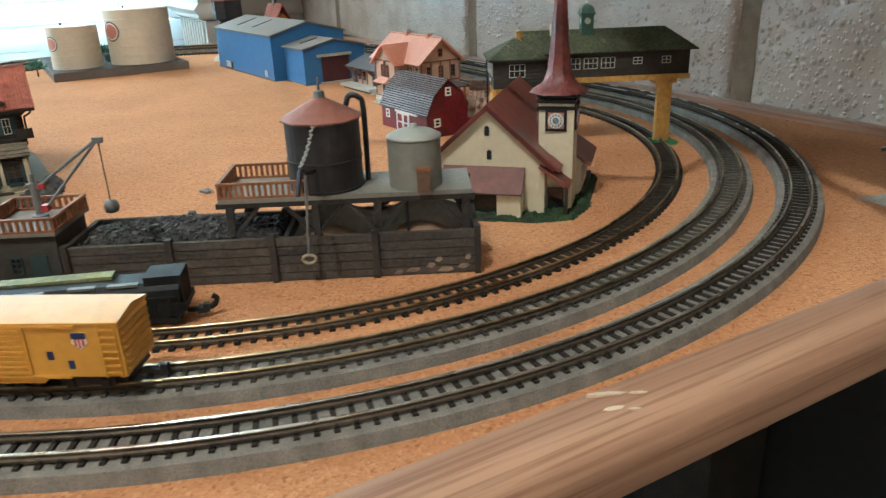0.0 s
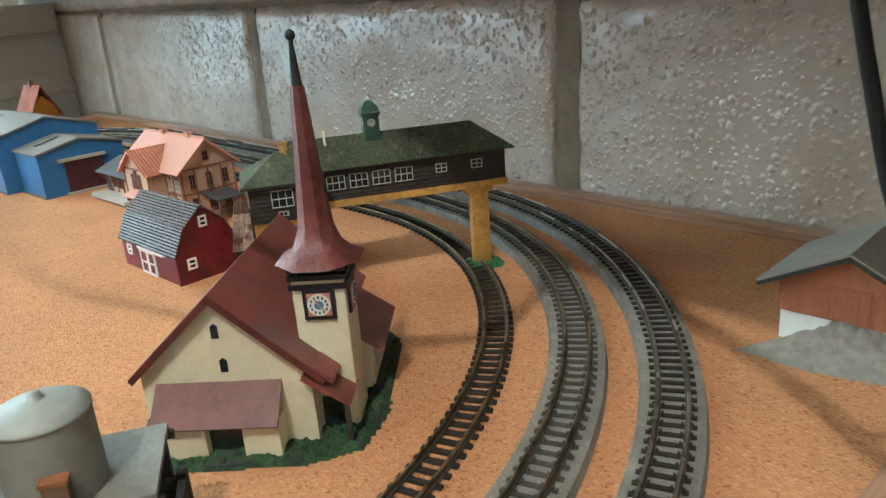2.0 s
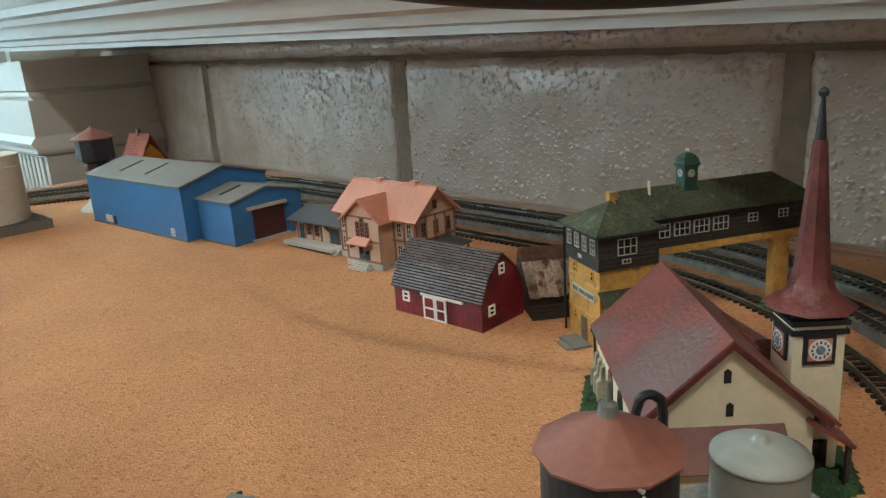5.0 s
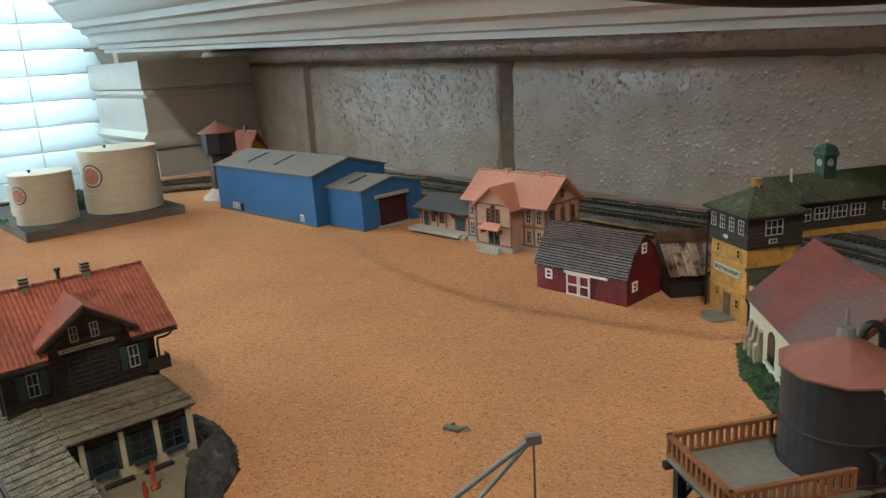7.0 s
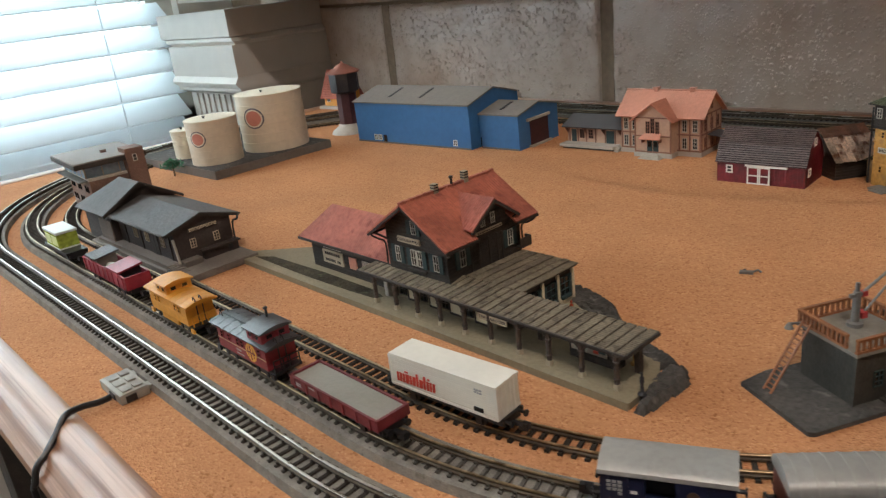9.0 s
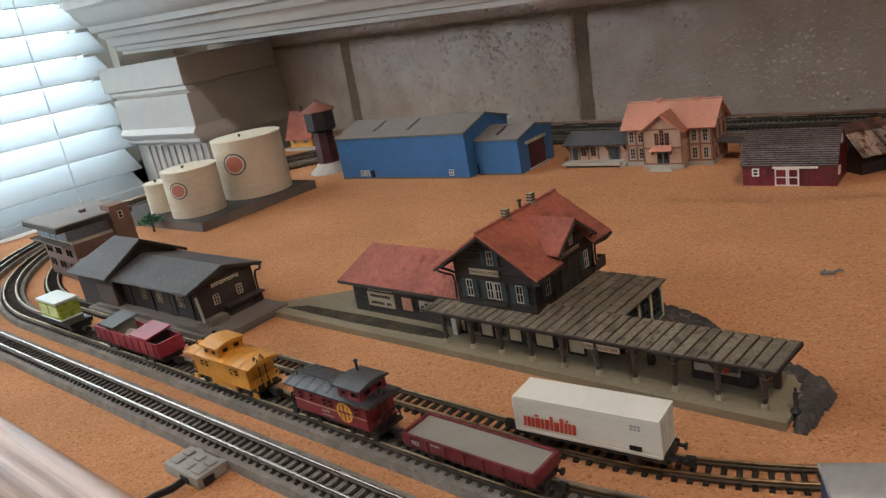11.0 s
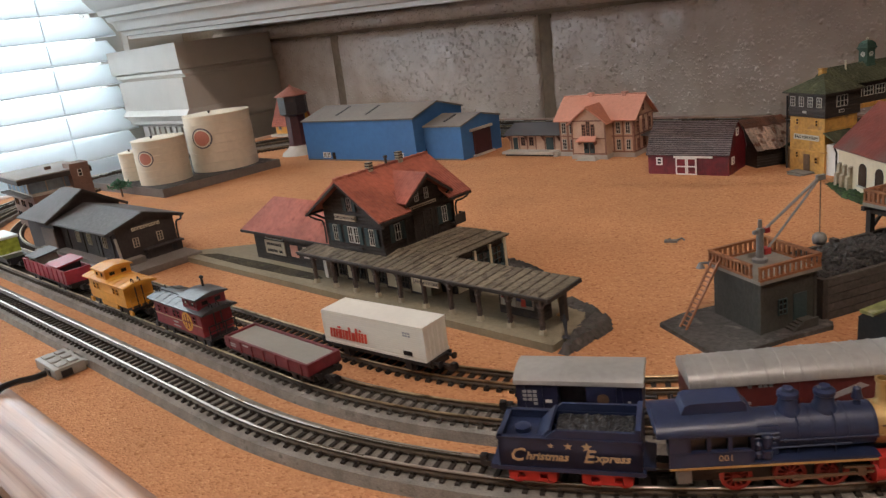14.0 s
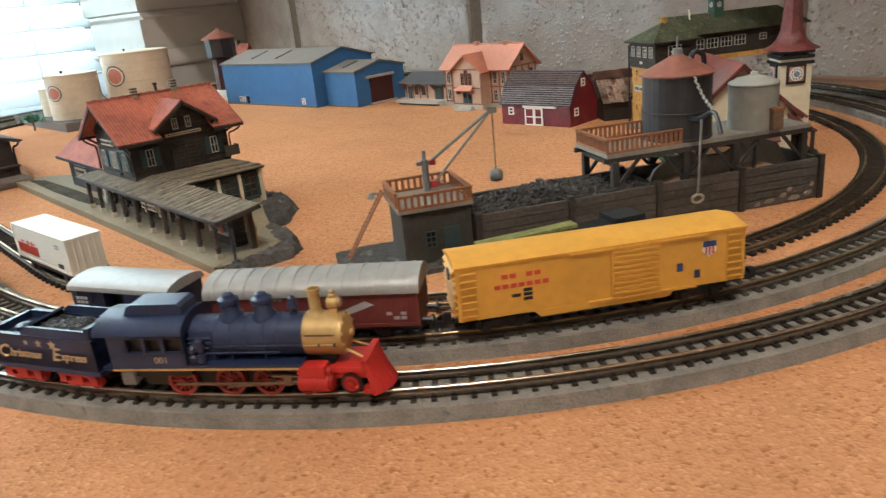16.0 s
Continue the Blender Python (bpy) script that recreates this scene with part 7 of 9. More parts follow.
def oil_depot():
    t = thing("oil_depot", at(-724, 65, 0, 1.5), "three cream oil tanks standing on a dark concrete plinth", "oil tank")
    part("plinth", B((-150, 0, 0, 118, 0, 7.0)), BASEGREY, t, "dark grey concrete plinth")
    part("plinth_top", B(-149, -1, 1, 117, 7.0, 7.3), ROCK, t)
    for x, y, r, h in ((-36, 84, 29.5, 56.5), (-40, 26, 22.0, 44.5), (-88, 24, 13.0, 32)):
        tank = part("tank", lathe([(r, 7.2), (r, h)], 40, centre=(x, y)), TANKCREAM, t, "cream ribbed cylindrical tank")
        part("tank_lid", lathe([(r + 0.5, h - 0.4), (r + 0.5, h + 0.4), (r * 0.5, h + 1.4), (0.4, h + 1.8)], 40, centre=(x, y)), TANKTOP, tank, "ivory tank lid")
        for i in range(1, 6):
            z = 7.2 + (h - 7.2) * i / 6
            part("weld_ring", lathe([(r, z - 0.35), (r + 0.28, z - 0.15), (r + 0.28, z + 0.15), (r, z + 0.35)], 40, centre=(x, y)), TANKCREAM, tank)
        part("lid_valve", lathe([(0.8, h + 0.6), (0.8, h + 2.6), (1.3, h + 2.8), (1.3, h + 3.4)], 8, centre=(x + r * 0.3, y - r * 0.4)), BLACK, tank)
        for a in (-64,) if r > 14 else ():
            rr, az = r + 0.1, radians(a)
            z = 7 + (h - 7) * 0.62
            for rad, mt, off in ((r * 0.31, EMBLEMGREY, 0.0), (r * 0.265, TANKTOP, 0.15), (r * 0.225, EMBLEMRED, 0.3)):
                bm = bmesh.new()
                ring = []
                for i in range(28):
                    u, w = rad * 1.12 * math.cos(i * math.tau / 28), rad * math.sin(i * math.tau / 28)
                    aa = az + u / rr
                    ring.append(bm.verts.new((x + (rr + off + 0.2) * math.cos(aa), y + (rr + off + 0.2) * math.sin(aa), z + w)))
                mid = bm.verts.new((x + (rr + off + 0.2) * math.cos(az), y + (rr + off + 0.2) * math.sin(az), z))
                for i in range(28):
                    bm.faces.new((mid, ring[i], ring[(i + 1) % 28]))
                part("emblem", bm, mt, tank, "plain oval emblem")
    part("pump", lathe([(3, 7.2), (3, 14), (1.2, 16)], 10, centre=(-62, 57)), PATINA, t)


def bush(m, label, seed):
    t = thing("bush", m, label, "bush")
    part("stem", cone((0, 0, 0), (0, 0, 11), 0.9, 0.5, 7), BROWNTRIM, t)
    rnd = random.Random(seed)
    bm = bmesh.new()
    for i in range(150):
        a, e = rnd.uniform(0, math.tau), rnd.uniform(0.1, 1.3)
        r = rnd.uniform(3.0, 11.0)
        c = Vector((r * math.cos(a) * math.cos(e), r * math.sin(a) * math.cos(e), 9 + r * 0.9 * math.sin(e) - 0.3 * r))
        d = Vector((rnd.uniform(-1, 1), rnd.uniform(-1, 1), rnd.uniform(-0.5, 1))).normalized() * rnd.uniform(1.5, 3.2)
        s = d.cross(Vector((rnd.uniform(-1, 1), rnd.uniform(-1, 1), 1))).normalized() * 0.8
        slab([c - d, c + s, c + d, c - s], 0.15, bm)
    part("foliage", bm, mat("plastic_foliage", (0.02, 0.12, 0.05), 0.5, var=0.3, scale=200), t, "bright green plastic leaves")


def back_water_tower():
    t = thing("water_tower", at(-768, 237), "brown octagonal water tower with a red roof on a grey base", "water tower")
    part("base", lathe([(20, 0), (19, 2), (13, 6), (11, 9)], 14), STONE, t, "pale stone base")
    part("shaft", lathe([(10.5, 8), (10.0, 40)], 8), DARKMAROON, t, "dark maroon shaft")
    part("head", lathe([(11, 39), (14.5, 41), (14.5, 59)], 8), TANKBLACK, t, "dark tank head")
    part("roof", lathe([(17, 58), (17, 59), (2, 67), (1, 69)], 8), TANKROOF, t, "red pyramid roof")


def yellow_cottage():
    t = thing("cottage", at(-915, 335, 0, 6), "small yellow cottage with a steep red roof", "house")
    part("wall", gable_walls(36, 26, 20, 34), YELLOWCAB, t)
    gable_roof(t, 36, 26, 19, 44, 3, 4, 1, TILE, None)
    for x in (-10, 8):
        window(t, x, -13, 12, 0, 5, 8, 2, 2)
    part("plinth", B(-22, 28, -19, 16, 0, 3), STONE, t)
    part("chimney", B(-4, 0, -2, 2, 40, 49), BRICK, t)


def hill_shed():
    t = thing("trackside_shed", at(-125, 317, 0, 2), "red-brown plank shed on white footing beside a rock mound", "shed")
    part("footing", B(0, 36, 0, 32, 0, 9.5), WHITE, t, "white footing wall")
    wall = mat("terracotta_plank", (0.36, 0.125, 0.06), 0.6, var=0.15, scale=200, bump=0.3, wave=("X", 0.0015, 0.5))
    part("wall", prism([(-0.6, 9), (36.6, 9), (36.6, 19.5), (18, 29), (-0.6, 19.5)], -0.6, 32, "y"), wall, t)
    k = 9.5 / 18.6
    for s in (-1, 1):
        e = 18 + s * 24
        part("roof_slope", slab([(18, -4, 30.4), (e, -4, 30.4 - 24 * k), (e, 35, 30.4 - 24 * k), (18, 35, 30.4)], 0.9), TANROOF, t)
        part("barge_board", slab([(18, -4.2, 29.7), (e, -4.2, 29.7 - 24 * k), (e, -3.7, 29.7 - 24 * k), (18, -3.7, 29.7)], 1.2), DARKBEAM, t)
    part("door", B(13, 23, -1.0, -0.4, 9.5, 19), wall, t)
    part("door_rail", B((12.6, 23.4, -1.2, -0.5, 18.6, 19.4), (12.6, 13.2, -1.2, -0.5, 9.5, 19), (22.8, 23.4, -1.2, -0.5, 9.5, 19)), wall, t)
    part("rock_mound", lump_field([(-6, -15.5), (14, -16.5), (42, -11), (62, -2), (62, 16), (9, 16)], lambda x, y: 9.6 + 1.5 * noise.noise(Vector((x * 0.11, y * 0.11, 4))), 0.9, 2.6, 0.22, 3.0, 15.0), MOUND, t, "pale grey rock mound", smooth=False)


warehouse()
pink_station()
barn()
rusty_shed()
signal_box()
church()
coal_hut()
coal_bin()
water_stage()
depot()
freight_house()
interlocking()
oil_depot()
back_water_tower()
yellow_cottage()
hill_shed()
bush(at(-781, 55, 0), "small bright green plastic palm-like bush on cork", 3)
bush(at(-800, 118, 7.4), "small bright green plastic palm-like bush on cork", 5)
figurine(at(-275.5, -16.5, 2.7), FLESHLESS, "tiny black plastic figure on the platform end")
figurine(at(-326.5, 14.5, 2.7), ORANGEFIG, "tiny orange plastic figure behind the canopy")
figurine(at(-317.5, 9.5, 2.7), ORANGEFIG, "tiny orange plastic figure beside the canopy roof")
figurine(at(-288, -1.5, 2.7), OCHRE, "tiny ochre plastic figure at the canopy end")

# ---------------------------------------------------------------- rolling stock


def on_track(key, x=None, deg=None):
    """The pose of a vehicle's middle on the front straight at x, or on the east bend at an angle."""
    R = RAD[key]
    s = x - XL if x is not None else (CX - XL) + R * radians(deg + 90)
    px, py, h = track_point(R, s)
    return at(px, py, RAILTOP[key], h)


WHEELS = {}


def wheelset(parent, x, r, material, spokes=0):
    key = (r, material.name, spokes)
    if key in WHEELS:
        return share("wheelset", WHEELS[key], at(x, 0, 0), parent)
    bm = bmesh.new()
    for s in (-1, 1):
        if spokes:
            n = 24
            for k in range(n):
                a0, a1 = math.tau * k / n, math.tau * (k + 1) / n
                q = []
                for rr in (r, r * 0.76):
                    for aa in (a0, a1):
                        q.append((rr * math.cos(aa), rr * math.sin(aa)))
                prism([(q[0][0], q[0][1] + r), (q[1][0], q[1][1] + r), (q[3][0], q[3][1] + r), (q[2][0], q[2][1] + r)], s * 3.2, s * 4.3, "y", bm)
            for k in range(spokes):
                a = math.tau * k / spokes
                d = Vector((math.cos(a), math.sin(a)))
                e = Vector((-d.y, d.x)) * r * 0.06
                pts = [d * r * 0.15 + e, d * r * 0.8 + e, d * r * 0.8 - e, d * r * 0.15 - e]
                prism([(p.x, p.y + r) for p in pts], s * 3.4, s * 4.1, "y", bm)
            rod((0, s * 3.2, r), (0, s * 4.6, r), r * 0.24, 12, bm)
        else:
            cone((0, s * 3.1, r), (0, s * 4.0, r), r, r * 0.94, 18, bm)
            rod((0, s * 3.9, r), (0, s * 4.3, r), r * 0.3, 8, bm)
    rod((0, -3.6, r), (0, 3.6, r), 0.45, 8, bm)
    ob = part("wheelset", bm, material, parent, m=at(x, 0, 0))
    WHEELS[key] = ob
    return ob


def coupler(parent, x, s):
    bm = B((min(0, s * 3.6), max(0, s * 3.6), -0.7, 0.7, 1.9, 2.9))
    box(bm, min(s * 3.0, s * 5.4), max(s * 3.0, s * 5.4), -1.6, 1.6, 1.7, 3.1)
    box(bm, min(s * 4.6, s * 6.2), max(s * 4.6, s * 6.2), -1.5, 0.2, 1.9, 4.3)
    return part("coupler", bm, BLACK, parent, m=at(x, 0, 0))


def buffers(parent, x, s):
    for y in (-3.6, 3.6):
        bm = rod((0, y, 4.4), (s * 2.2, y, 4.4), 0.55, 8)
        cone((s * 2.2, y, 4.4), (s * 2.7, y, 4.4), 1.15, 1.15, 10, bm)
        part("buffer", bm, BLACK, parent, m=at(x, 0, 0))


def truck(parent, x, base=8.0):
    t = part("truck_frame", B((-base / 2 - 2.2, base / 2 + 2.2, -5.0, -4.2, 1.4, 3.4), (-base / 2 - 2.2, base / 2 + 2.2, 4.2, 5.0, 1.4, 3.4), (-1.4, 1.4, -4.6, 4.6, 1.8, 3.8), (-base / 2 - 0.9, -base / 2 + 0.9, -5.4, -4.8, 1.0, 3.0), (base / 2 - 0.9, base / 2 + 0.9, -5.4, -4.8, 1.0, 3.0)), BLACK, parent, m=at(x, 0, 0))
    for s in (-1, 1):
        wheelset(t, s * base / 2, 2.0, GUNMETAL)
    return t


def vaulted(L, W, z0, rise, over, ribs, parent, material, label=""):
    """A curved wagon roof, with ribs across it."""
    n = 12
    pts = [(-W / 2 - over, z0 - 0.3)]
    for i in range(n + 1):
        a = math.pi * i / n
        pts.append((-(W / 2 + over) * math.cos(a), z0 + rise * math.sin(a) ** 0.8))
    pts.append((W / 2 + over, z0 - 0.3))
    roof = part("roof", prism(pts, -L / 2 - 0.5, L / 2 + 0.5, "x"), material, parent, label)
    for i in range(ribs):
        x = -L / 2 + L * (i + 0.5) / ribs
        rp = [(p[0] * 1.015, p[1] + 0.16) for p in pts[1:-1]]
        part("roof_rib", prism(rp, x - 0.22, x + 0.22, "x"), material, roof)
    return roof


def underframe(parent, L, z0, z1, W=9.0):
    return part("underframe", B((-L / 2, L / 2, -W / 2, W / 2, z0, z1), (-L / 2, L / 2, -5.6, -4.8, z1 - 1.4, z1), (-L / 2, L / 2, 4.8, 5.6, z1 - 1.4, z1)), BLACK, parent)


def navy_van():
    t = thing("goods_van", on_track("middle", deg=-63.7), "navy four-wheel goods van with a silver roof and open door", "wagon")
    L, W = 31.0, 12.6
    underframe(t, L, 2.6, 4.6)
    part("body", B((-L / 2, -5, -W / 2, W / 2, 4.4, 13.2), (2.0, L / 2, -W / 2, W / 2, 4.4, 13.2), (-5, 2, 0, W / 2, 4.4, 13.2), (-5, 2, -W / 2, W / 2, 4.4, 5.4)), NAVYCAR, t)
    part("door_recess", B(-5, 2, -2.5, 0.1, 5.3, 13), BLACK, t, "dark open doorway")
    part("sliding_door", B(2.2, 9.4, -W / 2 - 0.6, -W / 2 + 0.1, 4.8, 12.6), NAVYCAR, t)
    vaulted(L, W, 13.0, 2.4, 0.7, 0, t, SILVERROOF, "plain silver roof")
    for x in (-13.5, -9, 10.5, 14.5):
        part("body_rib", B(x - 0.3, x + 0.3, -W / 2 - 0.35, W / 2 + 0.35, 4.6, 12.9), NAVYCAR, t)
    bars_of(t, -12.0, -W / 2 - 0.3, 9, 0, 4.0, 4.5, PRINT, 4, 3, seed=2)
    bars_of(t, -7.4, -W / 2 - 0.1, 8, 0, 2.2, 1.2, WHITE, 1, 1, seed=3)
    part("emblem", lathe([(0.1, 0), (1.5, 0.05), (1.5, 0.15), (0.1, 0.2)], 14), BROWNTRIM, t, "small brown shield emblem", m=at(6.2, -W / 2 - 0.65, 9.2, 0, 90))
    bars_of(t, 12.4, -W / 2 - 0.1, 8, 0, 3, 1.4, PRINT, 2, 3, seed=5)
    for x in (-9, 9):
        wheelset(t, x, 2.3, GUNMETAL)
        part("axle_guard", B(x - 1.3, x + 1.3, -5.2, -4.4, 1.4, 4), BLACK, t)
    for s in (-1, 1):
        coupler(t, s * L / 2, s)
        buffers(t, s * L / 2, s)


def brown_van():
    t = thing("goods_van", on_track("middle", deg=-50.6), "long brown-red sliding wall van with a ribbed silver roof", "wagon")
    L, W = 50.5, 12.8
    underframe(t, L, 2.4, 4.4)
    part("body", B(-L / 2, L / 2, -W / 2, W / 2, 4.2, 12.8), BROWNRED, t)
    vaulted(L, W, 12.6, 4.0, 0.6, 13, t, SILVERROOF, "ribbed silver roof")
    for x in (-24.8, -0.3, 24.8):
        part("body_post", B(x - 0.4, x + 0.4, -W / 2 - 0.35, W / 2 + 0.35, 4.2, 12.7), BROWNRED, t)
    part("body_rail", B(-L / 2, L / 2, -W / 2 - 0.3, W / 2 + 0.3, 4.2, 5.0), BROWNRED, t)
    part("stripe", slab([(3, -W / 2 - 0.12, 6.6), (5, -W / 2 - 0.12, 6.0), (15, -W / 2 - 0.12, 9.6), (13, -W / 2 - 0.12, 10.6)], 0.1), PRINT, t, "pale slanted stripe")
    for x, w in ((-20, 4), (-13, 3), (20, 5)):
        bars_of(t, x, -W / 2 - 0.08, 6.8, 0, w, 2.2, PRINT, 2, 3, seed=int(x) + 50)
    bars_of(t, -9.5, -W / 2 - 0.08, 11.6, 0, 6, 0.9, PRINT, 1, 5, seed=8)
    for x in (-16, 16):
        wheelset(t, x, 2.3, GUNMETAL)
        part("axle_guard", B(x - 1.3, x + 1.3, -5.2, -4.4, 1.4, 4), BLACK, t)
    for s in (-1, 1):
        coupler(t, s * L / 2, s)
        buffers(t, s * L / 2, s)


def boxcar():
    t = thing("boxcar", on_track("middle", deg=-33.4), "bright yellow American boxcar with ribbed ends and ladders", "wagon")
    L, W, z0, z1 = 68.6, 13.6, 4.6, 17.6
    part("body", B((-L / 2, L / 2, -W / 2, W / 2, z0, z1),), YELLOW, t)
    part("side_sill", prism([(-17, z0 + 0.1), (17, z0 + 0.1), (15.5, z0 - 1.5), (-15.5, z0 - 1.5)], -W / 2 - 0.15, -W / 2 + 0.8, "y"), YELLOW, t)
    part("side_sill", prism([(-17, z0 + 0.1), (17, z0 + 0.1), (15.5, z0 - 1.5), (-15.5, z0 - 1.5)], W / 2 - 0.8, W / 2 + 0.15, "y"), YELLOW, t)
    part("roof", prism([(-W / 2 - 0.4, z1 - 0.4), (W / 2 + 0.4, z1 - 0.4), (W / 2 + 0.4, z1 + 0.1), (0, z1 + 1.5), (-W / 2 - 0.4, z1 + 0.1)], -L / 2 - 0.3, L / 2 + 0.3, "x"), YELLOW, t)
    for s in (-1, 1):
        for i in range(7):
            part("end_rib", prism([(s * (L / 2 - 0.1), z0 + 0.9 + i * 1.7), (s * (L / 2 + 0.75), z0 + 1.5 + i * 1.7), (s * (L / 2 - 0.1), z0 + 2.1 + i * 1.7)], -W / 2 + 0.8, W / 2 - 0.8, "y"), YELLOW, t)
        for y in (-W / 2 - 0.35,):
            lad = part("ladder", B((s * L / 2 - s * 0.9 - 0.2, s * L / 2 - s * 0.9 + 0.2, y, y + 0.3, z0, z1 - 1), (s * L / 2 - s * 4.4 - 0.2, s * L / 2 - s * 4.4 + 0.2, y, y + 0.3, z0, z1 - 1)), YELLOW, t)
            for i in range(7):
                xa, xb = sorted((s * (L / 2 - 0.8), s * (L / 2 - 4.5)))
                part("rung", B(xa, xb, y - 0.25, y + 0.25, z0 + 0.9 + i * 1.7, z0 + 1.3 + i * 1.7), YELLOW, lad)
    d = part("sliding_door", B(1.5, 13.5, -W / 2 - 0.5, -W / 2 + 0.1, z0 + 0.4, z1 - 0.8), YELLOW, t, "ribbed sliding door")
    for i in range(9):
        part("door_rib", B(2.1, 12.9, -W / 2 - 0.85, -W / 2 - 0.4, z0 + 1.1 + i * 1.25, z0 + 1.65 + i * 1.25), YELLOW, d)
    part("door_track", B((-8, 25, -W / 2 - 0.7, -W / 2 + 0.1, z1 - 0.9, z1 - 0.4), (-4, 22, -W / 2 - 0.7, -W / 2 + 0.1, z0 - 0.1, z0 + 0.4)), YELLOW, t)
    for r, (w, n) in enumerate(((9.5, 5), (13.0, 7))):
        bars_of(t, -19.5, -W / 2 - 0.05, z1 - 3.6 - r * 2.3, 0, w, 1.5, SIGNRED, 1, n, seed=11 + r)
    bars_of(t, -19.5, -W / 2 - 0.05, z0 + 4.6, 0, 5.5, 3.2, BLACK, 3, 2, seed=15)
    em = part("emblem", prism([(-1.6, 1.9), (1.6, 1.9), (1.7, -0.6), (0, -2.1), (-1.7, -0.6)], -0.1, 0.06, "y"), WHITE, t, "small shield emblem", m=at(25.4, -W / 2 - 0.08, z0 + 8.8))
    part("emblem_band", B(-1.6, 1.6, -0.2, -0.05, 0.5, 1.9), SIGNBLUE, em)
    part("emblem_band", B((-1.1, -0.6, -0.2, -0.05, -1.2, 0.4), (-0.2, 0.2, -0.2, -0.05, -1.6, 0.4), (0.6, 1.1, -0.2, -0.05, -1.2, 0.4)), SIGNRED, em)
    for x, z in ((18.2, 5.2), (22.5, 3.0)):
        part("data_plate", B(x - 0.7, x + 0.7, -W / 2 - 0.12, -W / 2 + 0.02, z0 + z - 1.0, z0 + z + 1.0), SIGNBLUE, t)
    part("underframe", B((-L / 2, L / 2, -4, 4, 3.4, z0 + 0.1), (-10, 10, -5.5, 5.5, 2.6, z0)), BLACK, t)
    for s in (-1, 1):
        truck(t, s * 24, 8)
        coupler(t, s * L / 2, s)
    part("brake_wheel", lathe([(0.2, 0), (1.5, 0.1), (1.5, 0.4), (0.2, 0.5)], 14), BLACK, t, m=at(-L / 2 - 0.8, -3, z1 - 2.2, 0, 0, -90))


def container_wagon():
    t = thing("container_wagon", on_track("inner", deg=-84.6), "black flat wagon carrying a ribbed off-white container", "wagon")
    L, W = 44.5, 11.4
    underframe(t, 47, 2.6, 5.2, 8.0)
    body = part("container", B(-L / 2, L / 2, -W / 2, W / 2, 5.4, 16.4), OFFWHITE, t, "ribbed off-white container")
    part("lid", B(-L / 2 - 0.15, L / 2 + 0.15, -W / 2 - 0.15, W / 2 + 0.15, 16.2, 16.9), OFFTOP, body)
    part("base_rail", B(-L / 2 - 0.15, L / 2 + 0.15, -W / 2 - 0.25, W / 2 + 0.25, 5.2, 6.0), OFFTOP, body)
    for s in (-1, 1):
        part("corner_post", B(s * L / 2 - 0.5, s * L / 2 + 0.5 * (s > 0) + 0.3 * (s < 0), -W / 2 - 0.2, -W / 2 + 0.7, 5.4, 16.4), OFFTOP, body)
    for i in range(13):
        z = 6.5 + i * 0.74
        part("side_rib", B(-L / 2 + 0.6, L / 2 - 0.6, -W / 2 - 0.08, -W / 2 + 0.1, z, z + 0.46), OFFTOP, body)
    # the maker's name as plain upright red bars
    x = -19.6
    for w, h in ((0.9, 3.3), (0.9, 3.3), (0.9, 3.3), (1.5, 3.3), (0.8, 3.3), (1.3, 3.3), (0.9, 4.7), (1.5, 3.0), (0.9, 4.7), (0.9, 3.3), (0.9, 3.3), (1.0, 3.3)):
        part("name_bar", prism([(x, 7.4), (x + w, 7.4), (x + w + 0.25, 7.4 + h), (x + 0.25, 7.4 + h)], -W / 2 - 0.3, -W / 2 - 0.1, "y"), SIGNRED, body, "plain red bar of a painted name")
        x += w + 0.42
    part("name_bar", B((-15.6, -14.2, -W / 2 - 0.3, -W / 2 - 0.1, 11.2, 11.8), (-5.4, -4.6, -W / 2 - 0.3, -W / 2 - 0.1, 11.2, 11.8)), SIGNRED, body)
    part("vent", B(13.5, 17.0, -W / 2 - 0.4, -W / 2 - 0.1, 6.6, 8.0), BLACK, body)
    bars_of(body, 15.6, -W / 2 - 0.3, 13.8, 0, 3.2, 1.8, PRINT, 2, 3, seed=21)
    for y in (-3.2, -1.2, 1.2, 3.2):
        part("door_bar", rod((L / 2 + 0.3, y, 6), (L / 2 + 0.3, y, 16), 0.22, 6), OFFTOP, body)
    for x in (-14, 14):
        wheelset(t, x, 2.3, GUNMETAL)
        part("axle_guard", B(x - 1.3, x + 1.3, -5.2, -4.4, 1.2, 4), BLACK, t)
    for s in (-1, 1):
        coupler(t, s * 23.5, s)
        buffers(t, s * 23.5, s)


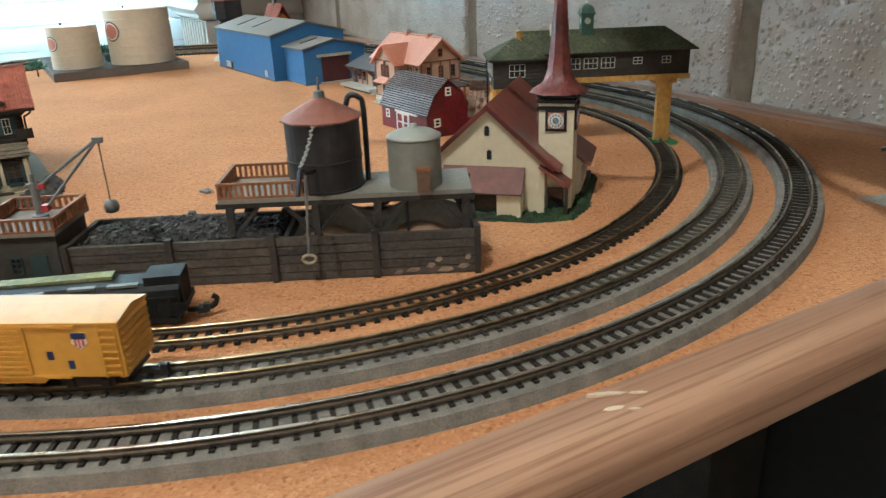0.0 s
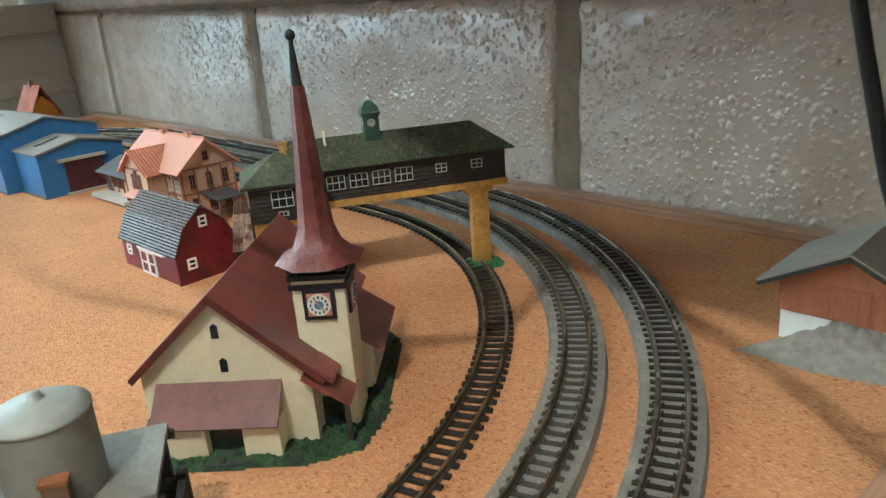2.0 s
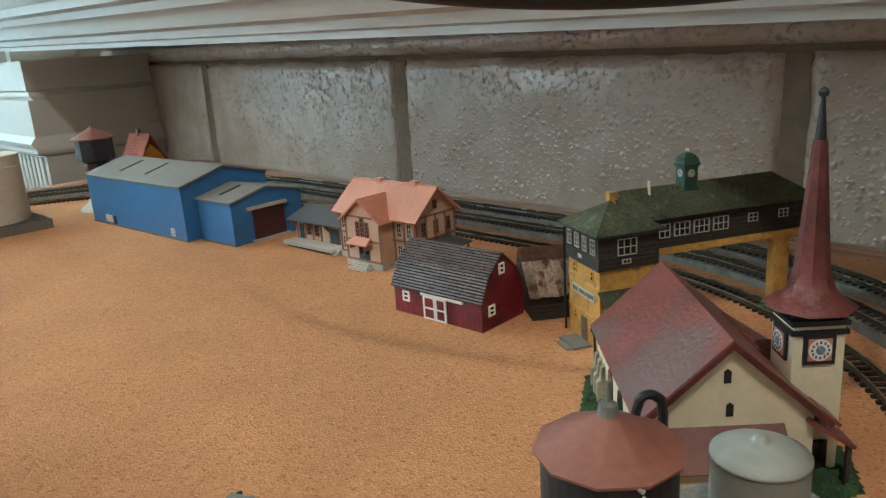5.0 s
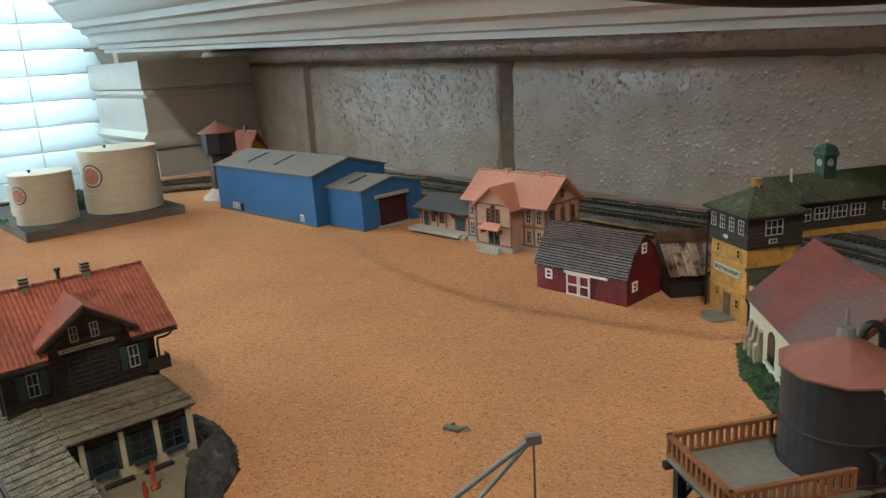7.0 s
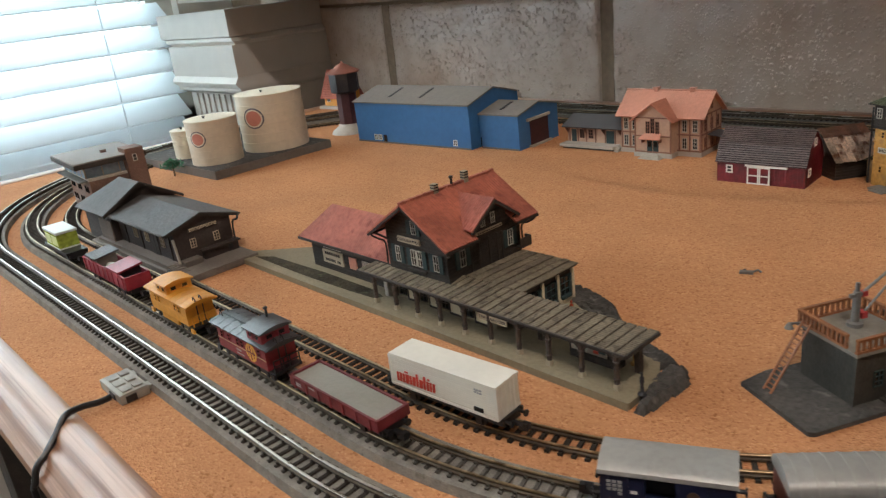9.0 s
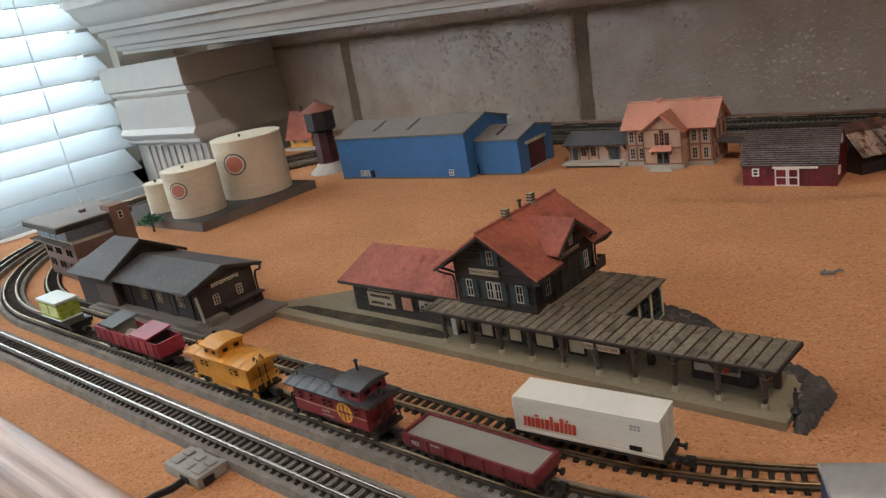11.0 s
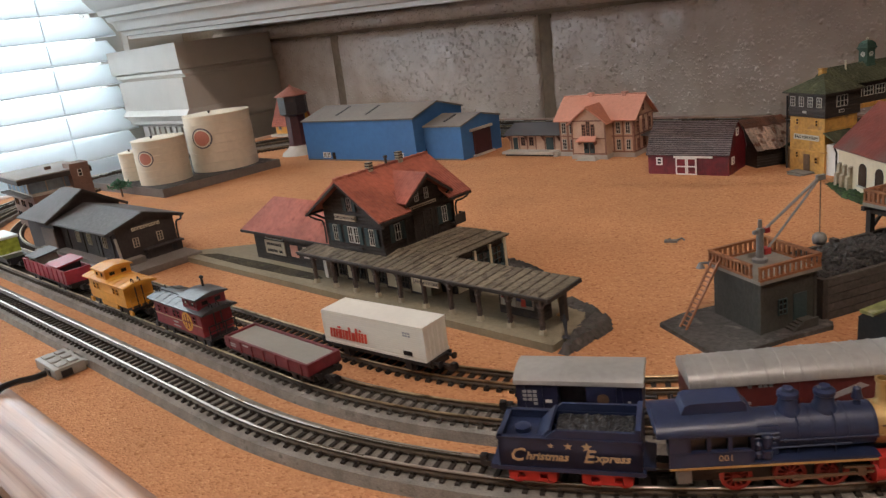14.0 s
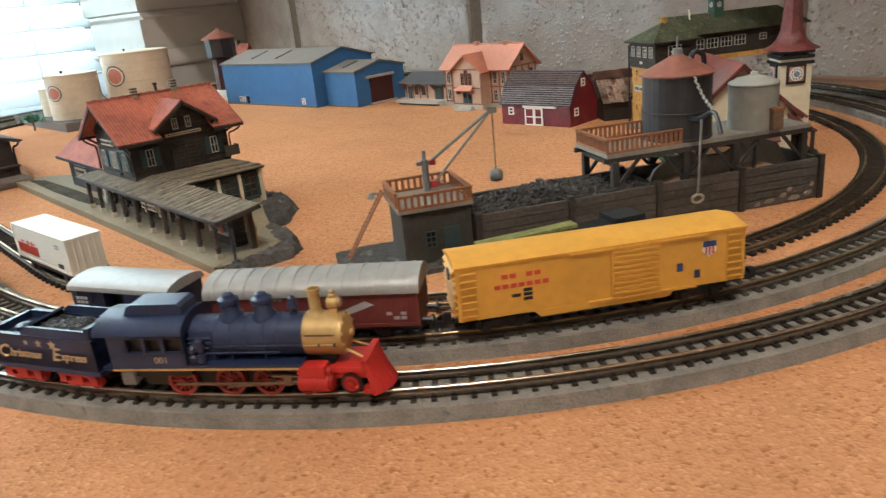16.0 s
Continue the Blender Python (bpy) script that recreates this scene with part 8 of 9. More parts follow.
def low_wagon():
    t = thing("low_side_wagon", on_track("middle", x=-342.5), "maroon low-sided wagon filled level with grey load", "wagon")
    L, W = 47.0, 12.6
    underframe(t, L, 2.4, 5.0)
    part("floor", B(-L / 2, L / 2, -W / 2, W / 2, 4.8, 5.8), MAROON, t)
    part("side", B(-L / 2, L / 2, -W / 2 - 0.1, -W / 2 + 0.7, 5.2, 8.8), MAROON, t)
    part("side", B(-L / 2, L / 2, W / 2 - 0.7, W / 2 + 0.1, 5.2, 8.8), MAROON, t)
    for s in (-1, 1):
        part("end_board", B(s * L / 2 - 0.5, s * L / 2 + 0.5, -W / 2, W / 2, 5.2, 8.8), MAROON, t)
        coupler(t, s * L / 2, s)
        buffers(t, s * L / 2, s)
    part("load", B(-L / 2 + 0.6, L / 2 - 0.6, -W / 2 + 0.7, W / 2 - 0.7, 5.6, 8.1), GREYLOAD, t, "level grey load")
    for i in range(7):
        x = -L / 2 + 3 + i * (L - 6) / 6
        part("stake", B(x - 0.35, x + 0.35, -W / 2 - 0.5, -W / 2, 4.8, 8.6), MAROON, t)
    bars_of(t, -18.5, -W / 2 - 0.14, 6.6, 0, 3.4, 1.6, PRINT, 2, 3, seed=30)
    bars_of(t, -10.5, -W / 2 - 0.14, 7.8, 0, 3.4, 0.8, PRINT, 1, 4, seed=31)
    for x in (-14, 14):
        wheelset(t, x, 2.3, GUNMETAL)
        part("axle_guard", B(x - 1.3, x + 1.3, -5.2, -4.4, 1.2, 4), BLACK, t)


def caboose(x, body_mat, roof_mat, label, cupola_x, emblem):
    t = thing("caboose", on_track("middle", x=x), label, "caboose")
    L, W, z0, z1 = 36.0, 12.4, 4.6, 13.8
    part("body", B(-L / 2, L / 2, -W / 2, W / 2, z0, z1), body_mat, t)
    def arched(w, z, rise):
        pts = [(-w, z - 0.1), (w, z - 0.1)]
        return pts + [(w * (1 - k / 4), z + 0.35 + rise * math.sin(math.pi / 2 * k / 4)) for k in range(9)]
    part("roof", prism(arched(W / 2 + 1.1, z1, 1.4), -L / 2 - 3.6, L / 2 + 3.6, "x"), roof_mat, t)
    for k in range(9):
        xs = -L / 2 - 2.4 + k * 5.1
        if abs(xs - cupola_x) > 6.4:
            part("roof_seam", prism(arched(W / 2 + 1.2, z1 + 0.12, 1.4), xs, xs + 0.35, "x"), roof_mat, t)
    part("roof_walk", B(-L / 2 - 3.4, cupola_x - 6.5, -1.2, 1.2, z1 + 1.7, z1 + 2.2), roof_mat, t)
    cup = part("cupola", B(cupola_x - 5.2, cupola_x + 5.2, -W / 2 + 0.4, W / 2 - 0.4, z1, z1 + 5.0), body_mat, t)
    part("cupola_roof", prism(arched(W / 2 + 0.6, z1 + 5.0, 1.2), cupola_x - 6.4, cupola_x + 6.4, "x"), roof_mat, cup)
    for dx in (-2.4, 2.4):
        window(t, cupola_x + dx, -W / 2 + 0.4, z1 + 3.0, 0, 3.0, 2.3, 1, 1, body_mat, depth=0.3)
    window(t, cupola_x + 5.2, -2.6, z1 + 3.0, 90, 3.0, 2.2, 1, 1, body_mat, depth=0.3)
    window(t, cupola_x + 5.2, 2.6, z1 + 3.0, 90, 3.0, 2.2, 1, 1, body_mat, depth=0.3)
    for wx2 in (-14, -8.5, -1.8, 1.4, 13.6) if emblem else (-12, -8.5, 8, 11.5):
        window(t, wx2, -W / 2, z0 + 6.2, 0, 2.4, 3.2, 1, 2, body_mat, depth=0.3)
    part("side_band", B(-L / 2, L / 2, -W / 2 - 0.12, -W / 2 + 0.1, z0 + 3.8, z0 + 4.2), GOLDPRINT if emblem else body_mat, t)
    if emblem:
        em = part("emblem", lathe([(0.1, 0), (3.7, 0.02), (3.7, 0.16), (0.1, 0.2)], 26), YELLOW, t, "round yellow emblem with a dark cross", m=at(8.0, -W / 2 - 0.2, z0 + 4.7, 0, 90))
        part("emblem_cross", B((-2.9, 2.9, -0.28, 0.28, 0.15, 0.3), (-0.28, 0.28, -2.9, 2.9, 0.15, 0.3), (-2.0, -1.7, -2.2, 2.2, 0.15, 0.28), (1.7, 2.0, -2.2, 2.2, 0.15, 0.28)), MAROON, em)
        bars_of(t, -1.4, -W / 2 - 0.1, z0 + 2.7, 0, 5.2, 1.1, PRINT, 1, 4, seed=41)
        bars_of(t, -1.4, -W / 2 - 0.1, z0 + 1.2, 0, 5.6, 0.8, PRINT, 1, 6, seed=42)
    part("underframe", B((-L / 2 - 3.6, L / 2 + 3.6, -5.6, 5.6, 3.6, z0), (-8, 8, -5, 5, 2.4, 3.6)), BLACK, t)
    for s in (-1, 1):
        xx = s * (L / 2 + 3.2)
        rail = part("end_railing", B((xx - 0.2, xx + 0.2, -5.4, -5.0, z0, z0 + 4.6), (xx - 0.2, xx + 0.2, 5.0, 5.4, z0, z0 + 4.6), (xx - 0.2, xx + 0.2, -5.4, 5.4, z0 + 4.2, z0 + 4.6), (xx - 0.2, xx + 0.2, -5.4, 5.4, z0 + 2.1, z0 + 2.4), (xx - 0.2, xx + 0.2, -1.6, -1.2, z0, z0 + 4.6), (xx - 0.2, xx + 0.2, 1.2, 1.6, z0, z0 + 4.6)), BLACK if emblem else body_mat, t)
        part("end_ladder", hose([(xx, -2.4, z0), (xx, -2.4, z1 + 2.6), (xx - s * 1.6, -2.4, z1 + 3.2), (xx - s * 2.4, -2.4, z1 + 1.4)], 0.25, 6), BLACK, t)
        part("end_ladder", hose([(xx, 0.4, z0), (xx, 0.4, z1 + 2.6), (xx - s * 1.6, 0.4, z1 + 3.2), (xx - s * 2.4, 0.4, z1 + 1.4)], 0.25, 6), BLACK, t)
        truck(t, s * 11.5, 6.6)
        coupler(t, s * (L / 2 + 3.4), s)
        part("step", B(*sorted((s * (L / 2 + 1.0), s * (L / 2 + 3.4))), -6.2, -5.2, 1.8, 3.8), BLACK if emblem else body_mat, t)
    pipe_x = cupola_x - (3.6 if emblem else 9)
    pipe = part("stovepipe", rod((pipe_x, 2.6, z1 + 0.5), (pipe_x, 2.6, z1 + 9.4 if emblem else z1 + 5.6), 0.5, 8), BLACK, t)
    part("pipe_cap", lathe([(0.85, 0), (0.85, 0.5), (0.3, 0.9)], 8), BLACK, pipe, m=at(pipe_x, 2.6, z1 + 9.6 if emblem else z1 + 5.8))
    if not emblem:
        part("side_skirt", B(-8, 8, -W / 2 - 0.15, -W / 2 + 0.6, 2.6, z0 + 0.1), body_mat, t)


def gondola():
    t = thing("work_gondola", on_track("middle", x=-541.0), "crimson open wagon with a dark cabin and a red-roofed hut", "wagon")
    L, W = 58.0, 12.6
    underframe(t, L, 2.4, 5.0)
    part("floor", B(-L / 2, L / 2, -W / 2, W / 2, 4.8, 5.6), CRIMSON, t)
    for y in (-W / 2, W / 2 - 0.7):
        part("side", B(-L / 2, L / 2, y, y + 0.7, 5.0, 11.6), CRIMSON, t)
    for s in (-1, 1):
        part("end_board", B(s * L / 2 - 0.4, s * L / 2 + 0.4, -W / 2, W / 2, 5.0, 11.6), CRIMSON, t)
        coupler(t, s * L / 2, s)
        truck(t, s * 17, 7)
    part("cabin", B(-22, -10, -W / 2 + 1.2, W / 2 - 1.2, 5.4, 13.6), DECK, t, "grey cabin with a dark roof")
    part("cabin_roof", slab([(-23.5, -W / 2 - 0.2, 13.8), (-8.6, -W / 2 - 0.2, 13.8), (-8.6, W / 2 + 0.2, 15.4), (-23.5, W / 2 + 0.2, 15.4)], 0.8), DARKROOF, t)
    window(t, -16, -W / 2 + 1.2, 11, 0, 6, 3.6, 2, 1, DECK)
    part("drum", rod((-7, 0, 8), (6, 0, 8), 2.7, 18), STONE, t, "pale drum", smooth=False)
    part("hut", B(7, 20, -W / 2 + 1.0, W / 2 - 1.0, 5.4, 12.6), BLACK, t)
    part("hut_roof", slab([(5.5, -W / 2 - 0.1, 12.8), (21.5, -W / 2 - 0.1, 12.8), (21.5, W / 2 + 0.1, 14.4), (5.5, W / 2 + 0.1, 14.4)], 0.9), CRIMSON, t, "crimson hut roof")
    for i in range(9):
        x = -L / 2 + 3 + i * (L - 6) / 8
        part("stake", B(x - 0.35, x + 0.35, -W / 2 - 0.4, -W / 2 + 0.1, 5.0, 11.4), CRIMSON, t)


def lime_wagon():
    t = thing("flat_wagon", on_track("middle", x=-622.0), "black flat wagon carrying a lime glazed box with white roof", "wagon")
    L, W = 40.0, 12.0
    underframe(t, L, 2.4, 5.0)
    part("deck", B(-L / 2, L / 2, -W / 2, W / 2, 4.8, 6.4), BLACK, t)
    b = part("glazed_box", B(-15, 9, -W / 2 + 0.4, W / 2 - 0.4, 6.4, 15.6), LIME, t, "bright lime glazing")
    part("window_band", B((-13.5, -4, -W / 2 + 0.1, -W / 2 + 0.8, 8.5, 14), (-2, 7.5, -W / 2 + 0.1, -W / 2 + 0.8, 8.5, 14)), mat("pale_lime", (0.66, 0.72, 0.32), 0.3, var=0.3, scale=300), b)
    part("roof", B(-15.6, 9.6, -W / 2 - 0.1, W / 2 + 0.1, 15.5, 17.0, bevel=0.4), LIMETOP, t, "white roof")
    part("skirt", B(-15.2, 9.2, -W / 2 + 0.2, W / 2 - 0.2, 6.3, 7.2), LIMETOP, t)
    for x in (-12, 12):
        wheelset(t, x, 2.2, GUNMETAL)
    for s in (-1, 1):
        coupler(t, s * L / 2, s)


def black_wagon():
    t = thing("tank_tender", at(-183, 39, 0, 67), "long black bogie wagon, olive top scuffed, standing on cork", "wagon")
    L, W = 49.0, 11.0
    prof = [(-W / 2, 3.4), (W / 2, 3.4), (W / 2, 11.2), (W / 2 - 1.6, 13.0), (-W / 2 + 1.6, 13.0), (-W / 2, 11.2)]
    part("body", prism(prof, -L / 2, L / 2, "x"), FERROUS, t)
    part("top_panel", slab([(-L / 2 - 0.2, 0.6, 13.7), (6, 0.6, 14.0), (6, W / 2 - 0.6, 14.0), (-L / 2 - 0.2, W / 2 - 0.6, 13.7)], 1.0), GREENTOP, t, "olive top panel worn pale")
    part("walkway", B(-L / 2 + 1, L / 2 - 1, -W / 2 - 0.6, -W / 2 + 1.8, 8.8, 9.4), FERROUS, t)
    for i in range(12):
        x = -L / 2 + 3 + i * (L - 6) / 11
        part("body_rib", B(x - 0.3, x + 0.3, -W / 2 - 0.5, W / 2 + 0.5, 3.6, 9.2), FERROUS, t)
    part("worn_edge", B((-18, -10, -W / 2 - 0.1, -W / 2 + 1.2, 12.2, 13.1), (-4, 3, -W / 2 + 0.5, -W / 2 + 2.2, 12.6, 13.3), (6, 14, -W / 2 + 0.5, -W / 2 + 2.2, 12.6, 13.3)), STEEL, t, "scuffed pale edge")
    part("end_gear", B((L / 2 - 9, L / 2 + 0.8, -W / 2 + 1.0, W / 2 - 1.0, 4, 14.8), (L / 2 - 4, L / 2 + 1.4, -W / 2 - 0.3, W / 2 + 0.3, 5, 7)), FERROUS, t)
    for s in (-1, 1):
        truck(t, s * 17, 9)
        c = coupler(t, s * L / 2, s)
        part("coupler_hook", hose(spline([(s * (L / 2 + 5), 0, 2.6), (s * (L / 2 + 7.5), 0, 3.4), (s * (L / 2 + 8.4), 0, 5.2), (s * (L / 2 + 7.2), 0, 6.2)], 4), 0.8, 8), FERROUS, t)


LOCO_DEG = -52.6 + math.degrees(2.0 / RAD["outer"])


def locomotive():
    t = thing("steam_locomotive", on_track("outer", deg=LOCO_DEG), "navy model steam locomotive with gold smokebox and red wheels", "locomotive")
    # x runs from the cab at -29 to the pilot tip at 33
    part("frame", B((-27, 18, -3.0, 3.0, 3.4, 6.6), (-27, -12, -5.4, 5.4, 5.2, 7.0)), BLACK, t)
    part("running_board", B(-14, 12.4, -6.3, 6.3, 7.2, 7.9), NAVY, t)
    part("gold_line", B((-29, 12.4, -6.5, -6.2, 6.9, 7.35), (-29, 12.4, 6.2, 6.5, 6.9, 7.35)), GOLD, t)
    cab = part("cab", B((-29, -12, -6.3, -5.6, 7, 11.0), (-29, -12, 5.6, 6.3, 7, 11.0), (-29, -12, -6.3, -5.6, 14.0, 15.2), (-29, -12, 5.6, 6.3, 14.0, 15.2), (-12.8, -12, -6.3, 6.3, 7, 15.2), *[(x, x + 0.8, y, y + 0.7, 11, 14) for x in (-25.4, -21.4, -17.2, -12.8) for y in (-6.3, 5.6)], (-29, -24.6, -6.3, -5.6, 11, 14), (-29, -24.6, 5.6, 6.3, 11, 14)), NAVY, t, "navy cab with open side windows")
    part("cab_inside", B(-26, -13, -5.0, 5.0, 7, 14.6), BLACK, cab)
    n = 10
    rp = [(-7.0, 14.9)] + [(-7.0 * math.cos(math.pi * i / n), 15.2 + 3.0 * math.sin(math.pi * i / n)) for i in range(n + 1)] + [(7.0, 14.9)]
    part("cab_roof", prism(rp, -31.5, -11.6, "x"), NAVY, cab)
    part("roof_vent", prism([(-26.0, 17.6), (-12.6, 17.6), (-12.8, 19.6), (-13.6, 20.3), (-24.0, 20.3), (-25.0, 19.8)], -3.1, 3.1, "y"), NAVY, cab, "raised roof ventilator with sloping ends")
    part("cab_beading", B(*[(-28.8, -12.2, y, y + 0.25, z, z + 0.22) for y in (-6.5, 6.25) for z in (10.5, 14.3)]), NAVY, cab)
    part("cab_step", B((-27.5, -24.6, -6.2, -3.6, 3.6, 6.6), (-27.5, -24.6, 3.6, 6.2, 3.6, 6.6)), STEEL, cab, "pale grey cab step")
    for s in (-1, 1):
        lettering("001", 2.1, GOLDPRINT, cab, at(-17.6, s * 6.36, 9.2, 0 if s < 0 else 180, 90))
    boil = part("boiler", rod((-12, 0, 12.0), (12.6, 0, 12.0), 4.35, 48), NAVY, t)
    part("firebox", B((-12, -6.5, -4.1, 4.1, 7.6, 14.6), bevel=0.5), NAVY, t)
    for x in (-6.6, -0.2, 6.9, 12.0):
        part("boiler_band", rod((x, 0, 12.0), (x + 0.5, 0, 12.0), 4.46, 48), NAVY, boil)
    part("smokebox", rod((12.6, 0, 12.0), (20.0, 0, 12.0), 4.5, 48), GOLD, t, "gold smokebox")
    door = part("smokebox_door", lathe([(4.3, 0), (4.2, 0.6), (2.6, 1.2), (0.8, 1.5), (0.8, 2.0), (0.2, 2.2)], 22), GOLD, t, m=at(20.0, 0, 12.0, 0, 0, 90))
    for i in range(10):
        q = i * math.tau / 10
        part("door_bolt", lathe([(0.35, 0.4), (0.35, 1.0), (0.1, 1.1)], 6, centre=(3.7 * math.cos(q), 3.7 * math.sin(q))), GOLD, door)
    for x in (-3.6, 3.6):
        part("dome", lathe([(2.7, 15.4), (2.4, 16.6), (1.95, 17.3), (1.9, 18.9), (2.15, 19.2), (2.1, 20.0), (1.3, 20.4), (1.1, 21.0), (0.3, 21.2)], 32, centre=(x, 0)), NAVY, t)
    part("bell", lathe([(0.9, 16.0), (0.6, 17.2), (1.15, 17.7), (0.8, 19.2), (0.8, 19.8), (0.2, 20.3)], 12, centre=(10.0, 0)), NAVY, t)
    part("chimney", lathe([(2.2, 15.8), (1.4, 16.8), (1.15, 17.4), (1.15, 20.8), (1.4, 21.0), (1.4, 21.7), (1.0, 21.7), (0.9, 20)], 20, centre=(14.8, 0)), GOLD, t, "gold chimney")
    hl = part("headlight", rod((17.6, 0, 18.6), (19.9, 0, 18.6), 1.35, 18), GOLD, t, "gold headlight")
    part("lens", cone((19.9, 0, 18.6), (20.3, 0, 18.6), 1.0, 0.8, 14), GOLDPRINT, hl)
    part("headlight_bracket", B((17.9, 19.6, -1.1, 1.1, 16.0, 17.6),), GOLD, hl)
    part("lamp_vent", lathe([(0.8, 19.6), (0.8, 20.3), (0.4, 20.6), (0.6, 21.0), (0.2, 21.3)], 10, centre=(18.7, 0)), GOLD, hl)
    for s in (-1, 1):
        part("handrail", rod((-6.5, s * 4.55, 11.4), (12.4, s * 4.55, 11.4), 0.2, 6), NAVY, t)
        part("handrail", rod((12.8, s * 4.7, 11.4), (19.6, s * 4.7, 11.4), 0.2, 6), GOLD, t)
        part("air_pump", lathe([(0.9, 8.0), (1.2, 8.2), (1.2, 9.9), (0.7, 10.1), (0.7, 10.9), (1.15, 11.1), (1.15, 13.0), (0.6, 13.4)], 16, centre=(-9.3, s * 4.9)), NAVY, t)
        for x in (-3.6, 3.6):
            part("sand_pipe", hose(spline([(x + 0.6, s * 2.4, 16.4), (x + 0.8, s * 3.7, 14.6), (x + 0.8, s * 4.4, 12.0), (x + 0.8, s * 4.3, 8.0)], 5), 0.16, 6), NAVY, t)
        for z, x1 in ((13.2, -6.7), (12.2, -6.7), (11.0, -7.4)):
            part("firebox_pipe", rod((-12, s * 4.5, z), (x1, s * 4.5, z), 0.32, 8), NAVY, t)
        part("injector", lathe([(0.6, 7.8), (1.0, 8.6), (1.0, 9.4), (0.5, 10.0), (0.9, 10.4), (0.9, 11.4), (0.3, 12.0)], 12, centre=(-11.0, s * 5.0)), NAVY, t)
        part("feed_pipe", hose([(-8.6, s * 4.5, 9.8), (0, s * 4.35, 9.8), (7.5, s * 4.35, 9.8)], 0.22, 6), NAVY, t)
        part("smokebox_seam", B(13.2, 19.4, s * 4.36 - 0.1, s * 4.36 + 0.1, 13.2, 13.5), BROWNTRIM, t)
        part("rail_stanchion", B(*[(x, x + 0.35, s * 4.7 - 0.25, s * 4.7 + 0.25, 11.1, 11.7) for x in (-5.6, 0.4, 6.4, 12.2, 16.0, 19.2)]), NAVY, t)
        part("slide_bar", B((5.6, 11.6, s * 5.6 - 0.3, s * 5.6 + 0.3, 4.9, 5.3), (8.2, 9.8, s * 5.6 - 0.5, s * 5.6 + 0.5, 3.2, 5.2)), BROWNTRIM, t)
        part("cylinder_cover", rod((17.6, s * 5.0, 3.6), (18.2, s * 5.0, 3.6), 1.5, 16), RED, t)
        part("cylinder_band", rod((14.2, s * 5.0, 3.6), (14.8, s * 5.0, 3.6), 2.25, 20), RED, t)
        part("steam_pipe", rod((11.0, s * 5.0, 6.0), (18.0, s * 5.0, 6.0), 0.9, 12), RED, t)
    part("running_gear_box", B(-24.5, 11, -2.6, 2.6, 1.6, 4.2), BLACK, t)
    for x in (-15.2, -4.4, 4.0):
        wheelset(t, x, 3.3, WHEELRED, 12)
    wheelset(t, 12.0, 2.0, WHEELRED, 8)
    lead = wheelset(t, 21.4, 2.45, BLACK)
    for s in (-1, 1):
        part("wheel_centre", lathe([(1.65, 0), (1.65, 0.25), (1.2, 0.3), (1.1, 0.1), (0.7, 0.15), (0.6, 0.6), (0.1, 0.7)], 16), RED, lead, "red wheel centre", m=at(0, s * 4.05, 2.45, 0, 90 if s < 0 else -90))
    for s in (-1, 1):
        y = s * 4.9
        part("side_rod", B(-16.0, 4.8, y - 0.2, y + 0.2, 2.7, 3.2), BROWNTRIM, t)
        part("main_rod", slab([(-4.4, y + s * 0.5, 2.6), (-4.4, y + s * 0.5, 3.1), (12, y + s * 0.5, 4.1), (12, y + s * 0.5, 3.6)], 0.4), BROWNTRIM, t)
        part("valve_gear", B((4.5, 11.5, y - 0.3, y + 0.3, 5.0, 5.5), (5, 5.6, y - 0.3, y + 0.3, 3.4, 6.6)), BLACK, t)
        cyl = part("cylinder", rod((11.4, s * 5.0, 3.6), (17.6, s * 5.0, 3.6), 2.1, 20), RED, t, "red cylinder")
        part("steam_chest", B((11.8, 17.2, s * 5.0 - 1.7, s * 5.0 + 1.7, 4.8, 7.6), bevel=0.4), RED, cyl)
        part("lead_frame", B(17.6, 25, s * 3.4 - 0.4, s * 3.4 + 0.4, 3.6, 5.4), RED, t)
        part("stay_rod", rod((19.8, s * 1.8, 9.6), (24.6, s * 2.6, 7.4), 0.28, 6), GOLD, t)
    part("pilot_deck", B((17.2, 25, -4.6, 4.6, 5.2, 6.4), bevel=0.2), RED, t)
    top, bot = [], []
    for i in range(9):
        f = i / 8 * 2 - 1
        top.append((25.2, f * 4.6, 7.9))
        bot.append((29.8 - 2.6 * f * f, f * 6.0, 1.0))
    pilot = part("pilot", B((24.2, 25.6, -5.0, 5.0, 4.6, 8.0), (24.2, 27.0, -5.8, 5.8, 1.0, 2.2), bevel=0.2), RED, t, "red slatted cowcatcher")
    for i in range(8):
        c, d = 0.06, 0.94
        q = []
        for row in (top, bot):
            p0, p1 = Vector(row[i]), Vector(row[i + 1])
            q.append((p0.lerp(p1, c), p0.lerp(p1, d)))
        part("pilot_slat", slab([q[0][0], q[0][1], q[1][1], q[1][0]], 1.0), RED, pilot)


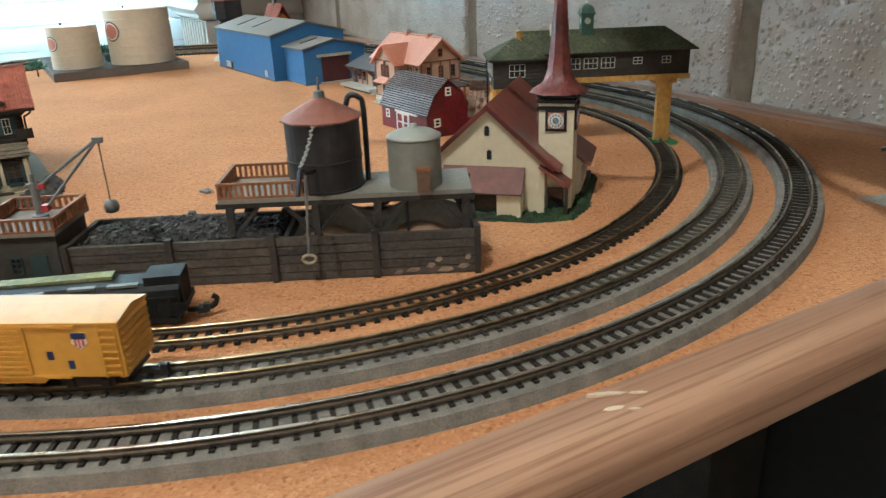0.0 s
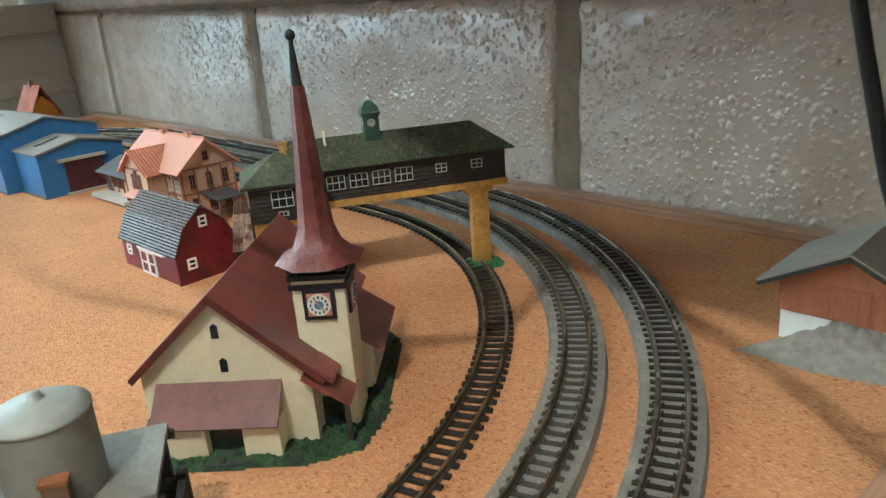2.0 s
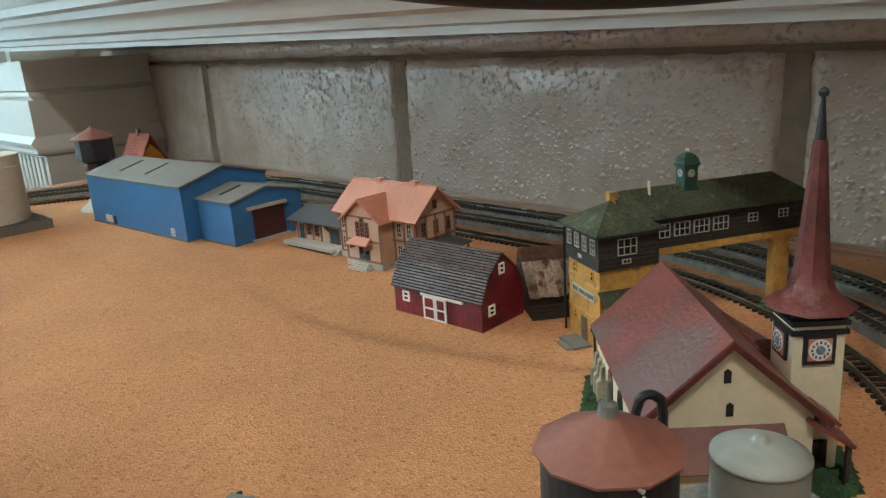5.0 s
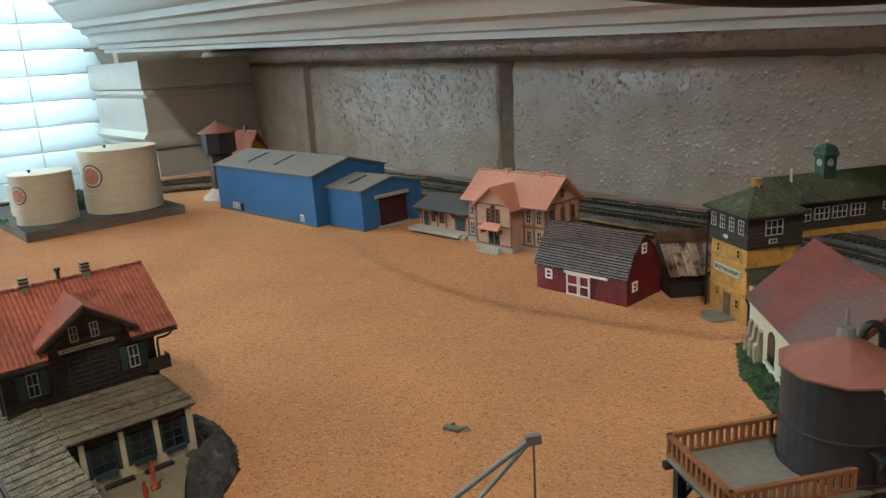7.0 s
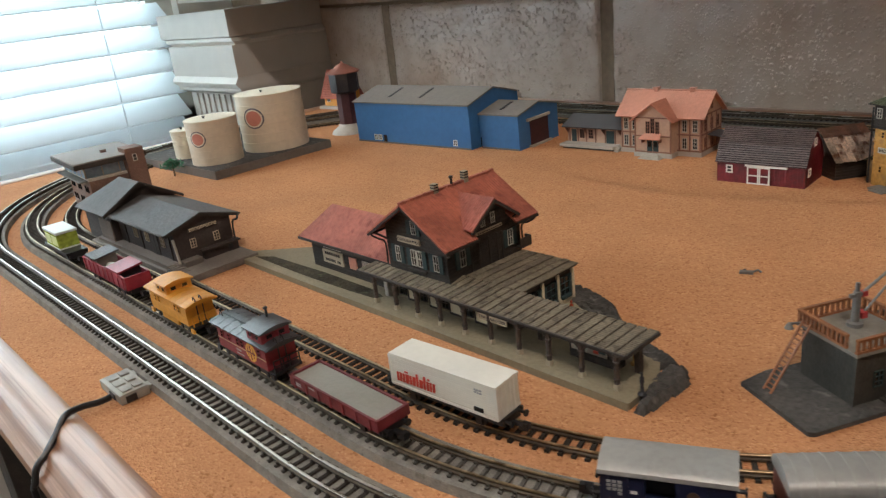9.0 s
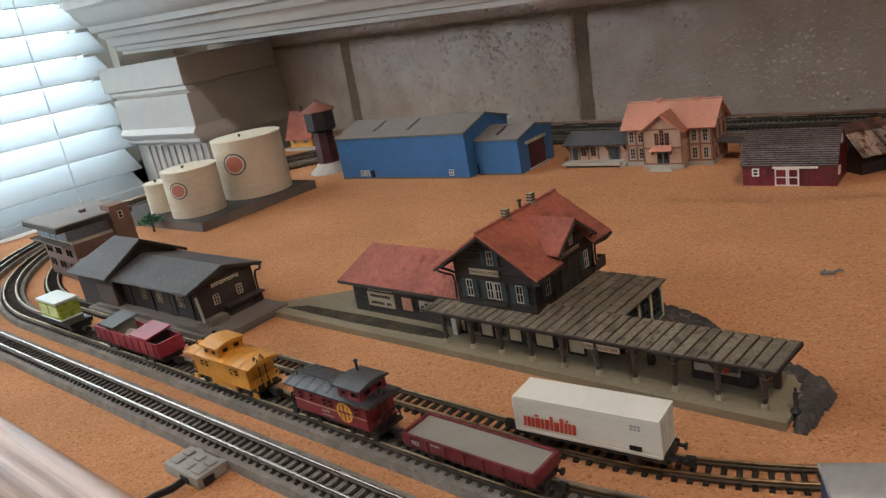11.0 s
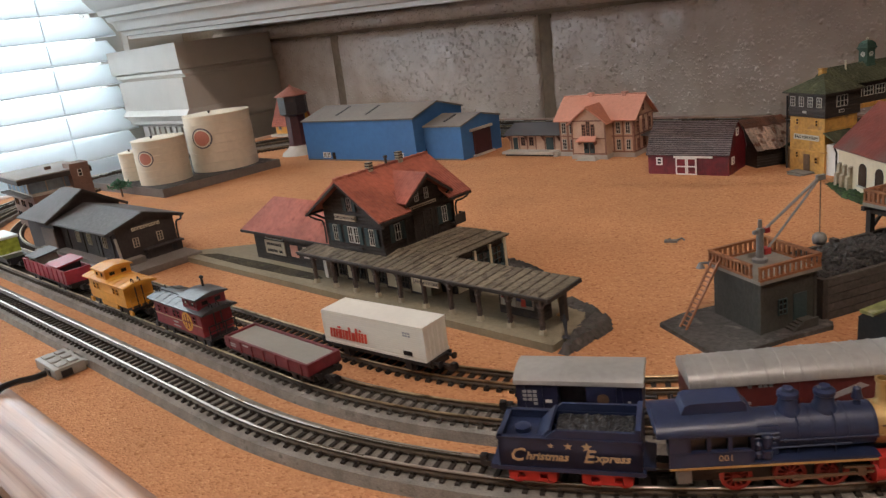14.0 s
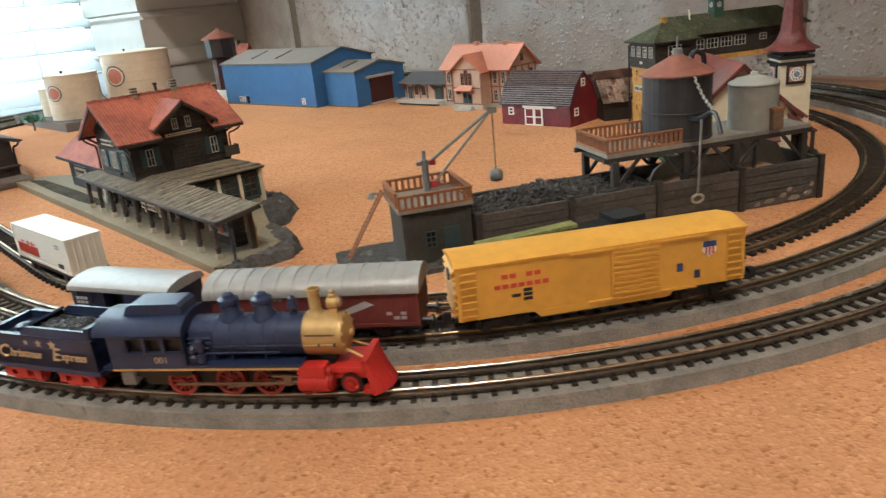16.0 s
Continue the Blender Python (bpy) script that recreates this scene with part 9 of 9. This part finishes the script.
def tender():
    R = RAD["outer"]
    t = thing("tender", on_track("outer", deg=LOCO_DEG - math.degrees(48.5 / R)), "navy tender heaped with coal, gold lettering and red trucks", "tender")
    L, W = 31.0, 12.4
    part("frame", B(-L / 2 - 0.6, L / 2 + 0.6, -6.4, 6.4, 4.4, 5.4), NAVY, t)
    part("tank", B((-L / 2, L / 2, -W / 2, -W / 2 + 0.8, 5.2, 12.6), (-L / 2, L / 2, W / 2 - 0.8, W / 2, 5.2, 12.6), (-L / 2, -L / 2 + 0.8, -W / 2, W / 2, 5.2, 12.6), (L / 2 - 0.8, L / 2, -W / 2, W / 2, 5.2, 12.6), (-L / 2, L / 2, -W / 2, W / 2, 5.2, 9.6)), NAVY, t)
    for y in (-W / 2, W / 2 - 0.7):
        part("coal_board", prism([(-5.5, 12.4), (L / 2, 12.4), (L / 2, 14.8), (-2.5, 14.8)], y, y + 0.7, "y"), NAVY, t)
    part("rear_deck", B(-L / 2 + 0.6, -7, -W / 2 + 0.6, W / 2 - 0.6, 9.4, 11.0), NAVY, t)
    part("water_hatch", lathe([(1.9, 11), (1.9, 12.0), (0.5, 12.4)], 12, centre=(-11, 0)), NAVY, t)
    part("coal_slope", slab([(-7.5, -W / 2 + 0.7, 11), (-7.5, W / 2 - 0.7, 11), (-4, W / 2 - 0.7, 14.6), (-4, -W / 2 + 0.7, 14.6)], 0.6), NAVY, t)
    coal = lump_field([(-4, -W / 2 + 0.8), (L / 2 - 0.8, -W / 2 + 0.8), (L / 2 - 0.8, W / 2 - 0.8), (-4, W / 2 - 0.8)], lambda x, y: 2.3 + 1.2 * math.cos(y / 6.5 * 1.5), 0.55, 0.9, 1.1, 4.0, 1.0, 10.0)
    part("coal", coal, COALGREY, t, "grainy grey-black coal load", smooth=False)
    part("rim", B((-L / 2 - 0.2, L / 2 + 0.2, -W / 2 - 0.3, -W / 2 + 0.9, 12.4, 12.9), (-L / 2 - 0.2, L / 2 + 0.2, W / 2 - 0.9, W / 2 + 0.3, 12.4, 12.9), (-L / 2 - 0.3, -L / 2 + 0.9, -W / 2, W / 2, 12.4, 12.9)), NAVY, t)
    part("bulkhead", B(L / 2 - 1.2, L / 2, -W / 2, W / 2, 12.4, 15.6), NAVY, t)
    for s in (-1, 1):
        ang = 0 if s < 0 else 180
        for word, size, x, z in (("C", 4.6, -11.7, 8.3), ("hristmas", 2.75, -4.9, 8.2), ("E", 4.4, 4.1, 8.6), ("xpress", 2.75, 9.3, 8.4)):
            lettering(word, size, GOLDPRINT, t, at(-s * x, s * (W / 2 + 0.06), z, ang, 90), shear=0.3, bold=0.07)
        for x, r in ((-3.8, 0.75), (0, 0.95), (4.0, 1.25)):
            pts = []
            for i in range(10):
                a = math.pi / 2 + i * math.pi / 5
                q = r if i % 2 == 0 else r * 0.42
                pts.append((q * math.cos(a), q * math.sin(a)))
            part("star", prism(pts, -0.06, 0.06, "y"), GOLDPRINT, t, m=at(x * -s if s > 0 else x, s * (W / 2 + 0.05), 11.0))
    for x in (-8.6, 7.8):
        fr = part("truck_frame", B((-5.4, 5.4, -5.4, -4.6, 3.2, 4.2), (-5.4, 5.4, 4.6, 5.4, 3.2, 4.2), (-3.2, 3.2, -5.4, -4.6, 1.2, 2.0), (-3.2, 3.2, 4.6, 5.4, 1.2, 2.0), (-1.6, 1.6, -5.6, 5.6, 1.4, 4.2), (-5.4, -3.4, -5.4, -4.6, 1.4, 4.2), (3.4, 5.4, -5.4, -4.6, 1.4, 4.2), (-5.4, -3.4, 4.6, 5.4, 1.4, 4.2), (3.4, 5.4, 4.6, 5.4, 1.4, 4.2)), RED, t, "red truck frame", m=at(x, 0, 0))
        for s in (-1, 1):
            wheelset(fr, s * 3.6, 2.0, RED, 8)
    coupler(t, -L / 2, -1)
    part("rear_step", B((-L / 2 - 2.4, -L / 2, -5.6, 5.6, 4.0, 5.2),), NAVY, t)
    part("drawbar", B(L / 2, L / 2 + 5.5, -1.5, 1.5, 3.6, 5.0), BLACK, t)
    part("fall_plate", B(L / 2 - 1, L / 2 + 2.6, -4.8, 4.8, 5.2, 6.0), NAVY, t)


navy_van()
brown_van()
boxcar()
container_wagon()
low_wagon()
caboose(-399.5, CABRED, CABROOF, "red caboose with cupola, black roof and round yellow emblem", 11.5, True)
caboose(-463.5, YELLOWCAB, YELLOWCAB, "plain yellow caboose with a cupola on its roof", -4.0, False)
gondola()
lime_wagon()
black_wagon()
locomotive()
tender()

# ---------------------------------------------------------------- small things on the table


def feeder_box():
    t = thing("track_feeder", at(-434, -122.5, 0, 0), "grey plastic track feeder box clipped beside the rails", "feeder box")
    part("case", B((-10.5, 10.5, -6.0, 5.2, 0.1, 4.3), bevel=0.6), GREYBOX, t)
    for x in (-6.6, 0, 6.6):
        part("relief_pad", B((x - 2.4, x + 2.4, -4.2, -0.4, 4.2, 4.8), (x - 1.6, x + 2.2, 0.4, 3.6, 4.2, 5.0), bevel=0.25), GREYBOX, t)
    part("clip", B((-9, -5, 5, 12, 1.2, 3.0), (5, 9, 5, 12, 1.2, 3.0)), GREYBOX, t)
    part("socket", B(0.4, 5, -6.4, -5.4, 0.8, 3.2), BLACK, t)
    part("socket", B(8.5, 11.0, -4, 0, 0.6, 3.2), BLACK, t)


feeder_box()
tagged(part("feeder_cable", hose(spline([(-431, -129.6, 2.0), (-430.5, -134, 2.2), (-431, -140, 3.0), (-430, -146, 2.9), (-427.5, -151, -1.2), (-425, -156, -5.0), (-424, -162, -12), (-424, -164, -40), (-425, -166, -220), (-425, -166, -700)], 8), 1.25, 8), CABLE), "thin black feeder cable trailing over the table edge", "cable")

scrap = thing("loose_coupling", at(-294, 95, 0, 20), "tiny loose grey metal coupling part lying on cork", "metal part")
part("plate", B(-3.2, 2.4, -1.2, 1.2, 0.1, 1.1), STEEL, scrap)
part("hook", hose([(2, 0, 0.8), (4.2, 0.6, 1.8), (5.6, 0.2, 1.0)], 0.5, 6), STEEL, scrap)
part("pin", rod((-1.6, 1.0, 0.8), (-1.2, 2.6, 0.6), 0.6, 6), BLACK, scrap)

# cables hanging in front of the shelf
loop = [(-385, 45, 330), (-352, 80, 215), (-326, 102, 160), (-303.8, 113.6, 140), (-278.6, 124.9, 130.8), (-241.7, 141.3, 123.4), (-209.6, 155.6, 120.5), (-181.9, 168, 121.4), (-160, 177, 127.5), (-146, 184, 140), (-138, 190, 170), (-136, 193, 205), (-136, 198, 221), (-137, 212, 224.5), (-140, 300, 224)]
hang = thing("video_cable", at(0, 0, 0), "thick black printed cable sagging in a loop below the shelf", "cable")
curve = spline(loop, 12)
part("jacket", hose(curve, 2.75, 14), CABLE, hang, smooth=True)
words = ["VW-1", "30V", "80C", "20276", "STYLE", "AWM"]
for i, wd in enumerate(words):
    k = 52 + i * 6
    a, b = curve[k], curve[k + 1]
    d = (b - a).normalized()
    yaw = math.degrees(math.atan2(d.y, d.x))
    pitch = math.degrees(math.asin(d.z))
    m = Matrix.Translation(a * MM) @ pose(0, 0, 0, 0, 0, yaw) @ pose(0, 0, 0, 0, -pitch, 0) @ at(0, -2.6, 1.0, 0, 70) @ pose(0, 0, 0, 0, 0, 180)
    lettering(wd, 1.9, PRINT, hang, m, "printed_word", 0.12)
tagged(part("power_cable", hose(spline([(-128, 300, 224.5), (-124, 214, 225), (-122, 199, 222), (-116, 200, 200), (-92, 222, 140), (-74, 232, 92), (-63, 232, 69), (-58, 238, 52), (-53, 243, 38), (-50, 245, 12), (-49, 245, -40), (-46, 244, -300), (-44, 242, -755)], 10), 3.2, 14), CABLE, smooth=True), "thick black cable hanging past the table edge", "cable")
tagged(part("thin_cable", hose(spline([(-112, 300, 222), (-109, 212, 222.6), (-107, 199, 219), (-102, 206, 190), (-90, 230, 125), (-84, 240, 88), (-79, 243, 66), (-75, 250, 52), (-74.5, 261, 37), (-73.5, 273, 21), (-70, 285, 5.5), (-62, 292, 1.6), (-54, 296, -8), (-52, 297, -60), (-51, 297, -300), (-50, 296, -755)], 10), 1.25, 10), CABLE, smooth=True), "thin black cable resting on the table edge", "cable")
